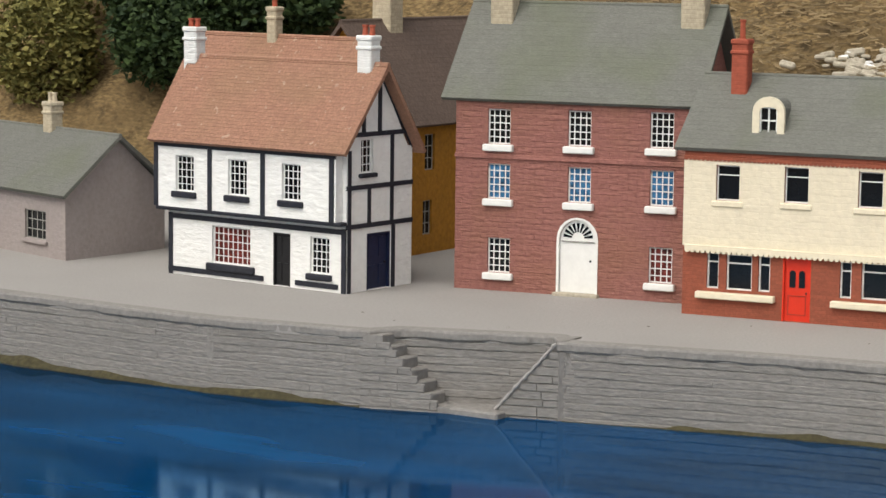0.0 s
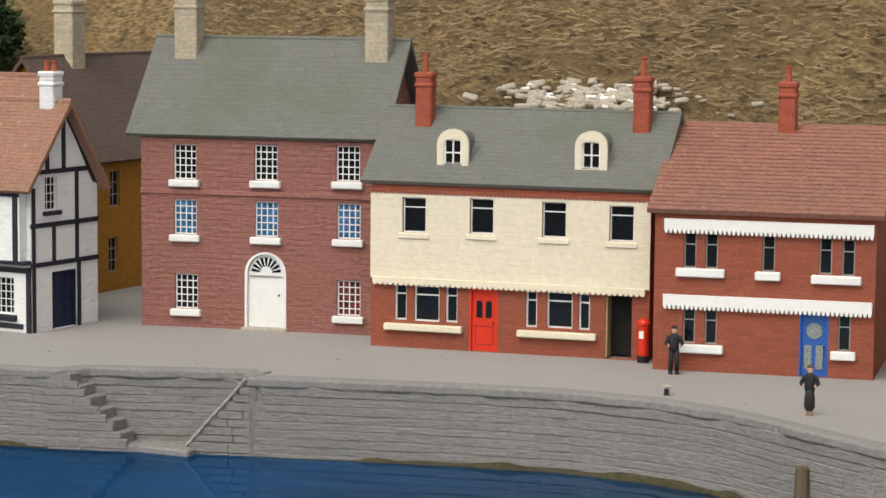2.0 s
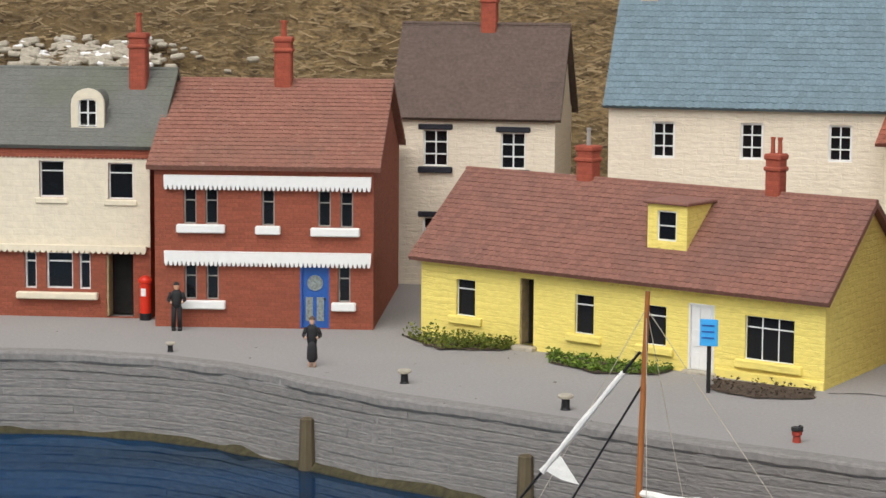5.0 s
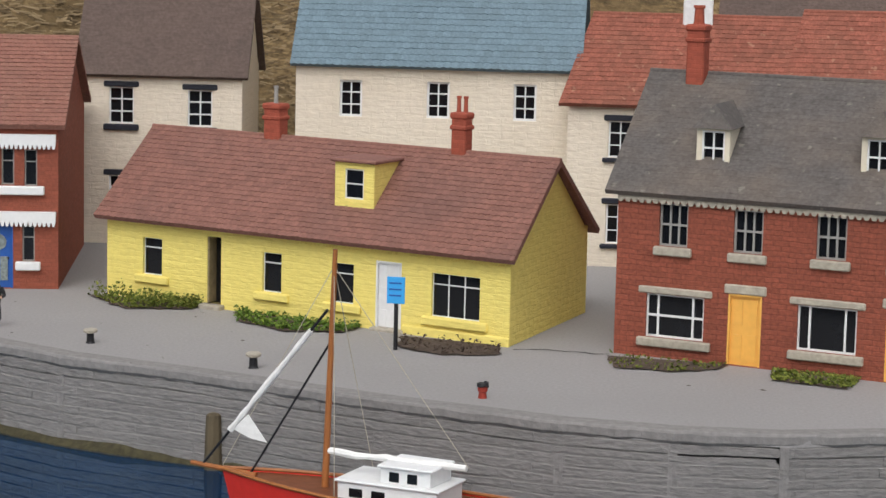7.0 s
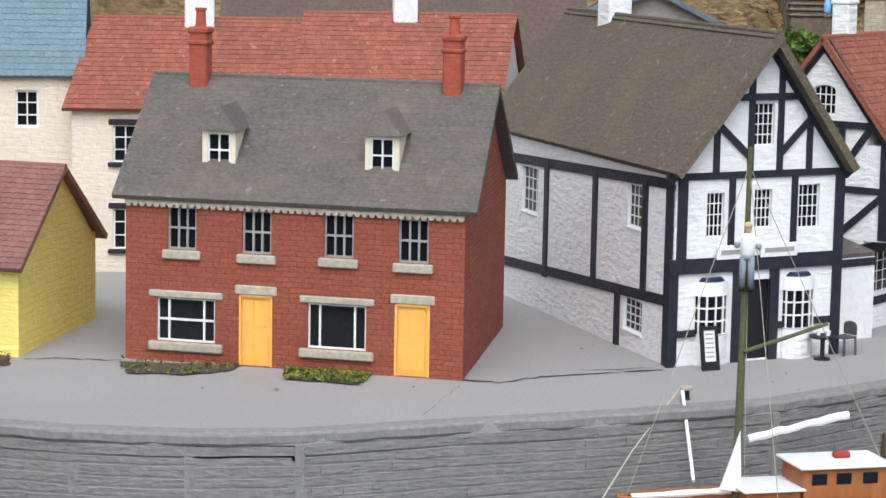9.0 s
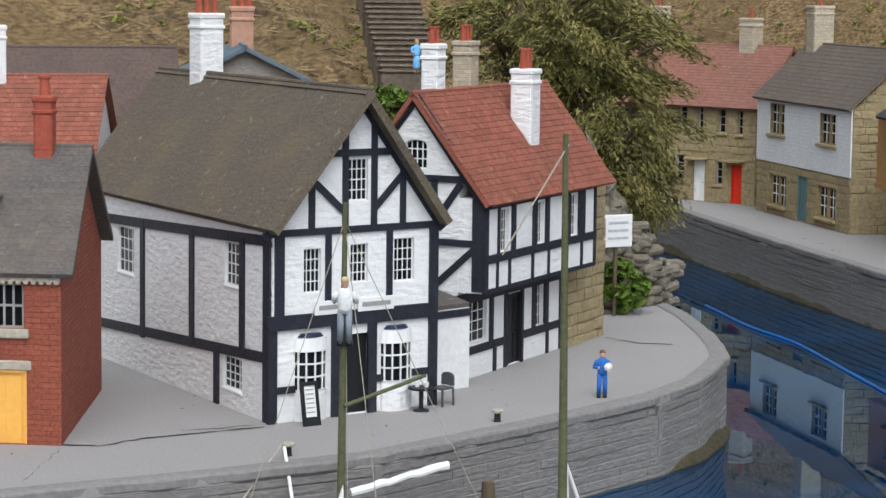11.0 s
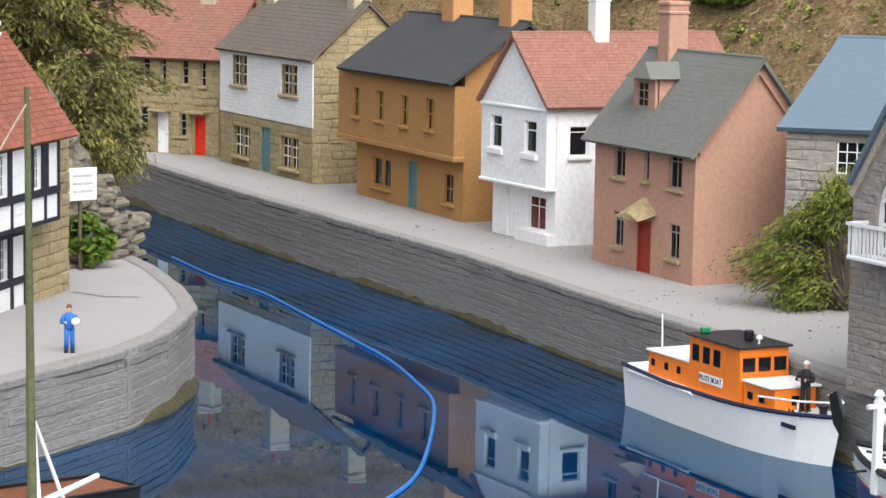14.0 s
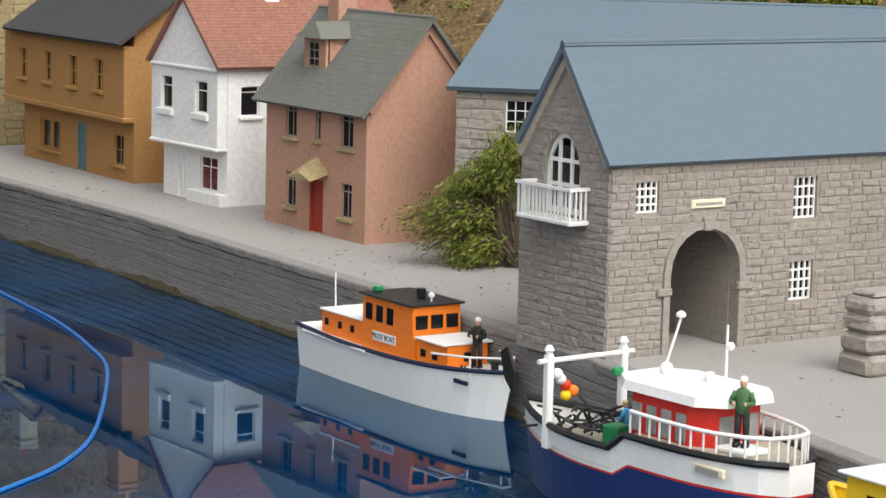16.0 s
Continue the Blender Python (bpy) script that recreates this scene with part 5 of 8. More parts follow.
h.beams([(1.232, 0.0, 1.232, 0.45)], "left", w=0.036, proud=0.007)
h.slab("door", 0.208, 0.002, 0.292, 0.2, 0.012, 0.02, BLACK)
for a in (0.115, 0.375):
    bm = bmesh.new()
    at = h.at("front")
    bend = lambda p: at((a + p[0], p[1] * 0.7 + 0.005, p[2]))
    turned(bm, [(0.048, 0.0), (0.049, 0.03), (0.048, 0.075), (0.052, 0.078)], bend, 16)
    bow = part("bow_window", bm, WHITE_LUMPY, h.root)
    bm = bmesh.new()
    turned(bm, [(0.052, 0.172), (0.051, 0.18), (0.048, 0.205)], bend, 16)
    part("bow_cornice", bm, WHITE_PAINT, bow)
    for i in range(7):
        t = math.pi + math.pi * i / 6
        bm = bmesh.new()
        box(bm, a + 0.047 * math.cos(t) - 0.002, 0.005 + 0.033 * math.sin(t) - 0.002, 0.078, a + 0.047 * math.cos(t) + 0.002, 0.005 + 0.033 * math.sin(t) + 0.002, 0.172, at)
        part("glazing_bar", bm, WHITE_PAINT, bow)
    for z in (0.108, 0.14):
        bm = bmesh.new()
        turned(bm, [(0.048, z), (0.048, z + 0.004)], bend, 16)
        part("glazing_bar", bm, WHITE_PAINT, bow)
    bm = bmesh.new()
    turned(bm, [(0.044, 0.076), (0.044, 0.178)], lambda p: at((a + p[0], p[1] * 0.7 + 0.005, p[2])), 16)
    part("pane", bm, PANE, bow)
    bm = bmesh.new()
    turned(bm, [(0.04, 0.206), (0.03, 0.215)], lambda p: at((a + p[0], p[1] * 0.7 + 0.005, p[2])), 16)
    part("lead_roof", bm, NAVY, bow)
h.chimney(0.275, 0.98, 0.70, 0.972, 0.075, 0.065, WHITE_LUMPY, 3)

# half-timbered house with its stone end
h = House("timbered_end_house", 1.79, 6.19, 48.8, 0.86, 0.34, 0.0, "white half-timbered house with orange tiled roof and stone end wall")
TU = [(0.098, 0.348, 0.060, 0.114), (0.344, 0.348, 0.056, 0.114), (0.583, 0.348, 0.064, 0.116)]
TL = [(0.038, 0.097, 0.15, 0.11), (0.52, 0.088, 0.061, 0.118)]
h.holes["front"] = TL + [(0.335, 0.002, 0.085, 0.20)]
h.holes["left"] = [(0.178, 0.572, 0.065, 0.078, 0.015)]
h.walls(WHITE_LUMPY, 0.60, 0.765, off=0.13, eave_b=0.49)
h.roof(TILE_ORANGE, 0.60, 0.765, off=0.13, over=0.10, side=0.025, tile=TILES, eave_b=0.49)
bm = panel([(-0.002, 0.245), (0.785, 0.245), (0.785, 0.498), (-0.002, 0.498)], [rect(*r) for r in TU], 0.074, h.at("front", 0.0755))
part("upper_wall", bm, WHITE_LUMPY, h.root)
for a, z, w, hh in TU:
    h.window(a, z, w, hh, cols=4, rows=4, bar=0.0024, edge=0.002, out=0.0755)
for a, z, w, hh in TL:
    h.window(a, z, w, hh, cols=4, rows=4, bar=0.0024, edge=0.002)
h.window(0.178, 0.572, 0.065, 0.078, face="left", cols=4, rows=3, arch=0.015, bar=0.003, edge=0.003)
h.door(0.335, 0.085, 0.20, BLACK)
h.slab("stone_end", 0.715, -0.02, 1.03, 0.50, -0.007, 0.06, SAND_STONE)
rubble(h, "front", 0.716, 1.03, -0.01, 0.50, 0.034, (0.035, 0.075), 0.006, SAND_BLOCK, seed=41, out=0.007)
h.beams([(-0.002, 0.482, 0.785, 0.487)], out=0.0755, w=0.028)
h.beams([(-0.002, 0.335, 0.785, 0.335), (0.330, 0.335, 0.330, 0.475)], out=0.0755, w=0.022, proud=0.006)
h.beams([(0.008, 0.245, 0.008, 0.475), (0.187, 0.335, 0.187, 0.475), (0.420, 0.335, 0.420, 0.475), (0.572, 0.345, 0.572, 0.475)], out=0.0755, w=0.024, proud=0.005)
h.beams([(0.674, 0.34, 0.674, 0.475)], out=0.0755, w=0.05, proud=0.005)
h.beams([(0.084, 0.25, 0.084, 0.33), (0.090, 0.345, 0.090, 0.475), (0.164, 0.25, 0.164, 0.33), (0.321, 0.25, 0.321, 0.33), (0.436, 0.25, 0.436, 0.33), (0.569, 0.25, 0.569, 0.33), (0.679, 0.25, 0.679, 0.33), (0.778, 0.25, 0.778, 0.475), (0.0, 0.249, 0.785, 0.249)], out=0.0755, w=0.012)
h.beams([(-0.02, 0.222, 0.715, 0.222)], w=0.03, proud=0.005)
h.beams([(0.0, 0.076, 0.335, 0.076), (0.42, 0.076, 0.715, 0.076), (0.008, 0.0, 0.008, 0.21), (0.215, 0.08, 0.215, 0.21), (0.315, 0.0, 0.315, 0.21), (0.605, 0.08, 0.605, 0.21), (0.510, 0.085, 0.510, 0.21)], w=0.022)
h.beams([(0.030, 0.09, 0.030, 0.21), (0.239, 0.0, 0.239, 0.08), (0.424, 0.0, 0.424, 0.21), (0.590, 0.09, 0.590, 0.21), (0.61, 0.0, 0.61, 0.075), (0.707, 0.0, 0.707, 0.21)], w=0.013, proud=0.006)
h.beams([(0.15, 0.548, 0.385, 0.548), (0.10, 0.379, 0.395, 0.378), (0.345, 0.535, 0.258, 0.41), (0.392, 0.367, 0.255, 0.245), (0.268, 0.245, 0.268, 0.548)], "left", out=0.0025, w=0.018)
h.beams([(0.209, 0.762, 0.43, 0.47), (0.209, 0.762, -0.02, 0.47), (0.398, 0.25, 0.398, 0.50)], "left", out=0.0025, w=0.03, proud=0.005)
h.chimney(0.50, 0.03, 0.55, 0.825, 0.066, 0.066, WHITE_LUMPY, 3, POT, 0.06)
h.chimney(0.145, 0.15, 0.70, 0.90, 0.055, 0.05, WHITE_LUMPY, 2, POT, 0.05)
h.chimney(0.675, 0.30, 0.50, 0.895, 0.06, 0.06, CHIM_CREAM, 3, POT, 0.05)
# blank link wall between the inn and the end house
h = House("link_wall", 1.63, 6.02, 30, 0.20, 0.25, 0.0, "short white rendered link between the two timbered houses", "link building")
h.walls(WHITE_PLASTER, 0.215, 0.24)
h.roof(SLATE_DARK, 0.215, 0.24, over=0.0, side=0.0)
h.beams([(0.0, 0.203, 0.2, 0.203)], w=0.02)
h = House("slate_outbuilding", 1.155, 7.0, -8, 0.42, 0.6, 0.0, "small outbuilding with blue-grey slate roof behind the inn", "outbuilding")
h.walls(GREY_STONE, 0.76, 0.865, gable="front")
h.roof(BLUE_ROOF, 0.76, 0.865, gable="front", over=0.02, side=0.03)
h.chimney(0.215, 0.30, 0.80, 0.985, 0.07, 0.06, PINK, 3, POT, 0.06)

# ---- the row across the water ----
h = House("far_terrace", 4.16, 11.68, -58.8, 0.93, 0.5, 0.0, "sand-coloured stone terrace with rose tiled roof across the water")
FU = [(0.46, 0.36, 0.045, 0.115), (0.575, 0.36, 0.03, 0.112), (0.70, 0.345, 0.04, 0.117), (0.815, 0.34, 0.03, 0.119), (0.445, 0.10, 0.05, 0.124), (0.69, 0.09, 0.038, 0.112)]
h.holes["front"] = FU + [(0.56, 0.002, 0.06, 0.20), (0.785, 0.002, 0.06, 0.19)]
h.walls(SAND_STONE, 0.50, 0.755)
h.roof(TILE_ROSE, 0.50, 0.755, over=0.04, side=0.03, tile=TILES)
for a, z, w, hh in FU:
    h.window(a, z, w, hh, cols=1, rows=3, sill=SAND_STONE, frame_mat=FRAME_GREY, bar=0.004)
h.door(0.56, 0.06, 0.20, WHITE_PAINT)
h.door(0.785, 0.06, 0.19, RED_DOOR)
rubble(h, "front", 0.35, 0.93, 0.0, 0.49, 0.036, (0.05, 0.11), 0.004, SAND_BLOCK, [(a - 0.013, z - 0.015, w + 0.026, hh + 0.02) for a, z, w, hh in FU] + [(0.54, 0.0, 0.10, 0.222), (0.765, 0.0, 0.10, 0.222)], seed=7)
for a in (0.55, 0.775):
    h.slab("porch_hood", a - 0.02, 0.205, a + 0.09, 0.218, -0.06, 0.002, SAND_STONE)
h.chimney(0.70, 0.25, 0.68, 0.90, 0.09, 0.08, CHIM_CREAM, 1)
h.chimney(0.12, 0.25, 0.68, 0.95, 0.09, 0.08, CHIM_CREAM, 1)

h = House("white_stone_house", 4.57, 10.70, -92.5, 1.14, 0.5, 0.0, "white-painted upper floor over sand stone house with slate roof")
OW = [(0.158, 0.377, 0.20, 0.142), (0.773, 0.372, 0.20, 0.135), (0.177, 0.046, 0.20, 0.14), (0.771, 0.044, 0.20, 0.139)]
h.holes["front"] = OW + [(0.528, 0.002, 0.115, 0.205)]
h.walls(SAND_STONE, 0.555, 0.785, off=0.25)
h.roof(SLATE_WARM, 0.555, 0.785, off=0.25, over=0.03, side=0.02, tile=(0.03, 0.025, 0.002, 0.0))
bm = panel([(0, 0.245), (1.14, 0.245), (1.14, 0.55), (0, 0.55)], [rect(*r) for r in OW[:2]], 0.006, h.at("front", 0.0065))
part("white_band", bm, WHITE_BRICK, h.root, "white-painted stone upper wall")
for i, (a, z, w, hh) in enumerate(OW):
    h.window(a, z, w, hh, cols=1, bars_v=[0.5], rows=3, bars_h=[], sill=SAND_STONE, lintel=SAND_STONE, frame_mat=SAND_STONE, bar=0.03, edge=0.006, sill_out=0.02)
    for q in (0.0, 0.5):
        for k in (0.36, 0.68):
            h.slab("glazing_bar", a + w * q + 0.012, z + hh * k, a + w * (q + 0.5) - 0.012, z + hh * k + 0.005, 0.010, 0.0135, WHITE_PAINT)
        h.slab("glazing_bar", a + w * (q + 0.25) - 0.0025, z + 0.006, a + w * (q + 0.25) + 0.0025, z + hh - 0.006, 0.011, 0.0138, WHITE_PAINT)
h.door(0.528, 0.115, 0.205, TEAL_DOOR)
rubble(h, "front", 0.0, 1.14, 0.0, 0.24, 0.034, (0.05, 0.11), 0.004, SAND_BLOCK, [(a - 0.013, z - 0.015, w + 0.026, hh + 0.034) for a, z, w, hh in OW[2:]] + [(0.527, 0.0, 0.117, 0.207)], seed=5)
rubble(h, "right", 0.0, 0.5, 0.0, 0.785, 0.036, (0.05, 0.10), 0.005, SAND_BLOCK, top=lambda a: 0.555 + 0.92 * (0.25 - abs(a - 0.25)), seed=6)
h.chimney(0.12, 0.25, 0.70, 0.97, 0.10, 0.10, CHIM_CREAM, 1)
h.chimney(1.05, 0.25, 0.70, 0.93, 0.085, 0.085, CHIM_CREAM, 1)

h = House("ochre_jettied_house", 4.53, 9.15, -94, 1.07, 0.5, 0.0, "ochre painted jettied house with black roof across the water")
PW = [(0.165, 0.053, 0.20, 0.125), (0.891, 0.058, 0.088, 0.115)]
PU = [(0.059, 0.336), (0.315, 0.337), (0.564, 0.336), (0.812, 0.339)]
h.holes["front"] = PW + [(0.548, 0.002, 0.084, 0.188)]
h.walls(OCHRE, 0.58, 0.755, eave_b=0.53)
h.roof(SLATE_BLACK, 0.58, 0.755, eave_b=0.53, over=0.085, side=0.04)
bm = panel([(-0.10, 0.25), (1.08, 0.25), (1.08, 0.52), (-0.10, 0.52)], [rect(a, z, 0.076, 0.12) for a, z in PU], 0.045, h.at("front", 0.047))
part("upper_wall", bm, OCHRE, h.root)
h.slab("jetty_beam", -0.10, 0.232, 1.09, 0.252, -0.055, 0.0, OCHRE)
for a, z in PU:
    h.window(a, z, 0.076, 0.12, cols=2, rows=2, frame_mat=OCHRE_TRIM, sill=OCHRE_TRIM, out=0.047, bar=0.006)
h.window(*PW[0], cols=2, rows=1, frame_mat=OCHRE_TRIM, sill=OCHRE_TRIM, bar=0.03, edge=0.01)
h.window(*PW[1], cols=2, rows=2, frame_mat=OCHRE_TRIM, sill=OCHRE_TRIM)
h.door(0.548, 0.084, 0.188, TEAL_DOOR)
h.chimney(0.42, 0.26, 0.68, 0.93, 0.115, 0.09, CHIM_OCHRE, 4, CHIM_OCHRE, 0.055, 0.012, bands=True)
h.chimney(0.96, 0.26, 0.66, 0.92, 0.115, 0.09, CHIM_OCHRE, 2, CHIM_OCHRE, 0.055, 0.012)

h = House("white_gabled_house", 4.42, 7.79, -90.8, 0.46, 0.75, 0.0, "white rendered gabled house with rose tiled roof across the water")
h.holes["front"] = [(0.268, 0.045, 0.126, 0.12), (0.105, 0.002, 0.07, 0.18)]
h.holes["right"] = [(0.055, 0.319, 0.075, 0.106)]
h.walls(WHITE_PLASTER, 0.515, 0.735, gable="front", off=0.22)
h.roof(TILE_ROSE, 0.515, 0.735, gable="front", off=0.22, over=0.035, side=0.06, tile=(0.018, 0.016, 0.002, 0.001))
bm = panel([(-0.02, 0.205), (0.46, 0.205), (0.46, 0.51), (0.22, 0.725), (-0.02, 0.51)], [rect(0.048, 0.323, 0.085, 0.118), rect(0.30, 0.324, 0.088, 0.114)], 0.04, h.at("front", 0.042))
part("upper_wall", bm, WHITE_PLASTER, h.root)
h.slab("moulding", -0.022, 0.475, 0.462, 0.487, -0.05, -0.04, WHITE_PAINT)
h.slab("jetty_beam", -0.025, 0.195, 0.465, 0.207, -0.05, 0.0, WHITE_PAINT)
for a, w, hh, z in ((0.048, 0.085, 0.118, 0.323), (0.30, 0.088, 0.114, 0.324)):
    h.window(a, z, w, hh, cols=1, bars_h=[0.7], sill=WHITE_PAINT, out=0.042, sill_h=0.025, bar=0.004)
h.window(0.268, 0.045, 0.126, 0.12, cols=2, bars_h=[0.7], pane=PANE_RED, sill=WHITE_PAINT)
h.window(0.055, 0.319, 0.075, 0.106, face="right", cols=1, bars_h=[0.8], sill=WHITE_PAINT)
h.slab("bay_plinth", 0.22, -0.003, 0.462, 0.042, -0.03, 0.003, WHITE_PLASTER)
h.door(0.105, 0.07, 0.18, WHITE_PAINT, panels=2)
h.chimney(0.23, 0.30, 0.68, 0.90, 0.06, 0.06, WHITE_PAINT, 1)

h = House("pink_house", 4.35, 6.97, -92.9, 0.65, 0.44, 0.0, "dusty pink rendered house with grey slate roof and dormer")
NW = [(0.130, 0.301, 0.076, 0.113), (0.329, 0.306, 0.033, 0.103), (0.488, 0.298, 0.081, 0.112), (0.137, 0.068, 0.068, 0.117), (0.496, 0.070, 0.070, 0.113)]
h.holes["front"] = NW + [(0.301, 0.002, 0.084, 0.172)]
h.walls(PINK, 0.447, 0.71, off=0.22)
h.roof(SLATE_GREEN, 0.447, 0.71, off=0.22, over=0.04, side=0.035, tile=SLATE)
for a, z, w, hh in NW:
    h.window(a, z, w, hh, cols=2 if w > 0.04 else 1, bars_h=[0.76], frame_mat=FRAME_GREY, sill=SAND_STONE, edge=0.005)
h.door(0.301, 0.084, 0.172, RED_DULL, panels=0)
bm = bmesh.new()
o = h.at("front")
v = [bm.verts.new(o(p)) for p in ((0.26, -0.07, 0.18), (0.42, -0.07, 0.18), (0.42, 0.0, 0.20), (0.26, 0.0, 0.20), (0.34, -0.07, 0.205), (0.34, 0.0, 0.255))]
for f in ((0, 1, 4), (1, 2, 5, 4), (0, 4, 5, 3), (2, 3, 5), (0, 3, 2, 1)):
    bm.faces.new([v[i] for i in f])
part("porch_hood", bm, SAND_STONE, h.root)
y0 = 0.06
dorm = part("dormer", panel([(0.145, 0.52), (0.285, 0.52), (0.285, 0.635), (0.145, 0.635)], [rect(0.17, 0.534, 0.07, 0.085)], 0.01, lambda p: o((p[0], p[1] + y0, p[2]))), PINK, h.root)
h.window(0.17, 0.534, 0.07, 0.085, cols=2, rows=3, at=lambda p: o((p[0], p[1] + y0, p[2])), root=dorm, frame_mat=FRAME_GREY, deep=0.004)
bm = panel([(0.0, 0.52), (0.13, 0.635), (0.0, 0.635)], [], 0.14, lambda p: o((0.145 + p[1], p[0] + y0 + 0.016, p[2])))
part("dormer_cheek", bm, PINK, dorm)
bm = bmesh.new()
v = [bm.verts.new(o(p)) for p in ((0.125, y0 - 0.03, 0.632), (0.305, y0 - 0.03, 0.632), (0.215, y0 + 0.0, 0.685), (0.125, y0 + 0.15, 0.632), (0.305, y0 + 0.15, 0.632), (0.215, y0 + 0.17, 0.685))]
for f in ((0, 1, 2), (1, 4, 5, 2), (0, 2, 5, 3), (3, 5, 4), (0, 3, 4, 1)):
    bm.faces.new([v[i] for i in f])
part("dormer_roof", bm, SLATE_GREEN, dorm)
h.beams([(0.0, 0.425, 0.22, 0.69), (0.44, 0.425, 0.22, 0.69)], "right", w=0.03, proud=0.012, material=PINK)
h.chimney(0.12, 0.22, 0.62, 0.88, 0.075, 0.075, PINK, 1)

# stone gatehouse with arch
h = House("stone_gatehouse", 3.72, 4.41, -1.6, 1.9, 0.36, 0.0, "grey stone gatehouse with blue roof, carriage arch and balcony", th=0.03)
AW = [(0.079, 0.352, 0.072, 0.078), (0.590, 0.313, 0.08, 0.107), (0.587, 0.104, 0.08, 0.102), (1.0, 0.31, 0.08, 0.107), (1.0, 0.10, 0.08, 0.102)]
h.holes["front"] = AW + [(0.189, -0.019, 0.225, 0.325, 0.11)]
h.holes["left"] = [(0.095, 0.335, 0.145, 0.20, 0.11)]
h.walls(GREY_STONE, 0.492, 0.74, off=0.18)
h.roof(BLUE_ROOF, 0.492, 0.742, off=0.18, over=0.022, over_b=0.004, side=0.022, th=0.014)
for a, z, w, hh in AW:
    h.window(a, z, w, hh, cols=4, rows=4, bar=0.005)
bm = bmesh.new()
at = h.at("front")
arc = rect(0.189, -0.02, 0.225, 0.328, 0.11)
panel(rect(0.170, -0.02, 0.263, 0.347, 0.128), [rect(0.190, -0.0195, 0.223, 0.326, 0.11)], 0.012, lambda p: at((p[0], p[1] - 0.008, p[2])), bm)
part("arch_ring", bm, GREY_STONE, h.root)
h.slab("keystone", 0.288, 0.30, 0.315, 0.335, -0.016, 0.004, GREY_STONE)
for a in (0.150, 0.408):
    h.slab("impost", a, 0.145, a + 0.045, 0.165, -0.012, 0.004, GREY_STONE)
h.slab("passage_back", 0.17, -0.02, 0.43, 0.36, 0.29, 0.30, GREY_STONE)
h.slab("passage_side", 0.414, -0.02, 0.43, 0.36, 0.032, 0.29, GREY_STONE)
h.slab("passage_side", 0.172, -0.02, 0.188, 0.36, 0.032, 0.29, GREY_STONE)
h.slab("passage_top", 0.17, 0.362, 0.43, 0.375, 0.032, 0.29, GREY_STONE)
h.slab("passage_door", 0.215, 0.0, 0.33, 0.23, 0.278, 0.289, POST_WOOD)
h.slab("name_board", 0.250, 0.356, 0.359, 0.378, -0.006, 0.001, CREAM_PAINT, label="small cream name board with illegible writing")
h.slab("writing_bar", 0.262, 0.3635, 0.347, 0.3705, -0.0075, -0.005, FRAME_GREY)
win = h.window(0.095, 0.335, 0.145, 0.20, face="left", cols=3, rows=1, arch=0.11, edge=0.014, bar=0.009, bars_h=[0.35, 0.65])
h.beams([(0.0, 0.468, 0.18, 0.718), (0.36, 0.468, 0.18, 0.718)], "left", w=0.022, proud=0.01, material=STONE_TRIM)
at = h.at("left")
bm = bmesh.new()
soft_box(bm, 0.062, -0.062, 0.318, 0.282, 0.0, 0.330, at)
balc = part("balcony", bm, WHITE_PAINT, h.root, "white balustraded balcony")
for i in range(15):
    bm = bmesh.new()
    box(bm, 0.066 + i * 0.0148, -0.060, 0.3305, 0.0705 + i * 0.0148, -0.0555, 0.402, at)
    part("baluster", bm, WHITE_PAINT, balc)
for i in range(3):
    for a in (0.064, 0.276):
        bm = bmesh.new()
        box(bm, a, -0.043 + i * 0.015, 0.3305, a + 0.0045, -0.0385 + i * 0.015, 0.402, at)
        part("baluster", bm, WHITE_PAINT, balc)
bm = bmesh.new()
panel([(0.060, 0.0), (0.284, 0.0), (0.284, 0.063), (0.275, 0.063), (0.275, 0.009), (0.069, 0.009), (0.069, 0.063), (0.060, 0.063)], [], 0.008, lambda p: at((p[0], p[2] - 0.064, 0.4025 + p[1])), bm)
part("handrail", bm, WHITE_PAINT, balc)
GH = [(a - 0.003, z - 0.003, w + 0.006, hh + 0.006) for a, z, w, hh in AW] + [(0.170, -0.02, 0.263, 0.347, 0.128), (0.248, 0.354, 0.113, 0.026), (0.148, 0.143, 0.05, 0.024), (0.406, 0.143, 0.05, 0.024)]
rubble(h, "front", 0.0, 1.9, -0.004, 0.486, 0.0205, (0.02, 0.07), 0.0026, RUBBLE, GH, singles=300, seed=8)
rubble(h, "left", 0.0, 0.36, -0.004, 0.72, 0.0205, (0.02, 0.07), 0.0026, RUBBLE, [(0.093, 0.333, 0.149, 0.204, 0.11)], top=lambda a: 0.455 + 1.38 * (0.18 - abs(a - 0.18)), seed=9)

h = House("stone_warehouse", 4.43, 6.0, -45, 1.5, 0.8, 0.29, "grey stone warehouse with blue roof behind the gatehouse")
h.holes["front"] = [(0.15, 0.39, 0.09, 0.10), (0.15, 0.08, 0.09, 0.12)]
h.walls(GREY_STONE, 0.53, 0.775, off=0.4)
rubble(h, "front", 0.0, 0.8, -0.004, 0.52, 0.03, (0.04, 0.10), 0.0045, RUBBLE, [(0.147, 0.387, 0.096, 0.106), (0.147, 0.077, 0.096, 0.126)], seed=10)
h.roof(BLUE_ROOF, 0.53, 0.775, off=0.4, over=0.03, side=0.02, th=0.016)
h.window(0.15, 0.39, 0.09, 0.10, cols=3, rows=3)
h.window(0.15, 0.08, 0.09, 0.12, cols=3, rows=3)

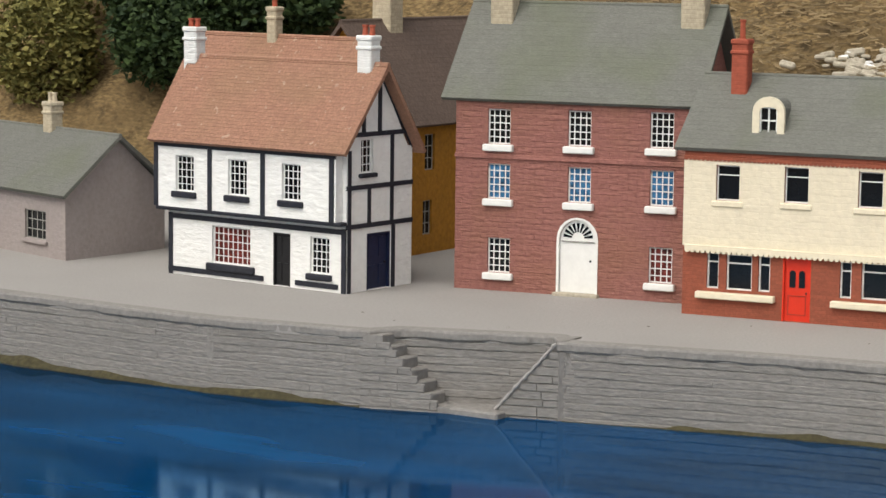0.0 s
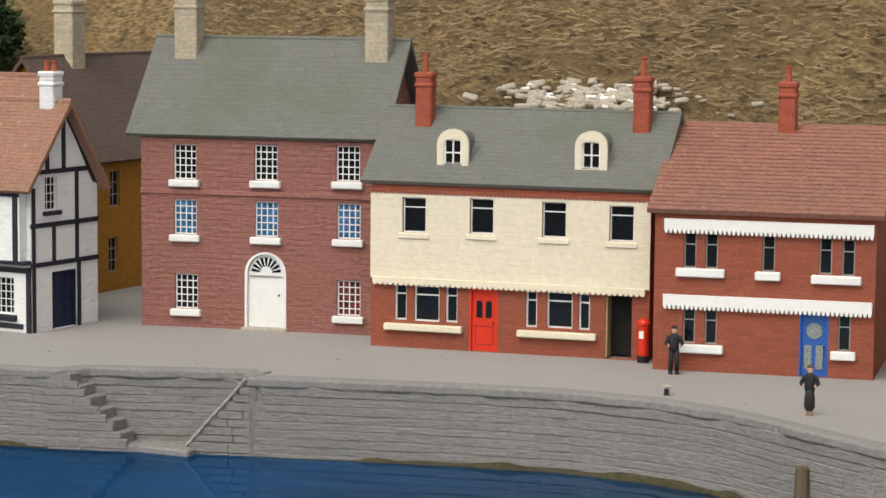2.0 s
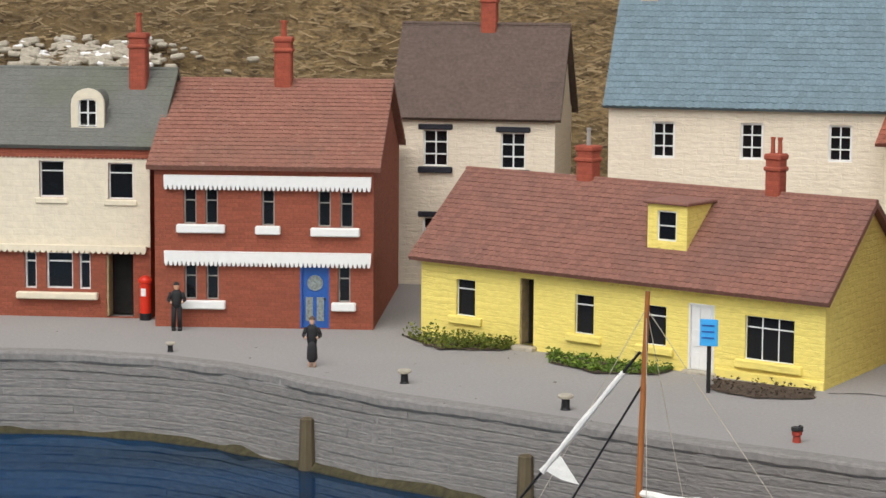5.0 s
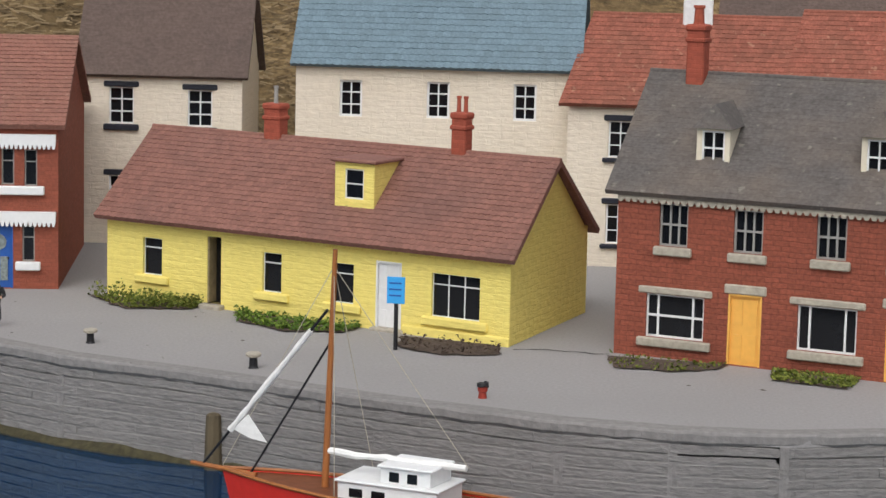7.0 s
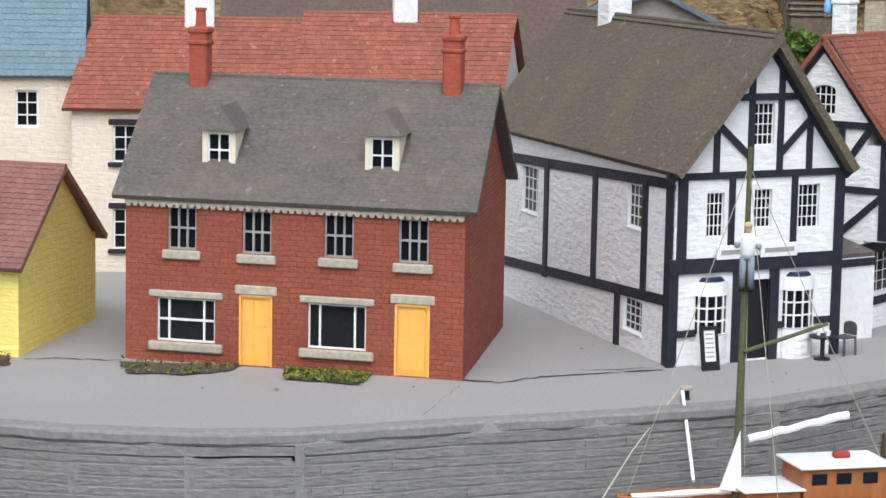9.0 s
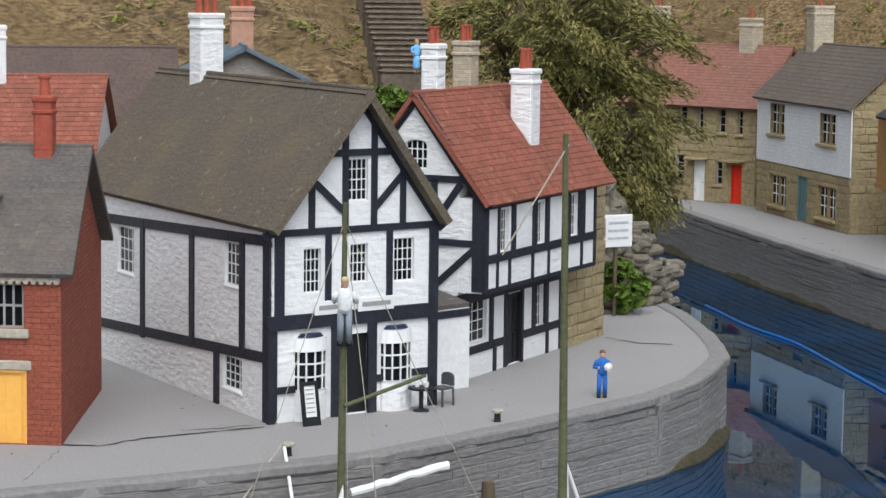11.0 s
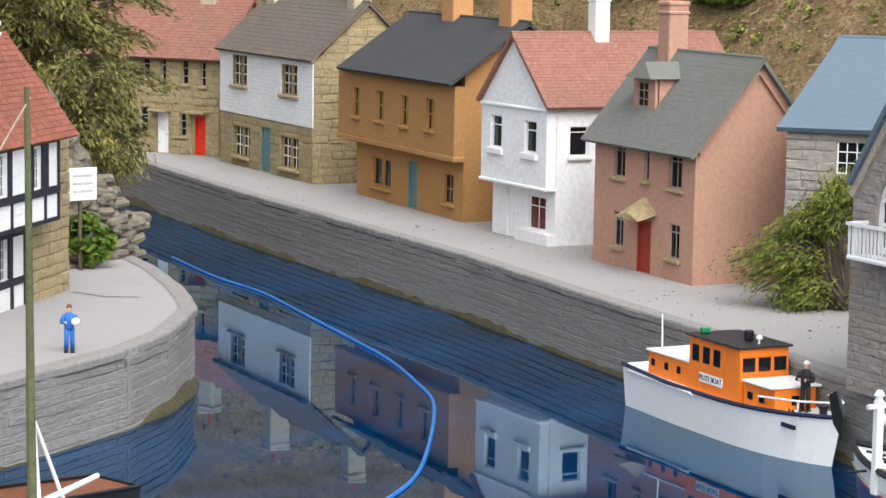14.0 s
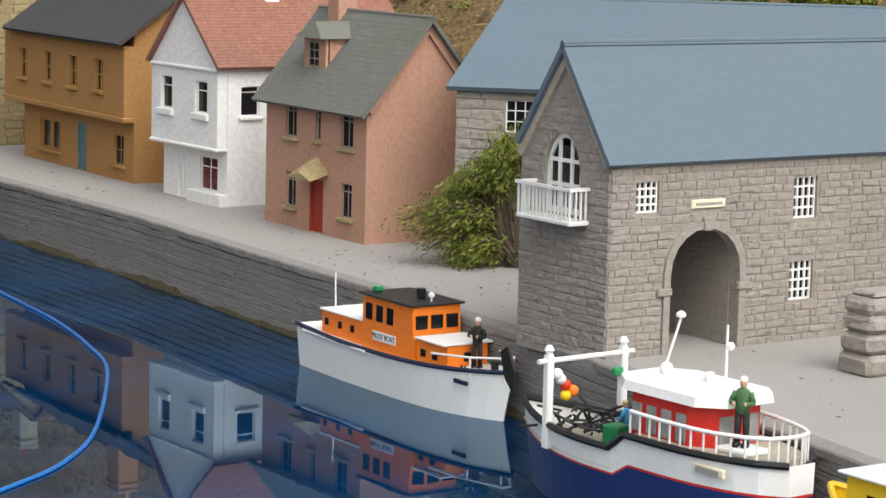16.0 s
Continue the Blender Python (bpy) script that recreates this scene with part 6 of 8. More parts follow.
# ---- things on the quay ----
ORANGE = mat("orange_gloss", (0.80, 0.20, 0.02), 0.4, 0.05, 60, 6, 0.05, 0.1)
HULL_WHITE = mat("hull_white", (0.78, 0.78, 0.77), 0.35, 0.03, 60, 6, 0.05, 0.12, (0.6, 0.6, 0.56))
HULL_BLUE = mat("hull_blue", (0.015, 0.035, 0.14), 0.3, 0.1, 60, 6, 0.05, 0.15)
HULL_RED = mat("hull_red", (0.55, 0.03, 0.02), 0.35, 0.08, 60, 6, 0.05, 0.1)
HULL_BROWN = mat("hull_brown", (0.17, 0.055, 0.02), 0.5, 0.2, 60, 6, 0.1, 0.2)
HULL_YELLOW = mat("hull_yellow", (0.80, 0.52, 0.02), 0.4, 0.06, 60, 6, 0.05, 0.1)
SKY_BLUE = mat("sky_blue_paint", (0.05, 0.36, 0.75), 0.5, 0.06, 60, 6, 0.05, 0.1)
HOSE = mat("blue_hose", (0.01, 0.13, 0.42), 0.35, 0.1, 60, 6, 0.05, 0.1)
SKIN = mat("painted_flesh", (0.55, 0.33, 0.22), 0.6, 0.1, 60, 6, 0.05, 0.1)
CLOTH = {k: mat("figure_" + k, c, 0.7, 0.15, 90, 8, 0.15, 0.15) for k, c in dict(black=(0.02, 0.02, 0.022), blue=(0.03, 0.14, 0.45), white=(0.72, 0.72, 0.7), green=(0.06, 0.14, 0.06),
         cyan=(0.06, 0.33, 0.6), blond=(0.52, 0.42, 0.22), grey=(0.22, 0.25, 0.28), brown=(0.12, 0.07, 0.04), sky=(0.18, 0.45, 0.75)).items()}
DARK_PLASTIC = mat("dark_grey_plastic", (0.075, 0.075, 0.08), 0.6, 0.1, 60, 6, 0.1, 0.2)
GREEN_PAINT = mat("green_gloss", (0.02, 0.22, 0.08), 0.4, 0.1, 60, 6, 0.05, 0.1)


def bollard(x, y, s=1.0, top=STONE_TRIM):
    b = thing("bollard", pose(x, y, 0), "small black mooring bollard on the quay edge", "bollard", "mooring bollards")
    bm = bmesh.new()
    turned(bm, [(0.016 * s, -0.002), (0.012 * s, 0.006 * s), (0.011 * s, 0.03 * s)], n=12)
    part("post", bm, BLACK, b)
    bm = bmesh.new()
    turned(bm, [(0.011 * s, 0.0302 * s), (0.021 * s, 0.034 * s), (0.022 * s, 0.040 * s), (0.018 * s, 0.044 * s)], n=14)
    part("cap", bm, top, b)
    return b


for x, y, s in ((-2.09, 5.96, 0.6), (-1.39, 5.68, 0.8), (-0.95, 5.45, 0.85), (1.14, 5.31, 0.7), (1.73, 5.62, 0.7)):
    bollard(x, y, s)
b = thing("mooring_post", pose(-0.40, 5.22, 0), "small rusty red mooring post with coiled rope", "mooring post")
bm = bmesh.new()
turned(bm, [(0.010, -0.002), (0.008, 0.014), (0.011, 0.016), (0.011, 0.024)], n=12)
part("post", bm, RED_DULL, b)
bm = bmesh.new()
chain(bm, [(0.011 * math.cos(t), 0.011 * math.sin(t), 0.026 + 0.0006 * t) for t in [0.6 * i for i in range(24)]], 0.003)
part("rope_coil", bm, BLACK, b)


def figure(name, x, y, z, turn, height, coat, legs, hair, label, skirt=False, lean=0.0, arms=0.5, seat=False):
    """A painted figurine, one plain mesh."""
    bm = bmesh.new()
    s = height / 0.12
    mats, marks = [coat, legs, SKIN, hair, BLACK], []
    def seg(fn, k):
        n = len(bm.faces)
        fn()
        bm.faces.ensure_lookup_table()
        for f in bm.faces[n:]:
            f.material_index = k
            f.smooth = True
    if skirt:
        seg(lambda: turned(bm, [(0.008, 0.012), (0.013, 0.02), (0.012, 0.045), (0.009, 0.062)], n=10), 1)
        for dx in (-0.005, 0.005):
            seg(lambda: rod(bm, (dx, 0, 0), (dx, 0, 0.02), 0.0035), 2)
    else:
        for dx in (-0.0065, 0.0065):
            seg(lambda: rod(bm, (dx * 1.2, 0, 0.006), (dx, 0, 0.06), 0.0055, 0.0065), 1)
            seg(lambda: box(bm, dx * 1.2 - 0.005, -0.013, 0, dx * 1.2 + 0.005, 0.006, 0.008), 4)
    seg(lambda: turned(bm, [(0.011, 0.056), (0.0125, 0.068), (0.014, 0.09), (0.011, 0.097), (0.004, 0.101)], lambda p: Vector((p[0], p[1] * 0.7, p[2])), 12), 0)
    for dx in (-1, 1):
        elbow = (dx * 0.020, -0.004, 0.076)
        hand_at = (dx * (0.020 - 0.012 * arms), -0.010 - 0.012 * arms, 0.066 + 0.012 * arms)
        seg(lambda: rod(bm, (dx * 0.013, 0, 0.093), elbow, 0.005, 0.0045), 0)
        seg(lambda: rod(bm, elbow, hand_at, 0.0045, 0.0035), 0)
        seg(lambda: turned(bm, [(0.001, -0.004), (0.0038, 0), (0.001, 0.004)], lambda p: Vector(p) + Vector(hand_at), 8), 2)
    seg(lambda: turned(bm, [(0.003, 0.099), (0.0055, 0.103), (0.0068, 0.109), (0.006, 0.114), (0.003, 0.1165)], lambda p: Vector((p[0], p[1], p[2])), 12), 2)
    seg(lambda: turned(bm, [(0.0070, 0.111), (0.0074, 0.113), (0.0066, 0.117), (0.003, 0.120)], lambda p: Vector((p[0], p[1] + 0.001, p[2])), 12), 3)
    me = bpy.data.meshes.new(name)
    bm.to_mesh(me)
    bm.free()
    for m in mats:
        me.materials.append(m)
    ob = new(name, me)
    ob.matrix_world = pose(x, y, z, rx=lean, rz=turn) @ Matrix.Scale(s, 4)
    return tagged(ob, label, "figurine")


figure("figurine", -2.19, 6.30, 0, 20, 0.135, CLOTH["black"], CLOTH["black"], CLOTH["black"], "dark-suited painted figurine standing before the brick house")
figure("figurine", -1.67, 5.84, 0, 10, 0.13, CLOTH["black"], CLOTH["black"], CLOTH["brown"], "figurine in black dress standing on the quay", skirt=True)
figure("figurine", 2.10, 5.90, 0, -20, 0.125, CLOTH["blue"], CLOTH["blue"], CLOTH["brown"], "figurine in blue overalls holding a white ball", arms=0.9)
bm = bmesh.new()
bmesh.ops.create_uvsphere(bm, u_segments=14, v_segments=9, radius=0.011)
tagged(part("ball", bm, WHITE_PAINT, None), "small white ball held by the blue figurine", "ball").location = (2.107, 5.873, 0.083)

# pillar box
b = thing("pillar_box", pose(-2.335, 6.45, 0), "red and black pillar post box beside the open doorway", "post box")
bm = bmesh.new()
turned(bm, [(0.017, -0.002), (0.017, 0.02)], n=16)
part("base", bm, BLACK, b)
bm = bmesh.new()
turned(bm, [(0.016, 0.0202), (0.016, 0.105), (0.02, 0.108), (0.02, 0.115), (0.014, 0.123), (0.004, 0.127)], n=16)
part("body", bm, RED_DOOR, b)
bm = bmesh.new()
box(bm, -0.007, -0.0175, 0.07, 0.007, -0.015, 0.092)
part("notice_plate", bm, WHITE_PAINT, b)

# blue notice on a post
b = thing("notice_post", pose(-0.655, 5.75, 0, rz=-4), "black post with a small bright blue notice board", "notice")
bm = bmesh.new()
soft_box(bm, -0.005, -0.004, -0.002, 0.005, 0.004, 0.125)
part("post", bm, BLACK, b)
bm = bmesh.new()
soft_box(bm, -0.022, -0.009, 0.115, 0.022, -0.0045, 0.18, r=0.001)
brd = part("board", bm, SKY_BLUE, b, "sky-blue board with illegible writing")
for z in (0.165, 0.150, 0.135):
    bm = bmesh.new()
    box(bm, -0.016, -0.0105, z - 0.002, 0.014, -0.009, z + 0.002)
    part("writing_bar", bm, BLUE_DOOR, brd)

# a-board, table, chair by the inn
b = thing("menu_board", pose(1.275, 5.655, 0, rx=-10, rz=20), "black framed menu board leaning on its feet", "menu board")
bm = bmesh.new()
panel(rect(-0.024, 0, 0.048, 0.108), [rect(-0.016, 0.022, 0.032, 0.076)], 0.008, same, bm)
part("frame", bm, BLACK, b)
bm = bmesh.new()
box(bm, -0.016, 0.003, 0.022, 0.016, 0.006, 0.098)
sheet = part("sheet", bm, WHITE_PAINT, b)
for i in range(6):
    bm = bmesh.new()
    box(bm, -0.011, 0.0015, 0.032 + i * 0.011, 0.011, 0.0029, 0.035 + i * 0.011)
    part("writing_bar", bm, FRAME_GREY, sheet)
b = thing("pub_table", pose(1.585, 5.80, 0), "small black pedestal table with white cups", "table")
bm = bmesh.new()
turned(bm, [(0.022, -0.001), (0.02, 0.004), (0.006, 0.008), (0.006, 0.055)], n=12)
part("pedestal", bm, BLACK, b)
bm = bmesh.new()
turned(bm, [(0.032, 0.0552), (0.034, 0.058), (0.034, 0.061)], n=18)
part("tabletop", bm, BLACK, b)
for dx in (-0.01, 0.012):
    cup = thing("cup", pose(1.585 + dx, 5.80 - dx * 0.4, 0.0612), "tiny white cup on the black table", "cup", "cups on the table")
    bm = bmesh.new()
    turned(bm, [(0.005, 0), (0.007, 0.012), (0.006, 0.012), (0.004, 0.003)], n=10)
    part("bowl", bm, WHITE_PAINT, cup)
b = thing("patio_chair", pose(1.66, 5.87, 0, rz=-60), "dark grey plastic patio chair", "chair")
bm = bmesh.new()
soft_box(bm, -0.022, -0.022, 0.042, 0.022, 0.022, 0.048)
part("seat", bm, DARK_PLASTIC, b)
bm = bmesh.new()
panel(rect(-0.021, 0.05, 0.042, 0.034, 0.012), [], 0.005, lambda p: Vector((p[0], 0.017 + p[1], p[2])), bm)
part("backrest", bm, DARK_PLASTIC, b)
for dx, dy in ((-0.02, -0.02), (0.02, -0.02), (-0.02, 0.02), (0.02, 0.02)):
    bm = bmesh.new()
    rod(bm, (dx, dy, -0.001), (dx * 0.95, dy * 0.95, 0.0418), 0.003)
    part("leg", bm, DARK_PLASTIC, b)
# inn sign boards
b = thing("inn_sign", pose(1.18, 5.70, 0, rz=22), "white inn sign boards with lettering too worn to read", "sign")
for a0, a1 in ((0.12, 0.20), (0.25, 0.36)):
    bm = bmesh.new()
    soft_box(bm, a0, -0.013, 0.258, a1, -0.008, 0.292, r=0.001)
    brd = part("board", bm, WHITE_PAINT, b)
    bm = bmesh.new()
    box(bm, a0 + 0.012, -0.0145, 0.270, a1 - 0.012, -0.013, 0.281)
    part("writing_bar", bm, FRAME_GREY, brd)
b = thing("notice_sign", pose(2.655, 7.34, 0.225, rz=14), "white sign board with illegible writing by the rocks", "sign")
bm = bmesh.new()
soft_box(bm, -0.055, -0.005, 0.0, 0.055, 0.005, 0.105, r=0.002)
brd = part("board", bm, WHITE_PAINT, b)
bm = bmesh.new()
soft_box(bm, -0.006, 0.0055, -0.23, 0.006, 0.015, 0.09, r=0.002)
part("post", bm, POST_WOOD, b)
for z in (0.08, 0.055, 0.03):
    bm = bmesh.new()
    box(bm, -0.038, -0.0065, z - 0.004, 0.038, -0.005, z + 0.004)
    part("writing_bar", bm, mat("faded_ink", (0.45, 0.45, 0.47), 0.8), brd)

# stone pillar at the gatehouse quay
b = thing("stone_pillar", pose(4.20, 3.985, 0, rz=-3), "short rough grey stone pillar on the quay", "pillar")
rr = random.Random(63)
for w, z0, z1 in ((0.074, -0.005, 0.05), (0.069, 0.0505, 0.10), (0.067, 0.1005, 0.145), (0.066, 0.1455, 0.185), (0.05, 0.1855, 0.20)):
    bm = bmesh.new()
    soft_box(bm, -w, -w * 0.8, z0, w, w * 0.8, z1, lambda q: Vector((q[0] + rr.uniform(-0.004, 0.004), q[1] + rr.uniform(-0.004, 0.004), q[2])), r=0.012)
    part("stone", bm, RUBBLE, b)

# timber fender posts in the water
for x, y, top in ((-1.62, 5.62, -0.085), (-1.02, 5.335, -0.085), (1.66, 5.455, -0.11)):
    b = thing("fender_post", pose(x, y, 0), "weathered wet timber post against the quay wall", "post", "fender posts")
    bm = bmesh.new()
    n = 9
    turned(bm, [(0.021, -0.4), (0.020, -0.2), (0.018, top - 0.02), (0.016, top - 0.004), (0.010, top)], lambda p: Vector((p[0] * (1 + 0.1 * math.sin(p[2] * 60)), p[1], p[2])), n)
    part("timber", bm, POST_WOOD, b)

# cracks in the concrete
def crack(pts, w, seed):
    r = random.Random(seed)
    vs, fs = [], []
    fine = []
    for (x0, y0), (x1, y1) in zip(pts, pts[1:]):
        n = max(2, int(math.hypot(x1 - x0, y1 - y0) / 0.02))
        fine += [(x0 + (x1 - x0) * i / n + r.uniform(-0.005, 0.005), y0 + (y1 - y0) * i / n + r.uniform(-0.006, 0.006)) for i in range(n)]
    for i, (x, y) in enumerate(fine):
        k = w * r.uniform(0.3, 1.2)
        vs += [(x - 0.001, y - k, 0.0012), (x + 0.001, y + k, 0.0012)]
    fs = [(2 * i, 2 * i + 2, 2 * i + 3, 2 * i + 1) for i in range(len(fine) - 1)]
    me = bpy.data.meshes.new("crack")
    me.from_pydata(vs, [], fs)
    me.materials.append(SHADE_CRACK_BLACK)
    o = new("crack", me)
    o.parent = pavement


crack([(0.66, 5.54), (0.74, 5.51), (0.85, 5.58), (0.99, 5.62), (1.18, 5.67)], 0.007, 1)
crack([(0.95, 5.66), (1.05, 5.67), (1.16, 5.70)], 0.004, 2)
crack([(0.65, 5.49), (0.58, 5.31), (0.52, 5.12)], 0.004, 3)
crack([(-0.37, 5.82), (-0.28, 5.83), (-0.18, 5.80), (-0.12, 5.80)], 0.004, 4)
crack([(2.46, 6.90), (2.52, 6.77), (2.63, 6.72)], 0.005, 5)


# ---- boats ----
def hull(parent, L, B, sheer, colours, splits=(0.0, 0.55, 0.8, 1.0), full=2.2, stern=0.85, deck_drop=0.006, rail=0.005, rail_mat=None, deck_mat=None, tuck=0.0, x0=0.0):
    """A hull with its stern at x=0 and bow at x=L, water at z=0; sheer(s) gives the top edge; bands of colour between splits."""
    n = 18
    def hb(s):
        return B / 2 * (1 - max(0.0, (s - 0.5) / 0.5) ** full) * (stern + (1 - stern) * min(1.0, s / 0.3)) * (math.sqrt(1 - 0.9 * ((tuck - s) / tuck) ** 2) if s < tuck else 1.0) + 0.002
    def ring(f, out=0.0):
        pts = []
        for i in range(n + 1):
            s = i / n
            z = -0.06 + (sheer(s) + 0.06) * f
            w = hb(s) * (0.80 + 0.20 * f) + out
            pts.append((x0 + (L - x0) * s * (0.94 + 0.06 * f), w, z))
        return pts
    for k in range(len(splits) - 1):
        bm = bmesh.new()
        a, b = ring(splits[k]), ring(splits[k + 1])
        for side in (1, -1):
            for i in range(n):
                q = [a[i], a[i + 1], b[i + 1], b[i]]
                v = [bm.verts.new((p[0], p[1] * side, p[2])) for p in q]
                bm.faces.new(v if side < 0 else v[::-1])
        v = [bm.verts.new((p[0], p[1] * sd, p[2])) for p, sd in ((a[0], 1), (a[0], -1), (b[0], -1), (b[0], 1))]
        bm.faces.new(v)
        bmesh.ops.remove_doubles(bm, verts=bm.verts[:], dist=1e-5)
        bmesh.ops.recalc_face_normals(bm, faces=bm.faces[:])
        part("hull" if k == 0 else "strake", bm, colours[k], parent)
    bm = bmesh.new()
    top = ring(1.0)
    rows = [[bm.verts.new((p[0], p[1] * f, p[2] - deck_drop)) for f in (0.97, 0.5, 0, -0.5, -0.97)] for p in top]
    for r0, r1 in zip(rows, rows[1:]):
        for j in range(4):
            bm.faces.new((r0[j], r0[j + 1], r1[j + 1], r1[j]))
    bmesh.ops.recalc_face_normals(bm, faces=bm.faces[:])
    part("deck", bm, deck_mat or WHITE_PAINT, parent)
    bm = bmesh.new()
    chain(bm, [(p[0], p[1] + 0.001, p[2]) for p in top] + [(p[0], -p[1] - 0.001, p[2]) for p in top[::-1]], rail)
    part("gunwale", bm, rail_mat or NAVY, parent)
    return hb


def cabin(parent, name, x0, x1, w, z0, z1, material, roof_mat, over=0.006, rake=0.0, wins=(), taper=0.0, roof_th=0.006):
    """A deckhouse; wins: (side, along, z, w, h) with side 'near', 'off' or 'bow'."""
    bm = bmesh.new()
    v = []
    for z, k in ((z0, 0.0), (z1, rake)):
        for x, y in ((x0, -w / 2), (x1 - k, -w / 2 + taper), (x1 - k, w / 2 - taper), (x0, w / 2)):
            v.append(bm.verts.new((x, y, z)))
    for f in ((0, 1, 5, 4), (1, 2, 6, 5), (2, 3, 7, 6), (3, 0, 4, 7), (3, 2, 1, 0)):
        bm.faces.new([v[i] for i in f])
    c = part(name, bm, material, parent)
    bm = bmesh.new()
    soft_box(bm, x0 - over, -w / 2 - over, z1 + 0.0003, x1 - rake + over, w / 2 + over, z1 + roof_th, r=0.002)
    part("cabin_roof", bm, roof_mat, c)
    for side, a, z, ww, hh in wins:
        bm = bmesh.new()
        if side == "bow":
            soft_box(bm, x1 - rake - 0.001, a - ww / 2, z - hh / 2, x1 - rake * 0.5 + 0.0025, a + ww / 2, z + hh / 2, r=0.001)
        else:
            s = -1 if side == "near" else 1
            y0, y1 = sorted((s * (w / 2 - 0.002), s * (w / 2 + 0.0015)))
            soft_box(bm, a - ww / 2, y0, z - hh / 2, a + ww / 2, y1, z + hh / 2, r=0.001)
        part("cabin_window", bm, PANE, c)
    return c


def rope(name, pts, r, label, material=None, category="rope"):
    bm = bmesh.new()
    chain(bm, pts, r)
    return tagged(part(name, bm, material or ROPE, None), label, category)


def text(parent, body, size, m, material):
    cu = bpy.data.curves.new("lettering", "FONT")
    cu.body, cu.size, cu.extrude, cu.align_x, cu.align_y = body, size, 0.0004, "CENTER", "CENTER"
    tmp = bpy.data.objects.new("lettering_source", cu)
    scene.collection.objects.link(tmp)
    me = bpy.data.meshes.new_from_object(tmp.evaluated_get(bpy.context.evaluated_depsgraph_get()))
    bpy.data.objects.remove(tmp)
    me.materials.append(material)
    o = new("lettering", me)
    o.parent = parent
    o.matrix_local = m
    return o


# white and orange pilot boat; its near side faces -y in its own space
b = pilot = thing("pilot_boat", pose(3.735, 5.66, WATER_Z, rz=-92.5), "white-hulled pilot boat with orange cabin and dark wheelhouse roof", "boat")
hull(b, 0.93, 0.21, lambda s: 0.112 + 0.02 * (abs(s - 0.4) / 0.6) ** 2, (HULL_WHITE, HULL_WHITE, HULL_WHITE), (0.0, 0.5, 0.9, 1.0), full=3.0, rail=0.006)
cabin(b, "aft_cabin", 0.10, 0.318, 0.135, 0.104, 0.172, ORANGE, WHITE_PAINT, wins=[("near", x, 0.143, 0.02, 0.02) for x in (0.125, 0.195, 0.26)])
cabin(b, "wheelhouse", 0.325, 0.58, 0.15, 0.104, 0.25, ORANGE, BLACK, over=0.010, rake=0.01, wins=[("near", x, 0.208, 0.033, 0.045) for x in (0.357, 0.41, 0.462)] + [("bow", y, 0.208, 0.036, 0.036) for y in (-0.048, 0.0, 0.048)])
cabin(b, "fore_cabin", 0.592, 0.72, 0.145, 0.104, 0.17, ORANGE, WHITE_PAINT, taper=0.01, wins=[("near", x, 0.138, 0.022, 0.02) for x in (0.62, 0.675)] + [("bow", 0.0, 0.138, 0.022, 0.024)])
bm = bmesh.new()
soft_box(bm, 0.38, -0.0785, 0.135, 0.495, -0.0762, 0.160, r=0.001)
plate = part("name_plate", bm, WHITE_PAINT, b)
text(plate, "PILOT BOAT", 0.020, Matrix.Translation((0.4375, -0.0790, 0.1475)) @ Matrix.Rotation(radians(90), 4, "X"), BLACK)
bm = bmesh.new()
rod(bm, (0.05, -0.096, 0.108), (0.40, -0.110, 0.106), 0.006)
part("fender_rail", bm, WHITE_PAINT, b)
bm = bmesh.new()
rod(bm, (0.095, -0.02, 0.11), (0.088, -0.02, 0.27), 0.003, 0.002)
part("aerial", bm, WHITE_PAINT, b)
bm = bmesh.new()
soft_box(bm, 0.47, 0.0, 0.2565, 0.492, 0.02, 0.283)
part("funnel", bm, BLACK, b)
bm = bmesh.new()
turned(bm, [(0.003, 0.256), (0.003, 0.268), (0.009, 0.270), (0.008, 0.278), (0.003, 0.281)], lambda p: Vector((0.545 + p[0], 0.0 + p[1], p[2])), 10)
part("lamp", bm, WHITE_PAINT, b)
bm = bmesh.new()
soft_box(bm, 0.33, -0.05, 0.2565, 0.352, -0.026, 0.272)
part("side_lamp", bm, GREEN_PAINT, b)
bm = bmesh.new()
chain(bm, [(0.69, -0.092, 0.15), (0.82, -0.06, 0.158), (0.91, -0.014, 0.166), (0.91, 0.014, 0.166), (0.82, 0.06, 0.158), (0.69, 0.092, 0.15)], 0.003)
part("handrail", bm, WHITE_PAINT, b)
for x, y in ((0.82, -0.06), (0.905, -0.014), (0.905, 0.014), (0.82, 0.06)):
    bm = bmesh.new()
    rod(bm, (x, y, 0.108), (x, y, 0.16), 0.0025)
    part("stanchion", bm, WHITE_PAINT, b)
bm = bmesh.new()
turned(bm, [(0.010, 0.11), (0.010, 0.138), (0.013, 0.14), (0.013, 0.147)], lambda p: Vector((0.845 + p[0], p[1], p[2])), 12)
part("mooring_bitt", bm, BLACK, b)
for x in (0.775, 0.79):
    bm = bmesh.new()
    rod(bm, (x, -0.055, 0.11), (x, -0.055, 0.13), 0.003)
    part("cleat", bm, BLACK, b)
bm = bmesh.new()
soft_box(bm, 0.775, -0.080, 0.088, 0.835, -0.0735, 0.099, r=0.001)
part("name_bar", bm, NAVY, b, "dark lettering bar on the bow")
figure("figurine", 3.708, 4.905, -0.103, -60, 0.135, CLOTH["black"], CLOTH["black"], CLOTH["white"], "dark-clothed figurine in a white cap on the pilot boat", arms=1.0)

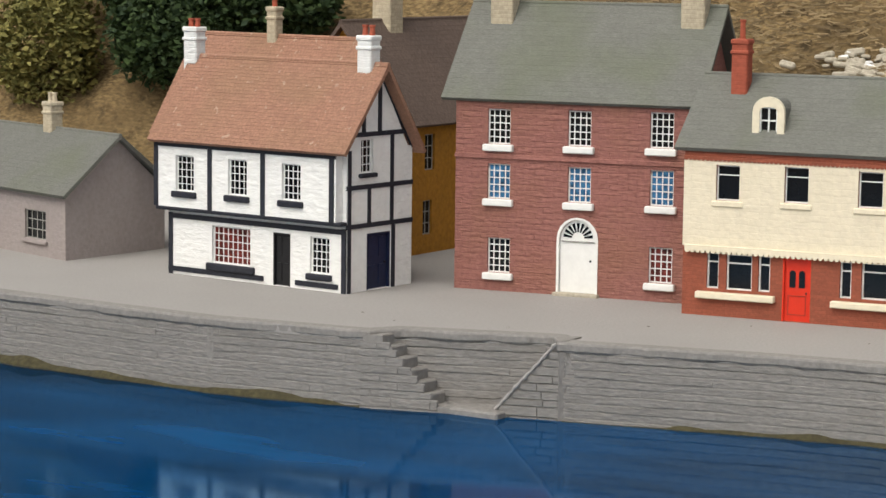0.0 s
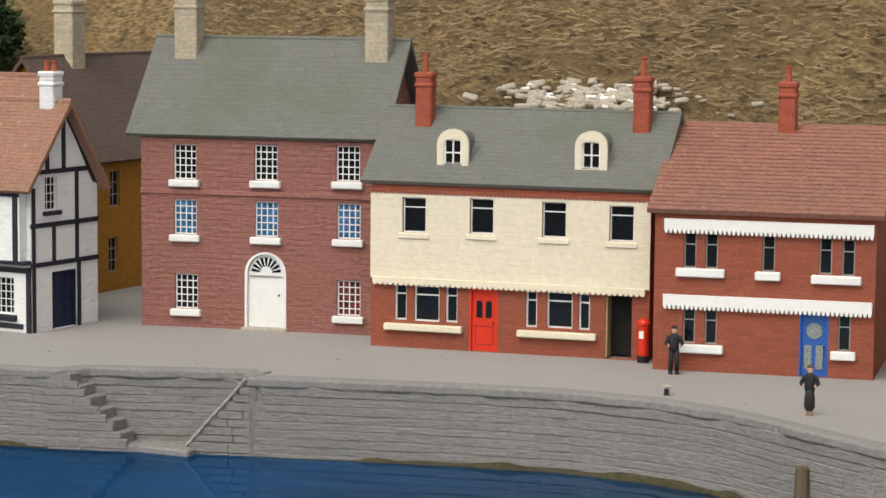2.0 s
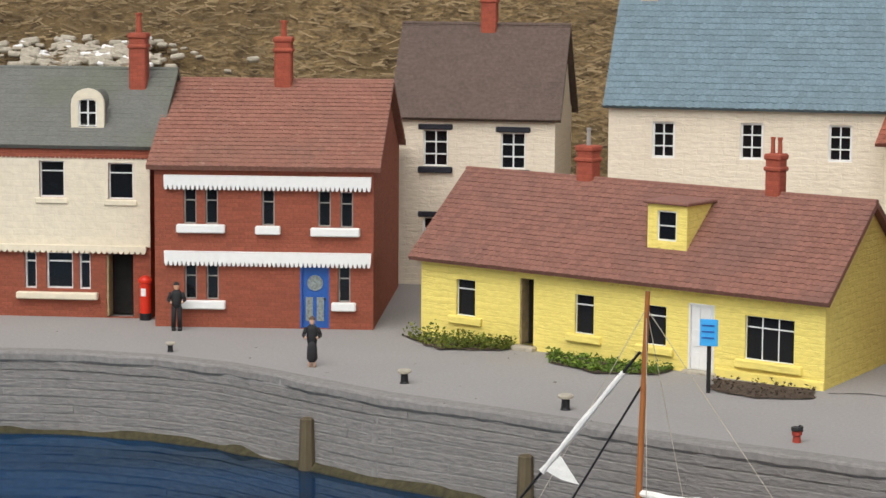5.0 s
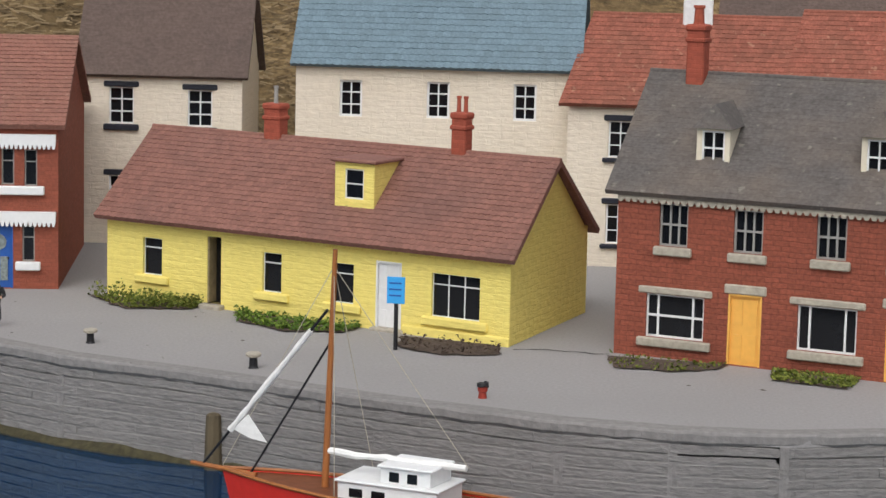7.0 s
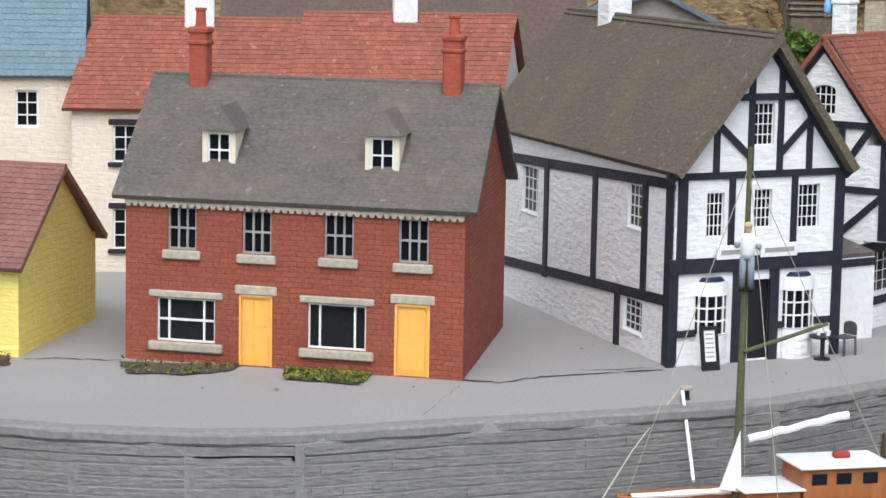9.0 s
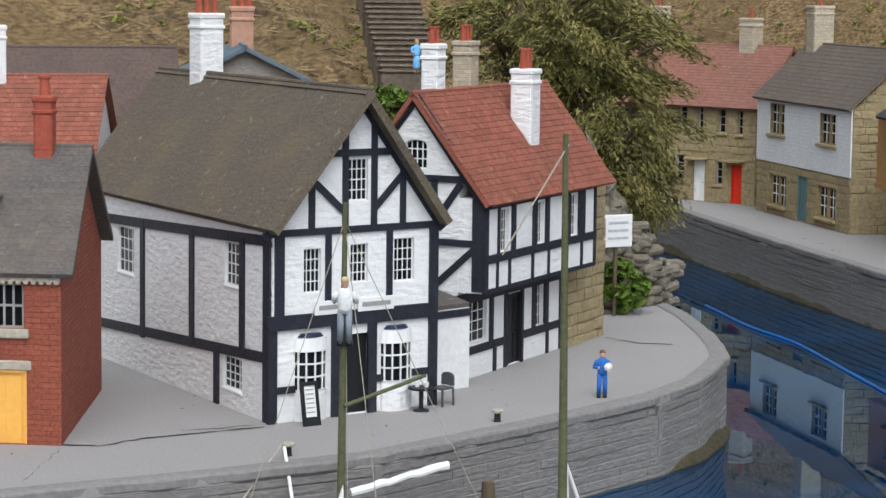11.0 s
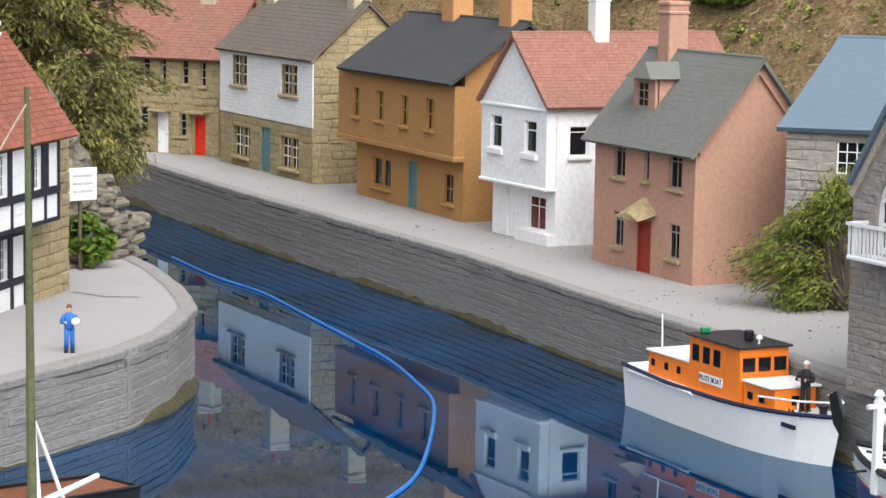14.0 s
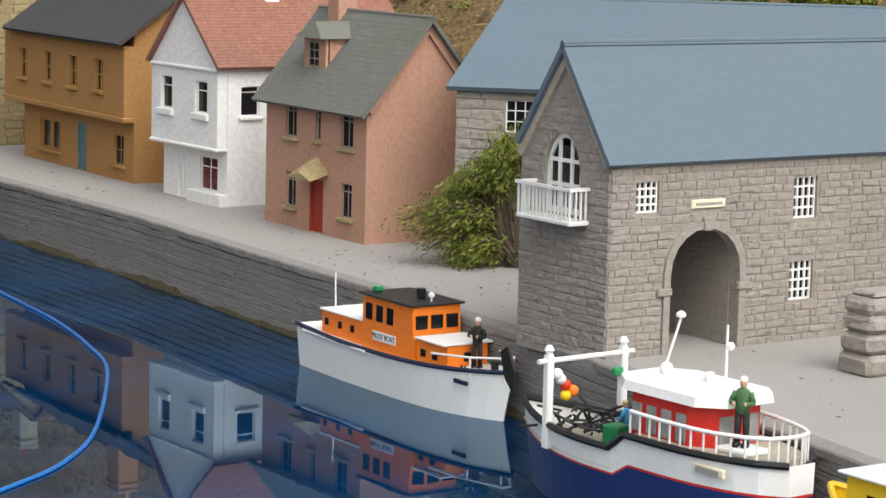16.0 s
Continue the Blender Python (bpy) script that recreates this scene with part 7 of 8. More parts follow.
# blue, white and red trawler
b = thing("trawler", pose(3.378, 3.335, WATER_Z, rz=91), "navy and white trawler with red wheelhouse and white gallows", "boat")
hull(b, 0.93, 0.25, lambda s: 0.172 + 0.018 * max(0, (s - 0.6) / 0.4) ** 2 + (0.036 if s < 0.47 else 0.0), (HULL_BLUE, HULL_RED, HULL_WHITE), (0.0, 0.745, 0.765, 1.0), full=2.4, rail=0.008, rail_mat=BLACK, deck_drop=0.045, deck_mat=STONE_TRIM, tuck=0.26, x0=0.05)
WX0, WX1 = 0.235, 0.475
bm = bmesh.new()
oct_ = [(WX0, -0.06), (WX0 + 0.05, -0.095), (WX1 - 0.02, -0.095), (WX1, -0.075), (WX1, 0.075), (WX1 - 0.02, 0.095), (WX0 + 0.05, 0.095), (WX0, 0.06)]
lo, hi = [bm.verts.new((x, y, 0.13)) for x, y in oct_], [bm.verts.new((x, y, 0.298)) for x, y in oct_]
for i in range(8):
    bm.faces.new((lo[i], lo[(i + 1) % 8], hi[(i + 1) % 8], hi[i]))
wh = part("wheelhouse", bm, HULL_RED, b)
bm = bmesh.new()
lo, hi = [], []
for x, y in [(WX0 - 0.03, -0.07), (WX0 + 0.02, -0.108), (WX1 + 0.0, -0.108), (WX1 + 0.07, -0.06), (WX1 + 0.07, 0.06), (WX1, 0.108), (WX0 + 0.02, 0.108), (WX0 - 0.03, 0.06)]:
    lo.append(bm.verts.new((x, y, 0.2985)))
    hi.append(bm.verts.new((x * 0.98 + 0.006, y * 0.95, 0.318)))
for i in range(8):
    bm.faces.new((lo[i], lo[(i + 1) % 8], hi[(i + 1) % 8], hi[i]))
bm.faces.new(hi)
bm.faces.new(lo[::-1])
bmesh.ops.recalc_face_normals(bm, faces=bm.faces[:])
part("cabin_roof", bm, WHITE_PAINT, wh)
for x in (0.305, 0.350, 0.395, 0.440):
    for s in (1, -1):
        bm = bmesh.new()
        y0, y1 = sorted((s * 0.0935, s * 0.0975))
        soft_box(bm, x - 0.015, y0, 0.215, x + 0.015, y1, 0.275, r=0.002)
        part("cabin_window", bm, mat("pale_pane", (0.28, 0.29, 0.28), 0.15, 0.3, 25, 9, 0.02, 0.5, (0.1, 0.1, 0.09)) if "pale_pane" not in bpy.data.materials else bpy.data.materials["pale_pane"], wh)
for y in (-0.035, 0.035):
    bm = bmesh.new()
    soft_box(bm, WX0 - 0.0025, y - 0.02, 0.215, WX0 + 0.0015, y + 0.02, 0.275, r=0.002)
    part("cabin_window", bm, bpy.data.materials["pale_pane"], wh)
# stern rail
railpts = [(0.43, 0.122, 0.26), (0.34, 0.122, 0.258), (0.25, 0.118, 0.257), (0.19, 0.104, 0.256), (0.13, 0.082, 0.257), (0.09, 0.055, 0.258), (0.072, 0.02, 0.26), (0.072, -0.02, 0.26), (0.09, -0.055, 0.258), (0.13, -0.082, 0.257), (0.19, -0.104, 0.256), (0.25, -0.118, 0.256), (0.38, -0.122, 0.258)]
bm = bmesh.new()
chain(bm, railpts, 0.0045, 8)
rl = part("stern_rail", bm, WHITE_PAINT, b)
for p, q in zip(railpts, railpts[1:]):
    k = max(2, int((Vector(q) - Vector(p)).length / 0.03))
    for i in range(k):
        c = Vector(p).lerp(Vector(q), i / k)
        bm = bmesh.new()
        rod(bm, (c.x, c.y, 0.20), (c.x, c.y, c.z), 0.0025, n=6)
        part("stanchion", bm, WHITE_PAINT, rl)
bm = bmesh.new()
after = [(p[0] + 0.006 * (p[0] < 0.2), p[1] * 0.96) for p in railpts[:-1]] + [(0.43, -0.115)]
hi = [bm.verts.new((x, y, 0.211)) for x, y in after]
lo = [bm.verts.new((x, y, 0.196)) for x, y in after]
bm.faces.new(hi)
bm.faces.new(lo[::-1])
for i in range(len(hi)):
    bm.faces.new((hi[i], lo[i], lo[(i + 1) % len(lo)], hi[(i + 1) % len(hi)]))
bmesh.ops.recalc_face_normals(bm, faces=bm.faces[:])
part("after_deck", bm, STONE_TRIM, b, "pale brown raised after deck")
# gallows
for y in (0.10, -0.115):
    bm = bmesh.new()
    soft_box(bm, 0.715, y - 0.009, 0.12, 0.737, y + 0.009, 0.330, r=0.004)
    turned(bm, [(0.008, 0.330), (0.008, 0.336), (0.012, 0.339), (0.006, 0.350)], lambda p: Vector((0.726 + p[0], y + p[1], p[2])), 10)
    part("gallows_post", bm, WHITE_PAINT, b)
bm = bmesh.new()
rod(bm, (0.726, 0.13, 0.315), (0.726, -0.145, 0.315), 0.006)
part("gallows_bar", bm, WHITE_PAINT, b)
bm = bmesh.new()
panel([(-0.02, 0.21), (0.012, 0.24), (0.03, 0.30), (0.005, 0.315), (-0.022, 0.26)], [], 0.008, lambda p: Vector((0.905 + p[0], 0.07 - p[1], p[2])), bm)
part("trawl_door", bm, BLACK, b)
bm = bmesh.new()
rod(bm, (0.53, -0.055, 0.30), (0.50, -0.075, 0.43), 0.003)
turned(bm, [(0.003, 0.43), (0.011, 0.433), (0.011, 0.439), (0.004, 0.445)], lambda p: Vector((0.50 + p[0], -0.075 + p[1], p[2])), 10)
part("mast_lamp", bm, WHITE_PAINT, b)
bm = bmesh.new()
rod(bm, (0.34, -0.06, 0.316), (0.34, -0.06, 0.44), 0.0035, 0.0025)
bmesh.ops.create_uvsphere(bm, u_segments=10, v_segments=6, radius=0.009, matrix=Matrix.Translation((0.335, -0.066, 0.395)))
part("aerial", bm, WHITE_PAINT, b)
bm = bmesh.new()
bmesh.ops.create_uvsphere(bm, u_segments=14, v_segments=8, radius=0.015, matrix=Matrix.Translation((0.48, -0.02, 0.328)))
part("radar_dome", bm, WHITE_PAINT, b)
bm = bmesh.new()
soft_box(bm, 0.36, -0.05, 0.3175, 0.375, -0.03, 0.338)
part("vent_box", bm, WHITE_PAINT, b)
bm = bmesh.new()
soft_box(bm, 0.53, 0.055, 0.312, 0.545, 0.080, 0.330)
part("side_lamp", bm, GREEN_PAINT, b)
bm = bmesh.new()
soft_box(bm, 0.15, 0.112, 0.172, 0.24, 0.122, 0.190, r=0.002)
np_ = part("name_board", bm, CREAM_PAINT, b)
bm = bmesh.new()
box(bm, 0.162, 0.122, 0.176, 0.228, 0.1235, 0.186)
part("name_bar", bm, FRAME_GREY, np_)
for i, (x, y, z, m) in enumerate(((0.726, 0.052, 0.258, RED_DOOR), (0.726, 0.066, 0.272, WHITE_PAINT), (0.72, 0.034, 0.244, ORANGE), (0.726, 0.05, 0.234, HULL_YELLOW), (0.726, 0.076, 0.284, WHITE_PAINT))):
    bm = bmesh.new()
    bmesh.ops.create_uvsphere(bm, u_segments=12, v_segments=8, radius=0.013, matrix=Matrix.Translation((x, y, z)))
    part("net_float", bm, m, b)
bm = bmesh.new()
soft_box(bm, 0.14, 0.0, 0.2112, 0.225, 0.075, 0.222, r=0.003)
part("deck_hatch", bm, WHITE_PAINT, b)
# nets and creels on the foredeck
bm = bmesh.new()
r = random.Random(3)
for i in range(90):
    p = Vector((r.uniform(0.58, 0.80), r.uniform(-0.09, 0.06), r.uniform(0.14, 0.19)))
    q = p + Vector((r.uniform(-0.05, 0.05), r.uniform(-0.05, 0.05), r.uniform(-0.02, 0.03)))
    rod(bm, p, q, 0.003, n=5)
tagged(part("fishing_net", bm, BLACK, b), "heap of dark netting", kind="stuff")
bm = bmesh.new()
soft_box(bm, 0.53, 0.02, 0.14, 0.58, 0.07, 0.20, r=0.004)
part("fish_box", bm, GREEN_PAINT, b)
bm = bmesh.new()
soft_box(bm, 0.60, 0.03, 0.14, 0.70, 0.085, 0.155, r=0.004)
part("catch_tray", bm, FRAME_GREY, b)
figure("figurine", 3.40, 3.93, -0.087, 200, 0.11, CLOTH["cyan"], CLOTH["black"], CLOTH["blond"], "blond figurine in blue jumper working on the trawler deck", arms=1.0, lean=12)
figure("figurine", 3.338, 3.522, 0.0072, -60, 0.145, CLOTH["green"], CLOTH["black"], CLOTH["white"], "figurine in green jacket and cap at the trawler rail", arms=0.8)

# yellow boat astern
b = thing("yellow_boat", pose(3.36, 2.745, WATER_Z, rz=88), "bright yellow small boat with white roofed cabin", "boat")
hull(b, 0.56, 0.22, lambda s: 0.13 + 0.055 * s * s, (HULL_YELLOW, HULL_YELLOW), (0.0, 0.6, 1.0), rail=0.007, rail_mat=HULL_YELLOW, deck_drop=0.03)
cabin(b, "cabin", 0.20, 0.44, 0.15, 0.10, 0.24, HULL_YELLOW, WHITE_PAINT, over=0.014, wins=[("off", 0.27, 0.19, 0.05, 0.04), ("off", 0.36, 0.19, 0.05, 0.04)])
bm = bmesh.new()
turned(bm, [(0.018, 0.247), (0.018, 0.36)], lambda p: Vector((0.36 + p[0], p[1], p[2])), 12)
part("funnel", bm, RED_DOOR, b)

# small red yacht by the yellow cottage
b = thing("red_yacht", pose(-0.10, 4.60, WATER_Z, rz=161), "small red-hulled yacht with brown deck, wooden mast and white cabin", "boat")
hull(b, 0.86, 0.20, lambda s: 0.095 + 0.02 * s, (HULL_RED, HULL_RED), (0.0, 0.6, 1.0), full=2.0, rail=0.004, rail_mat=MAST_WOOD, deck_mat=HULL_BROWN)
cabin(b, "cabin", 0.34, 0.56, 0.12, 0.09, 0.135, WHITE_PAINT, WHITE_PAINT, wins=[("off", 0.52, 0.115, 0.03, 0.018), ("off", 0.47, 0.115, 0.03, 0.018)])
cabin(b, "wheelhouse", 0.36, 0.47, 0.10, 0.1415, 0.172, WHITE_PAINT, WHITE_PAINT, wins=[("off", 0.44, 0.155, 0.022, 0.02), ("off", 0.40, 0.155, 0.022, 0.02)])
bm = bmesh.new()
rod(bm, (0.62, 0, 0.09), (0.605, 0, 0.595), 0.0075, 0.005, 10)
part("mast", bm, MAST_WOOD, b)
bm = bmesh.new()
rod(bm, (0.78, 0, 0.108), (0.935, 0, 0.118), 0.006, 0.005)
part("bowsprit", bm, MAST_WOOD, b)
bm = bmesh.new()
r = random.Random(8)
pts = [(0.615 - 0.31 * i / 14, 0.003 * r.uniform(-1, 1), 0.178 + 0.002 * r.uniform(-1, 1)) for i in range(15)]
chain(bm, pts, 0.007, 8, [0.006 + 0.0025 * r.random() for _ in pts])
part("furled_sail", bm, CANVAS, b, "white furled sail on its boom")
bm = bmesh.new()
rod(bm, (0.905, 0, 0.12), (0.62, 0, 0.47), 0.003, n=6)
rod(bm, (0.80, 0, 0.10), (0.615, 0, 0.40), 0.0025, n=6)
part("forestay", bm, BLACK, b)
bm = bmesh.new()
pa, pb = Vector((0.905, 0, 0.12)), Vector((0.62, 0, 0.47))
chain(bm, [pa.lerp(pb, 0.22 + 0.05 * i) for i in range(14)], 0.006, 8, [0.005 + 0.003 * r.random() for _ in range(14)])
part("furled_jib", bm, CANVAS, b)
bm = bmesh.new()
panel([(0.80, 0.235), (0.755, 0.18), (0.795, 0.185), (0.835, 0.20)], [], 0.002, lambda p: Vector((p[0], p[1], p[2])), bm)
part("loose_jib_corner", bm, CANVAS, b)
for q in ((0.55, 0.095, 0.1), (0.55, -0.095, 0.1), (0.30, 0.0, 0.18), (0.86, 0.0, 0.12)):
    bm = bmesh.new()
    rod(bm, (0.607, 0, 0.56), q, 0.0009, n=5)
    part("stay", bm, ROPE, b)

# brown yacht with furled sails, and a tall-masted neighbour
b = thing("brown_yacht", pose(1.62, 4.97, WATER_Z, rz=188), "varnished brown yacht with white-roofed cabins and furled sails", "boat")
hull(b, 0.72, 0.21, lambda s: 0.07 + 0.03 * s * s, (HULL_BROWN, HULL_BROWN), (0.0, 0.6, 1.0), rail=0.004, rail_mat=MAST_WOOD, deck_mat=HULL_BROWN)
cabin(b, "cabin", 0.14, 0.33, 0.12, 0.06, 0.155, MAST_WOOD, WHITE_PAINT, over=0.012, wins=[("off", x, 0.132, 0.034, 0.024) for x in (0.18, 0.24, 0.295)])
cabin(b, "fore_cabin", 0.335, 0.455, 0.11, 0.06, 0.108, MAST_WOOD, WHITE_PAINT, over=0.010, wins=[("off", 0.38, 0.085, 0.025, 0.02), ("off", 0.425, 0.085, 0.025, 0.02)])
bm = bmesh.new()
soft_box(bm, 0.20, -0.02, 0.1615, 0.235, 0.0, 0.175)
part("roof_box", bm, RED_DULL, b)
bm = bmesh.new()
rod(bm, (0.458, 0, 0.05), (0.452, 0, 0.828), 0.010, 0.005, 10)
part("mast", bm, MAST_GREEN, b)
bm = bmesh.new()
r = random.Random(9)
pts = [(0.435 - 0.225 * i / 10, 0.0, 0.212 + 0.045 * i / 10 + 0.002 * r.uniform(-1, 1)) for i in range(11)]
chain(bm, pts, 0.008, 8, [0.007 + 0.003 * r.random() for _ in pts])
part("furled_sail", bm, CANVAS, b)
bm = bmesh.new()
chain(bm, [(0.47 + 0.022 * i, 0, 0.102 - 0.0005 * i) for i in range(11)], 0.008, 8, [0.006 + 0.003 * r.random() for _ in range(11)])
part("furled_jib", bm, CANVAS, b)
bm = bmesh.new()
panel([(0.50, 0.11), (0.452, 0.10), (0.458, 0.232)], [], 0.004, lambda p: Vector((p[0], p[1] + 0.012, p[2])), bm)
part("loose_sail", bm, CANVAS, b)
bm = bmesh.new()
rod(bm, (0.455, 0.01, 0.40), (0.27, 0.01, 0.455), 0.005, 0.004, 8)
part("gaff", bm, MAST_GREEN, b)
for q in ((0.40, 0.10, 0.08), (0.40, -0.10, 0.08), (0.10, 0.0, 0.1), (0.70, 0, 0.10)):
    bm = bmesh.new()
    rod(bm, (0.453, 0, 0.79), q, 0.001, n=5)
    part("stay", bm, ROPE, b)
figure("figurine", 1.168, 4.885, 0.315, 160, 0.145, CLOTH["white"], CLOTH["grey"], CLOTH["blond"], "blond figurine in white shirt climbing the green mast", arms=1.0)
b = thing("tall_masted_boat", pose(1.93, 5.10, WATER_Z, rz=200), "dark low boat with a tall green-brown mast", "boat")
hull(b, 0.70, 0.18, lambda s: 0.06 + 0.03 * s, (HULL_BROWN, BLACK), (0.0, 0.7, 1.0), rail=0.004, rail_mat=BLACK, deck_mat=HULL_BROWN)
bm = bmesh.new()
rod(bm, (0.362, 0.145, 0.04), (0.36, 0.13, 0.972), 0.011, 0.006, 10)
part("mast", bm, MAST_GREEN, b)
bm = bmesh.new()
rod(bm, (0.355, 0.135, 0.95), (0.50, 0.10, 0.72), 0.0018, n=6)
rod(bm, (0.36, 0.135, 0.93), (0.33, 0.10, 0.05), 0.0009, n=5)
part("stay", bm, ROPE, b)
bm = bmesh.new()
rod(bm, (0.34, 0.12, 0.27), (0.325, 0.12, 0.06), 0.006, 0.008, 8)
rod(bm, (0.335, 0.12, 0.26), (0.25, 0.12, 0.06), 0.004, 0.005, 8)
rod(bm, (0.34, 0.12, 0.075), (0.16, 0.12, 0.115), 0.008, 0.006, 8)
part("white_rigging", bm, CANVAS, b)
bm = bmesh.new()
rod(bm, (1.10, 5.02, -0.12), (1.125, 5.28, 0.025), 0.004, n=7)
tagged(part("mooring_pole", bm, CANVAS, None), "white mooring line hanging from a bollard", "mooring line")
rope("mooring_rope", [(1.12, 5.29, 0.03), (0.98, 5.1, -0.07), (0.86, 4.95, -0.19)], 0.002, "thin pale mooring rope from the quay to the boat")

# blue hose floating on the water
hp = [(3.64, 9.01), (3.58, 8.42), (3.58, 7.99), (3.49, 7.36), (3.43, 6.95), (3.37, 6.58), (3.27, 6.20), (3.14, 5.84), (2.76, 5.19), (2.53, 4.91), (2.34, 4.77), (2.18, 4.68)]
fine = []
for i in range(len(hp) - 1):
    p0, p1, p2, p3 = (Vector((*hp[max(0, min(len(hp) - 1, i + k))], WATER_Z + 0.003)) for k in (-1, 0, 1, 2))
    for j in range(8):
        t = j / 8
        fine.append(0.5 * ((2 * p1) + (p2 - p0) * t + (2 * p0 - 5 * p1 + 4 * p2 - p3) * t * t + (3 * p1 - p0 - 3 * p2 + p3) * t ** 3))
rope("water_hose", fine, 0.0055, "bright blue hose floating in a curve on the water", HOSE, "hose")

# ---- plants ----
def leaf_cloud(vs, fs, r, centre, radii, n, size, flat=0.6):
    for _ in range(n):
        while True:
            p = Vector((r.uniform(-1, 1), r.uniform(-1, 1), r.uniform(-1, 1)))
            if p.length < 1:
                break
        p *= 0.55 + 0.45 * r.random()
        c = Vector((centre[0] + p.x * radii[0], centre[1] + p.y * radii[1], centre[2] + p.z * radii[2]))
        leaf(vs, fs, r, c, size * r.uniform(0.6, 1.3), flat)


def leaf(vs, fs, r, c, s, flat=0.6, along=None):
    d = along or Vector((r.uniform(-1, 1), r.uniform(-1, 1), r.uniform(-flat, flat)))
    d = d.normalized() * s
    w = d.cross(Vector((r.uniform(-1, 1), r.uniform(-1, 1), r.uniform(0.2, 1)))).normalized() * s * (0.30 if not along else 0.13)
    i = len(vs)
    vs += [tuple(c - d * 0.5), tuple(c + w), tuple(c + d * 0.6), tuple(c - w)]
    fs.append((i, i + 1, i + 2, i + 3))


def plant(name, vs, fs, material, label, category, kind=""):
    me = bpy.data.meshes.new(name)
    me.from_pydata(vs, [], fs)
    me.materials.append(material)
    return tagged(new(name, me), label, category, kind=kind)


def shrub(name, base, tips, per, size, material, label, droop=0.15, seed=1, trunk=0.02, hang=0.35):
    """A shrub of arching, drooping branches, each with its own leaves."""
    r = random.Random(seed)
    root = thing(name, pose(*base), label, "shrub")
    bm = bmesh.new()
    vs, fs = [], []
    for tx, ty, tz in tips:
        pts = []
        for i in range(9):
            t = i / 8
            pts.append(Vector((tx * t, ty * t, tz * math.sin(min(1.0, t * 1.15) * math.pi / 2) - droop * t * t * t * 1.6)) + Vector((r.uniform(-0.01, 0.01), r.uniform(-0.01, 0.01), 0)))
        for i in range(8):
            rod(bm, pts[i], pts[i + 1], trunk * (1 - i / 9) * 0.35 + 0.001, trunk * (1 - (i + 1) / 9) * 0.35 + 0.001, 5)
        for i in range(per):
            t = 0.25 + 0.75 * math.sqrt(r.random())
            k = min(7, int(t * 8))
            p = pts[k].lerp(pts[k + 1], t * 8 - k)
            spread_ = 0.006 + 0.022 * t
            c = p + Vector((r.gauss(0, spread_), r.gauss(0, spread_), r.gauss(0, spread_ * 0.7) - 0.3 * spread_))
            leaf(vs, fs, r, c, size * r.uniform(0.6, 1.4), along=(pts[k + 1] - pts[k]).normalized() + Vector((r.gauss(0, 0.5), r.gauss(0, 0.5), r.gauss(0, 0.4) - hang)))
    part("limb_frame", bm, BARK, root)
    me = bpy.data.meshes.new("foliage")
    me.from_pydata(vs, [], fs)
    me.materials.append(material)
    f = new("foliage", me)
    f.parent = root
    return root


r = random.Random(21)
def tamarisk(base, reach, low, high, n, per, seed, label, drift=0.0):
    tips = [(reach * math.cos(a) * k + drift * k, 0.8 * reach * math.sin(a) * k, z) for a, k, z in [(r.uniform(0, 6.28), r.uniform(0.35, 1.1), r.uniform(low, high)) for _ in range(n)]]
    return shrub("feathery_shrub", base, tips, per, 0.024, LEAF_OLIVE, label, 0.07, seed, 0.03, 0.0)


tamarisk((2.92, 8.55, 0.50), 0.42, 0.06, 0.52, 72, 430, 2, "olive-green feathery shrub arching over the harbour corner", 0.06)
tamarisk((2.80, 8.75, 0.66), 0.46, 0.12, 0.46, 60, 400, 3, "olive-green arching shrub on the bank behind the timbered houses")
tamarisk((2.98, 8.28, 0.42), 0.26, -0.14, 0.24, 52, 360, 6, "drooping lower growth of the feathery shrub by the water", 0.05)
LF, FW = Vector((-0.81, 0.59, 0)), Vector((0.59, 0.81, 0))
tips = []
for _ in range(70):
    z = r.uniform(0.05, 0.44)
    k = r.uniform(0.35, 1.0) * (0.36 * max(0.12, 1 - abs(z - 0.19) / 0.27))
    t = LF * (k if r.random() < 0.8 else -k * 0.5) + FW * r.uniform(-0.10, 0.12)
    tips.append((t.x, t.y, z))
shrub("dwarf_conifer", (4.46, 5.72, 0), tips, 240, 0.017, LEAF_MOSS, "mossy green dwarf conifer with spreading branches by the gatehouse", 0.04, 4, 0.03, 0.1)


def bush(name, blobs, n, size, material, label, seed):
    rr = random.Random(seed)
    vs, fs = [], []
    for c, rad in blobs:
        for _ in range(max(4, n // 60)):
            d = Vector((rr.gauss(0, 1), rr.gauss(0, 1), rr.gauss(0, 0.8))).normalized()
            cc = (c[0] + d.x * rad[0] * 0.75, c[1] + d.y * rad[1] * 0.75, c[2] + d.z * rad[2] * 0.75)
            k = rr.uniform(0.22, 0.42)
            leaf_cloud(vs, fs, rr, cc, (rad[0] * k, rad[1] * k, rad[2] * k), 60, size)
    return plant(name, vs, fs, material, label, "bush")


bush("dark_conifer", [((-6.42, 8.15, 0.68), (0.38, 0.25, 0.26)), ((-6.0, 8.25, 0.84), (0.3, 0.25, 0.2)), ((-6.6, 8.3, 0.9), (0.4, 0.25, 0.25))], 9000, 0.035, LEAF_DARK, "dark green conifer bush on the bank behind the timbered house", 31)
bush("yellow_green_bush", [((-7.15, 8.1, 0.6), (0.28, 0.2, 0.3))], 7000, 0.03, LEAF_OLIVE, "olive-yellow bush on the bank behind the grey cottage", 32)
bush("olive_bush", [((-7.2, 8.5, 0.95), (0.5, 0.3, 0.3))], 5000, 0.035, LEAF_OLIVE, "olive bush on the bank behind the grey cottage", 33)
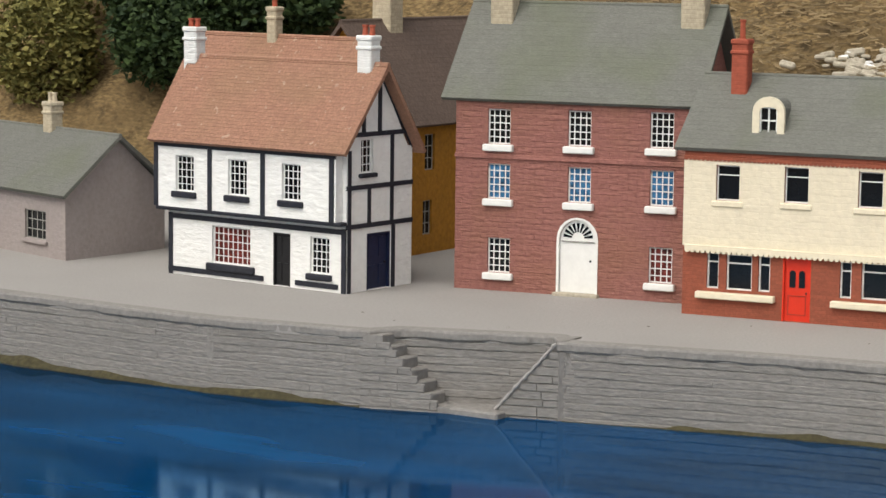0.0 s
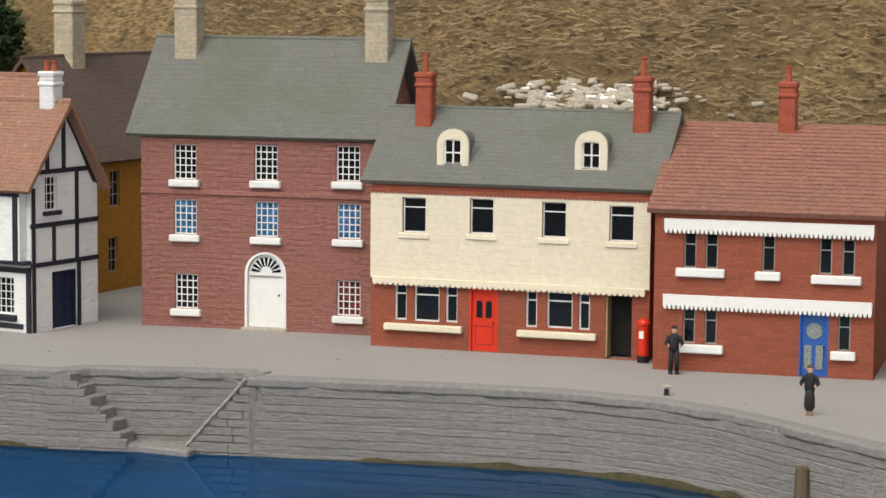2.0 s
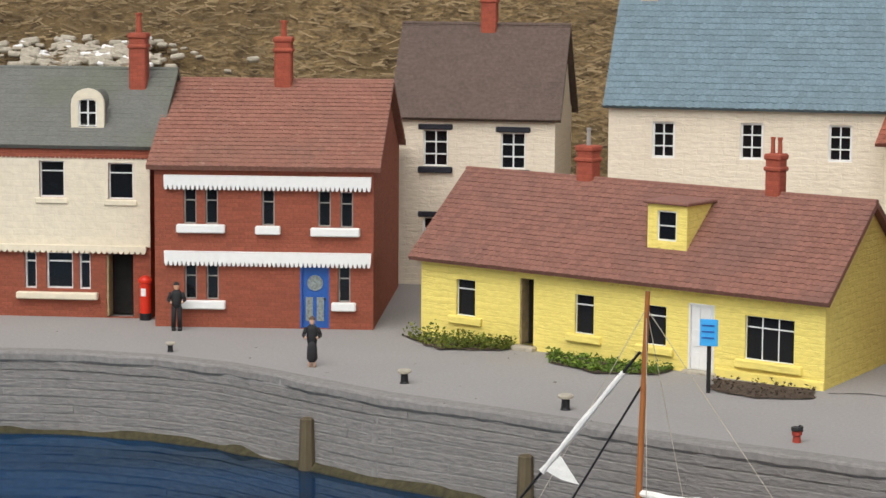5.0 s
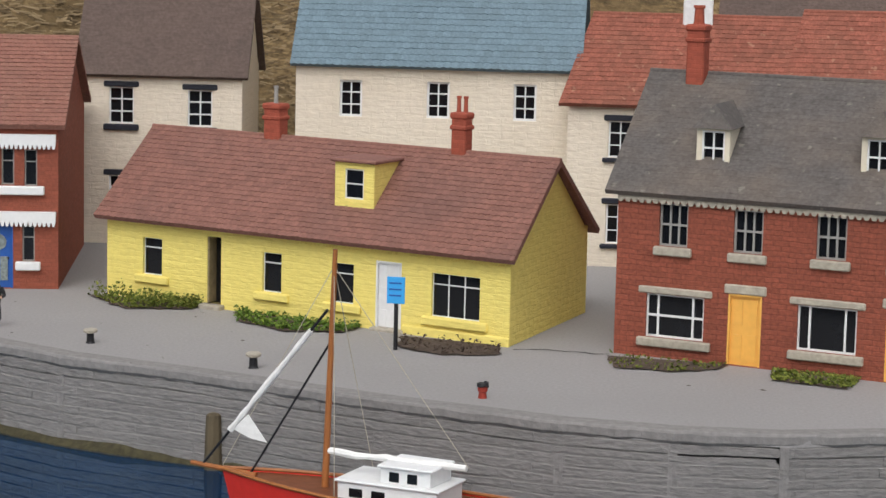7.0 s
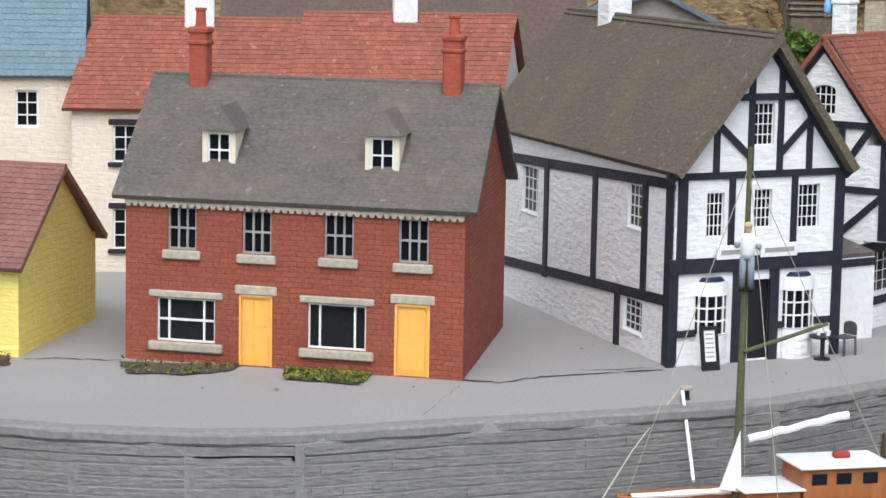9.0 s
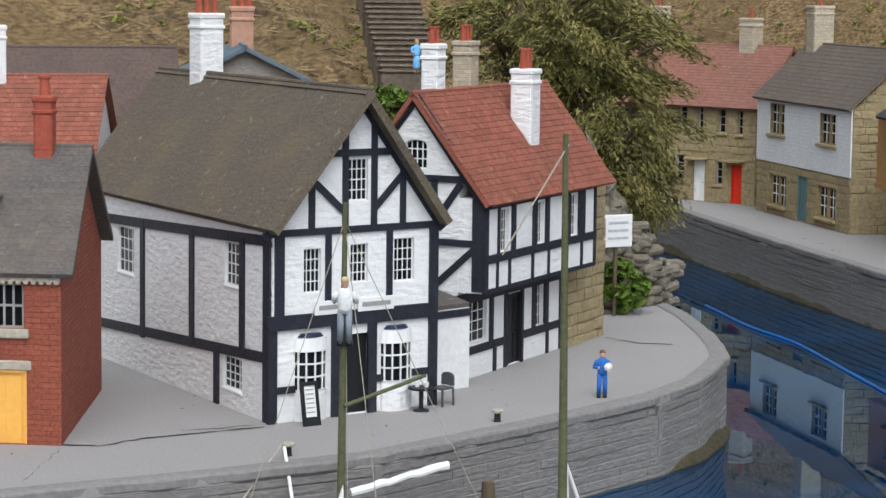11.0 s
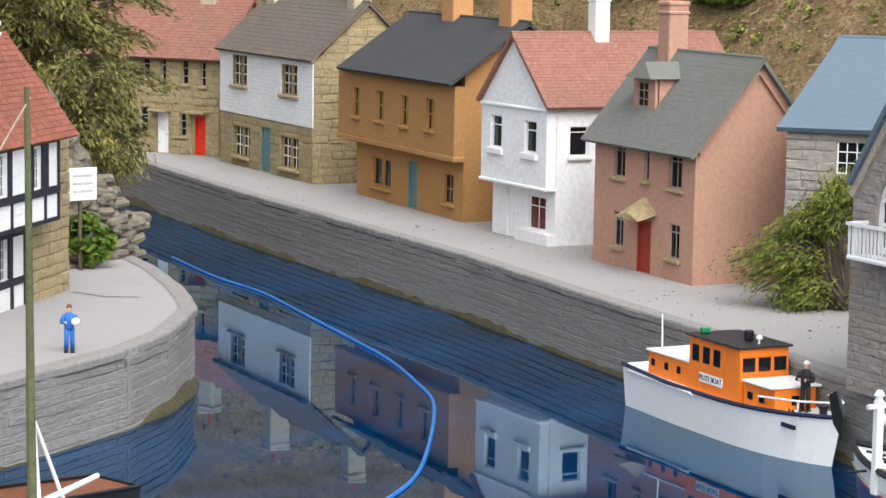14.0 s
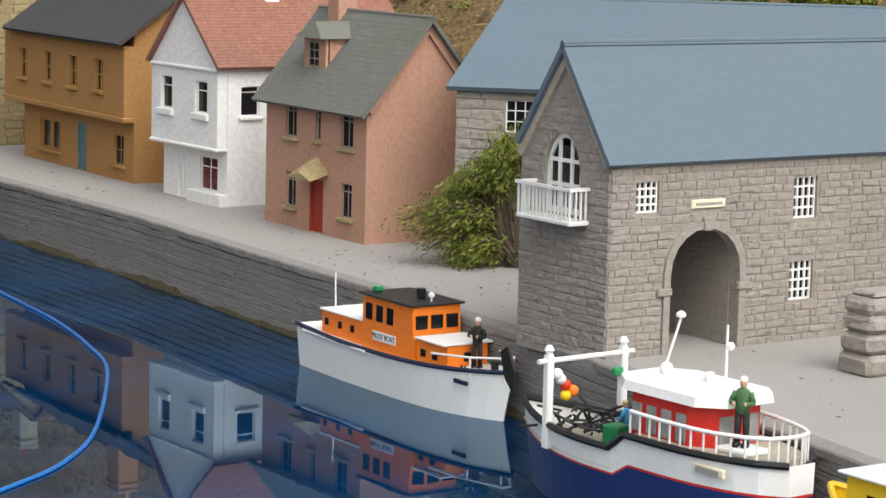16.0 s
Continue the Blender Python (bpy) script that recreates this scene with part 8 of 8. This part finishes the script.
bush("ivy_patch", [((6.22, 10.85, 0.90), (0.16, 0.38, 0.10)), ((6.2, 10.25, 0.90), (0.16, 0.32, 0.09))], 9000, 0.024, LEAF_YELLOW, "yellow-green ground cover on the bank above the far houses", 34)
bush("green_bush", [((6.2, 9.4, 0.85), (0.14, 0.38, 0.06)), ((6.2, 8.9, 0.86), (0.14, 0.3, 0.06))], 7000, 0.022, LEAF_GREEN, "fresh green plants along the bank above the far houses", 35)
bush("green_bush", [((5.75, 13.3, 0.98), (0.3, 0.25, 0.10)), ((4.8, 13.6, 1.0), (0.4, 0.2, 0.10))], 5000, 0.024, LEAF_MOSS, "low green growth on the bank above the far terrace", 39)
bush("dark_conifer", [((6.28, 11.8, 1.0), (0.16, 0.34, 0.15)), ((6.25, 12.3, 0.94), (0.14, 0.25, 0.12))], 7000, 0.022, LEAF_DARK, "dark green bush on the bank above the far houses", 36)
bush("green_bush", [((6.38, 6.35, 0.76), (0.16, 0.16, 0.09)), ((6.1, 6.62, 0.76), (0.16, 0.16, 0.08)), ((6.7, 6.1, 0.78), (0.16, 0.16, 0.1))], 7000, 0.022, LEAF_MOSS, "green bushes on the bank behind the warehouse roof", 40)
bush("broad_leaved_plant", [((2.70, 7.38, 0.10), (0.085, 0.07, 0.09))], 1300, 0.036, LEAF_GREEN, "fresh green broad-leaved plant beside the sign", 37)
bush("green_bush", [((2.05, 8.0, 0.62), (0.12, 0.10, 0.10))], 2500, 0.022, LEAF_GREEN, "bright green bush behind the timbered house chimneys", 38)


def bed(pts, label, material, seed, tall=0.02, n=900, soil=True):
    rr = random.Random(seed)
    cx, cy = sum(p[0] for p in pts) / len(pts), sum(p[1] for p in pts) / len(pts)
    root = thing("garden_bed", pose(cx, cy, 0), label, "garden bed", "garden beds")
    bm = bmesh.new()
    loop = []
    for i in range(24):
        t = i / 24 * len(pts)
        a, b_ = Vector(pts[int(t) % len(pts)]), Vector(pts[(int(t) + 1) % len(pts)])
        p = a.lerp(b_, t - int(t))
        loop.append(bm.verts.new((p.x - cx + rr.uniform(-0.008, 0.008), p.y - cy + rr.uniform(-0.008, 0.008), 0.0035)))
    c = bm.verts.new((0, 0, 0.012))
    for i in range(24):
        bm.faces.new((loop[i], loop[(i + 1) % 24], c))
    bmesh.ops.recalc_face_normals(bm, faces=bm.faces[:])
    part("soil", bm, EARTH, root)
    vs, fs = [], []
    for _ in range(n):
        i = rr.randrange(len(pts))
        a, b_ = Vector(pts[i]), Vector(pts[(i + 1) % len(pts)])
        p = Vector((cx, cy)).lerp(a.lerp(b_, rr.random()), math.sqrt(rr.random()) * 1.02)
        leaf(vs, fs, rr, Vector((p.x - cx, p.y - cy, 0.006 + tall * rr.random() ** 1.5 * (0.5 + noise.noise((p.x * 12, p.y * 12, 0)) ** 2 * 2 + 0.4))), 0.0095 * rr.uniform(0.6, 1.4), 0.8)
    me = bpy.data.meshes.new("undergrowth")
    me.from_pydata(vs, [], fs)
    me.materials.append(material)
    o = new("undergrowth", me)
    o.parent = root
    tagged(o, kind="stuff")
    return root


bed([(-1.56, 6.36), (-1.42, 6.17), (-1.25, 6.20), (-1.22, 6.26)], "low leafy plants along the yellow cottage wall", LEAF_MOSS, 1, 0.03, 1500)
bed([(-1.13, 6.20), (-1.10, 6.05), (-0.96, 5.93), (-0.80, 5.95), (-0.78, 6.03)], "low mossy plants along the yellow cottage wall", LEAF_GREEN, 2, 0.012, 1500)
bed([(-0.66, 5.93), (-0.65, 5.77), (-0.55, 5.70), (-0.40, 5.72), (-0.41, 5.85)], "bare dug earth bed by the yellow cottage", EARTH, 3, 0.012, 250)
bed([(-0.14, 5.78), (-0.13, 5.63), (0.02, 5.60), (0.12, 5.66), (0.14, 5.72)], "brown and green bed under the brick cottage window", LEAF_MOSS, 4, 0.006, 260)
bed([(0.25, 5.67), (0.24, 5.55), (0.41, 5.48), (0.45, 5.60)], "mossy green bed under the brick cottage window", LEAF_MOSS, 5, 0.006, 1100)

# patchy low growth over the banks behind the houses
rr = random.Random(91)
vs, fs = [], []
for x0, x1, y0, y1, n in ((1.2, 3.4, 7.6, 10.2, 420), (5.45, 6.7, 7.0, 13.2, 620), (3.0, 5.6, 12.6, 14.0, 320)):
    for _ in range(n):
        x, y = rr.uniform(x0, x1), rr.uniform(y0, y1)
        d, inside = seg_dist(x, y, BASIN)
        if inside or d < 0.35 or noise.noise((x * 1.6, y * 1.6, 5)) < 0.02:
            continue
        z, k = hill(x, y), rr.uniform(0.025, 0.07)
        leaf_cloud(vs, fs, rr, (x, y, z + 0.01), (k, k, k * 0.6), 22, 0.02)
plant("bank_growth", vs, fs, LEAF_MOSS, "patches of low green growth over the garden bank", "ground cover", "stuff")

# straw and dead stems over the bank
rr = random.Random(77)
vs, fs = [], []
def straw_patch(x0, x1, y0, y1, n, s0, s1):
    for _ in range(n):
        x, y = rr.uniform(x0, x1), rr.uniform(y0, y1)
        d, inside = seg_dist(x, y, BASIN)
        if inside:
            continue
        z = hill(x, y)
        s = rr.uniform(s0, s1)
        a = rr.uniform(-0.5, 0.5) + (math.pi if rr.random() < 0.5 else 0)
        up = rr.uniform(-0.25, 0.45)
        p = Vector((x, y - 0.01, z + 0.012))
        q = p + Vector((math.cos(a) * s, math.sin(a) * s * 0.4 - s * 0.2, up * s - s * 0.25))
        w = rr.uniform(0.0022, 0.005)
        i = len(vs)
        vs.extend((tuple(p + Vector((0, 0, w))), tuple(p - Vector((0, 0, w))), tuple(q - Vector((0, 0, w * 0.4))), tuple(q + Vector((0, 0.002, w * 0.4)))))
        fs.append((i, i + 1, i + 2, i + 3))
straw_patch(-5.2, 1.6, 7.6, 8.75, 22000, 0.015, 0.06)
straw_patch(1.2, 3.4, 7.4, 9.8, 6000, 0.015, 0.06)
straw_patch(2.8, 6.8, 10.5, 13.5, 5000, 0.02, 0.08)
straw_patch(5.3, 6.8, 4.5, 10.5, 6000, 0.015, 0.06)
plant("straw", vs, fs, STRAW, "dry straw and dead stems over the garden bank", "straw", "stuff")

# broken white rendering showing through the bank
b = thing("rubble_patch", pose(-3.2, 7.84, 0.66), "patch of broken pale rubble and plaster in the dry bank", "rubble")
rr = random.Random(12)
for i in range(170):
    x, z = rr.gauss(0.02, 0.17), rr.gauss(0.0, 0.028)
    yy = 7.62 + (0.66 + z) / 1.05 - 7.84
    s = rr.uniform(0.01, 0.034)
    bm = bmesh.new()
    m = Matrix.Translation((x, yy - 0.008, z)) @ Euler((rr.uniform(-0.7, 0.1), rr.uniform(-0.25, 0.25), rr.uniform(-0.3, 0.3))).to_matrix().to_4x4()
    soft_box(bm, -s, -0.012, -s * 0.4, s, 0.012, s * 0.4, lambda p: m @ Vector(p), r=0.006)
    part("rubble_piece", bm, WHITE_PLASTER if rr.random() < 0.12 else STONE_TRIM, b)

# retaining rocks beside the end house, and garden steps up the bank
b = thing("rockery", pose(2.75, 7.75, 0), "rough stacked brown stones of the rockery beside the harbour", "rockery")
rr = random.Random(15)
for i in range(150):
    t = rr.random()
    x = -0.16 + 0.36 * t + rr.uniform(-0.05, 0.05)
    z = rr.uniform(-0.02, 0.46) * (1.15 - 0.9 * t)
    y = -0.38 + 0.30 * t + z * 0.5
    s = rr.uniform(0.02, 0.05)
    bm = bmesh.new()
    m = Matrix.Translation((x, y, z)) @ Euler((rr.uniform(-0.3, 0.3), rr.uniform(-0.2, 0.2), rr.uniform(-0.4, 0.4) + 0.5)).to_matrix().to_4x4()
    soft_box(bm, -s, -s * 0.7, -s * 0.4, s, s * 0.7, s * 0.4, lambda p: m @ Vector(p), r=s * 0.25)
    part("rock", bm, ROUGH_WALL, b)
bm = bmesh.new()
grid_ = []
for i in range(15):
    t = i / 14
    row = []
    for k in range(13):
        u = k / 12
        zz = -0.03 + (0.56 * (1 - t) ** 0.8 + 0.05) * u
        row.append(bm.verts.new((-0.10 + 0.30 * t + 0.016 * noise.noise((t * 7, u * 7, 1)), -0.33 + 0.27 * t + zz * 0.42 + 0.035 * noise.noise((t * 6, u * 6, 4)), zz + 0.02 * noise.noise((t * 9, u * 5, 8)))))
    grid_.append(row)
for a_, c_ in zip(grid_, grid_[1:]):
    for k in range(12):
        bm.faces.new((a_[k], c_[k], c_[k + 1], a_[k + 1]))
bmesh.ops.recalc_face_normals(bm, faces=bm.faces[:])
part("rough_core", bm, ROUGH_WALL, b)
b = thing("garden_steps", pose(2.235, 8.38, 0.74, rz=-6), "narrow brown stone garden steps climbing the bank", "steps")
rr = random.Random(17)
for i in range(20):
    bm = bmesh.new()
    q = rr.uniform(-0.006, 0.006)
    soft_box(bm, -0.105 + q, 0.032 * i, 0.0185 * i - 0.12, 0.105 + q, 0.032 * i + 0.06, 0.0185 * i + 0.004, r=0.004)
    soft_box(bm, -0.11 + q, 0.032 * i - 0.008, 0.0185 * i + 0.004, 0.11 + q, 0.032 * i + 0.06, 0.0185 * i + 0.012, r=0.003)
    part("step", bm, STEP_STONE, b)
figure("figurine", 2.237, 8.30, 0.745, 0, 0.12, CLOTH["sky"], CLOTH["sky"], CLOTH["blond"], "figurine in light blue dress on the garden steps", skirt=True)

# leaf litter blown on the quay
rr = random.Random(41)
vs, fs = [], []
for x0, x1, y0, y1, n in ((3.95, 4.5, 4.85, 6.3, 150), (4.1, 4.5, 6.3, 10.5, 90), (-4.2, 2.2, 5.3, 6.3, 60), (3.7, 5.2, 3.4, 4.35, 60)):
    for _ in range(n):
        x, y = rr.uniform(x0, x1), rr.uniform(y0, y1)
        i, a, l = len(vs), rr.uniform(0, 6.28), rr.uniform(0.003, 0.009)
        dx, dy = math.cos(a) * l, math.sin(a) * l
        vs += [(x - dx, y - dy, 0.0035), (x + dy * 0.4, y - dx * 0.4, 0.005), (x + dx, y + dy, 0.0038), (x - dy * 0.4, y + dx * 0.4, 0.0032)]
        fs.append((i, i + 1, i + 2, i + 3))
edge_poly = EDGE + [(9.2, 0.62), (9.2, 13), (-9, 13)]
keep = [f for f in fs if seg_dist(vs[f[0]][0], vs[f[0]][1], edge_poly)[1]]
plant("leaf_litter", vs, keep, BARK, "small dead leaves and grit blown on the quay", "leaf litter", "stuff")

# ---- single stones of the nearest stretch of quay wall ----
for s in near_stones:
    a, f = stone_shape(*s)
    me = bpy.data.meshes.new("stone")
    me.from_pydata(a, [], f)
    me.materials.append(QUAY_STONE)
    o = new("stone", me)
    o.parent = quay_wall
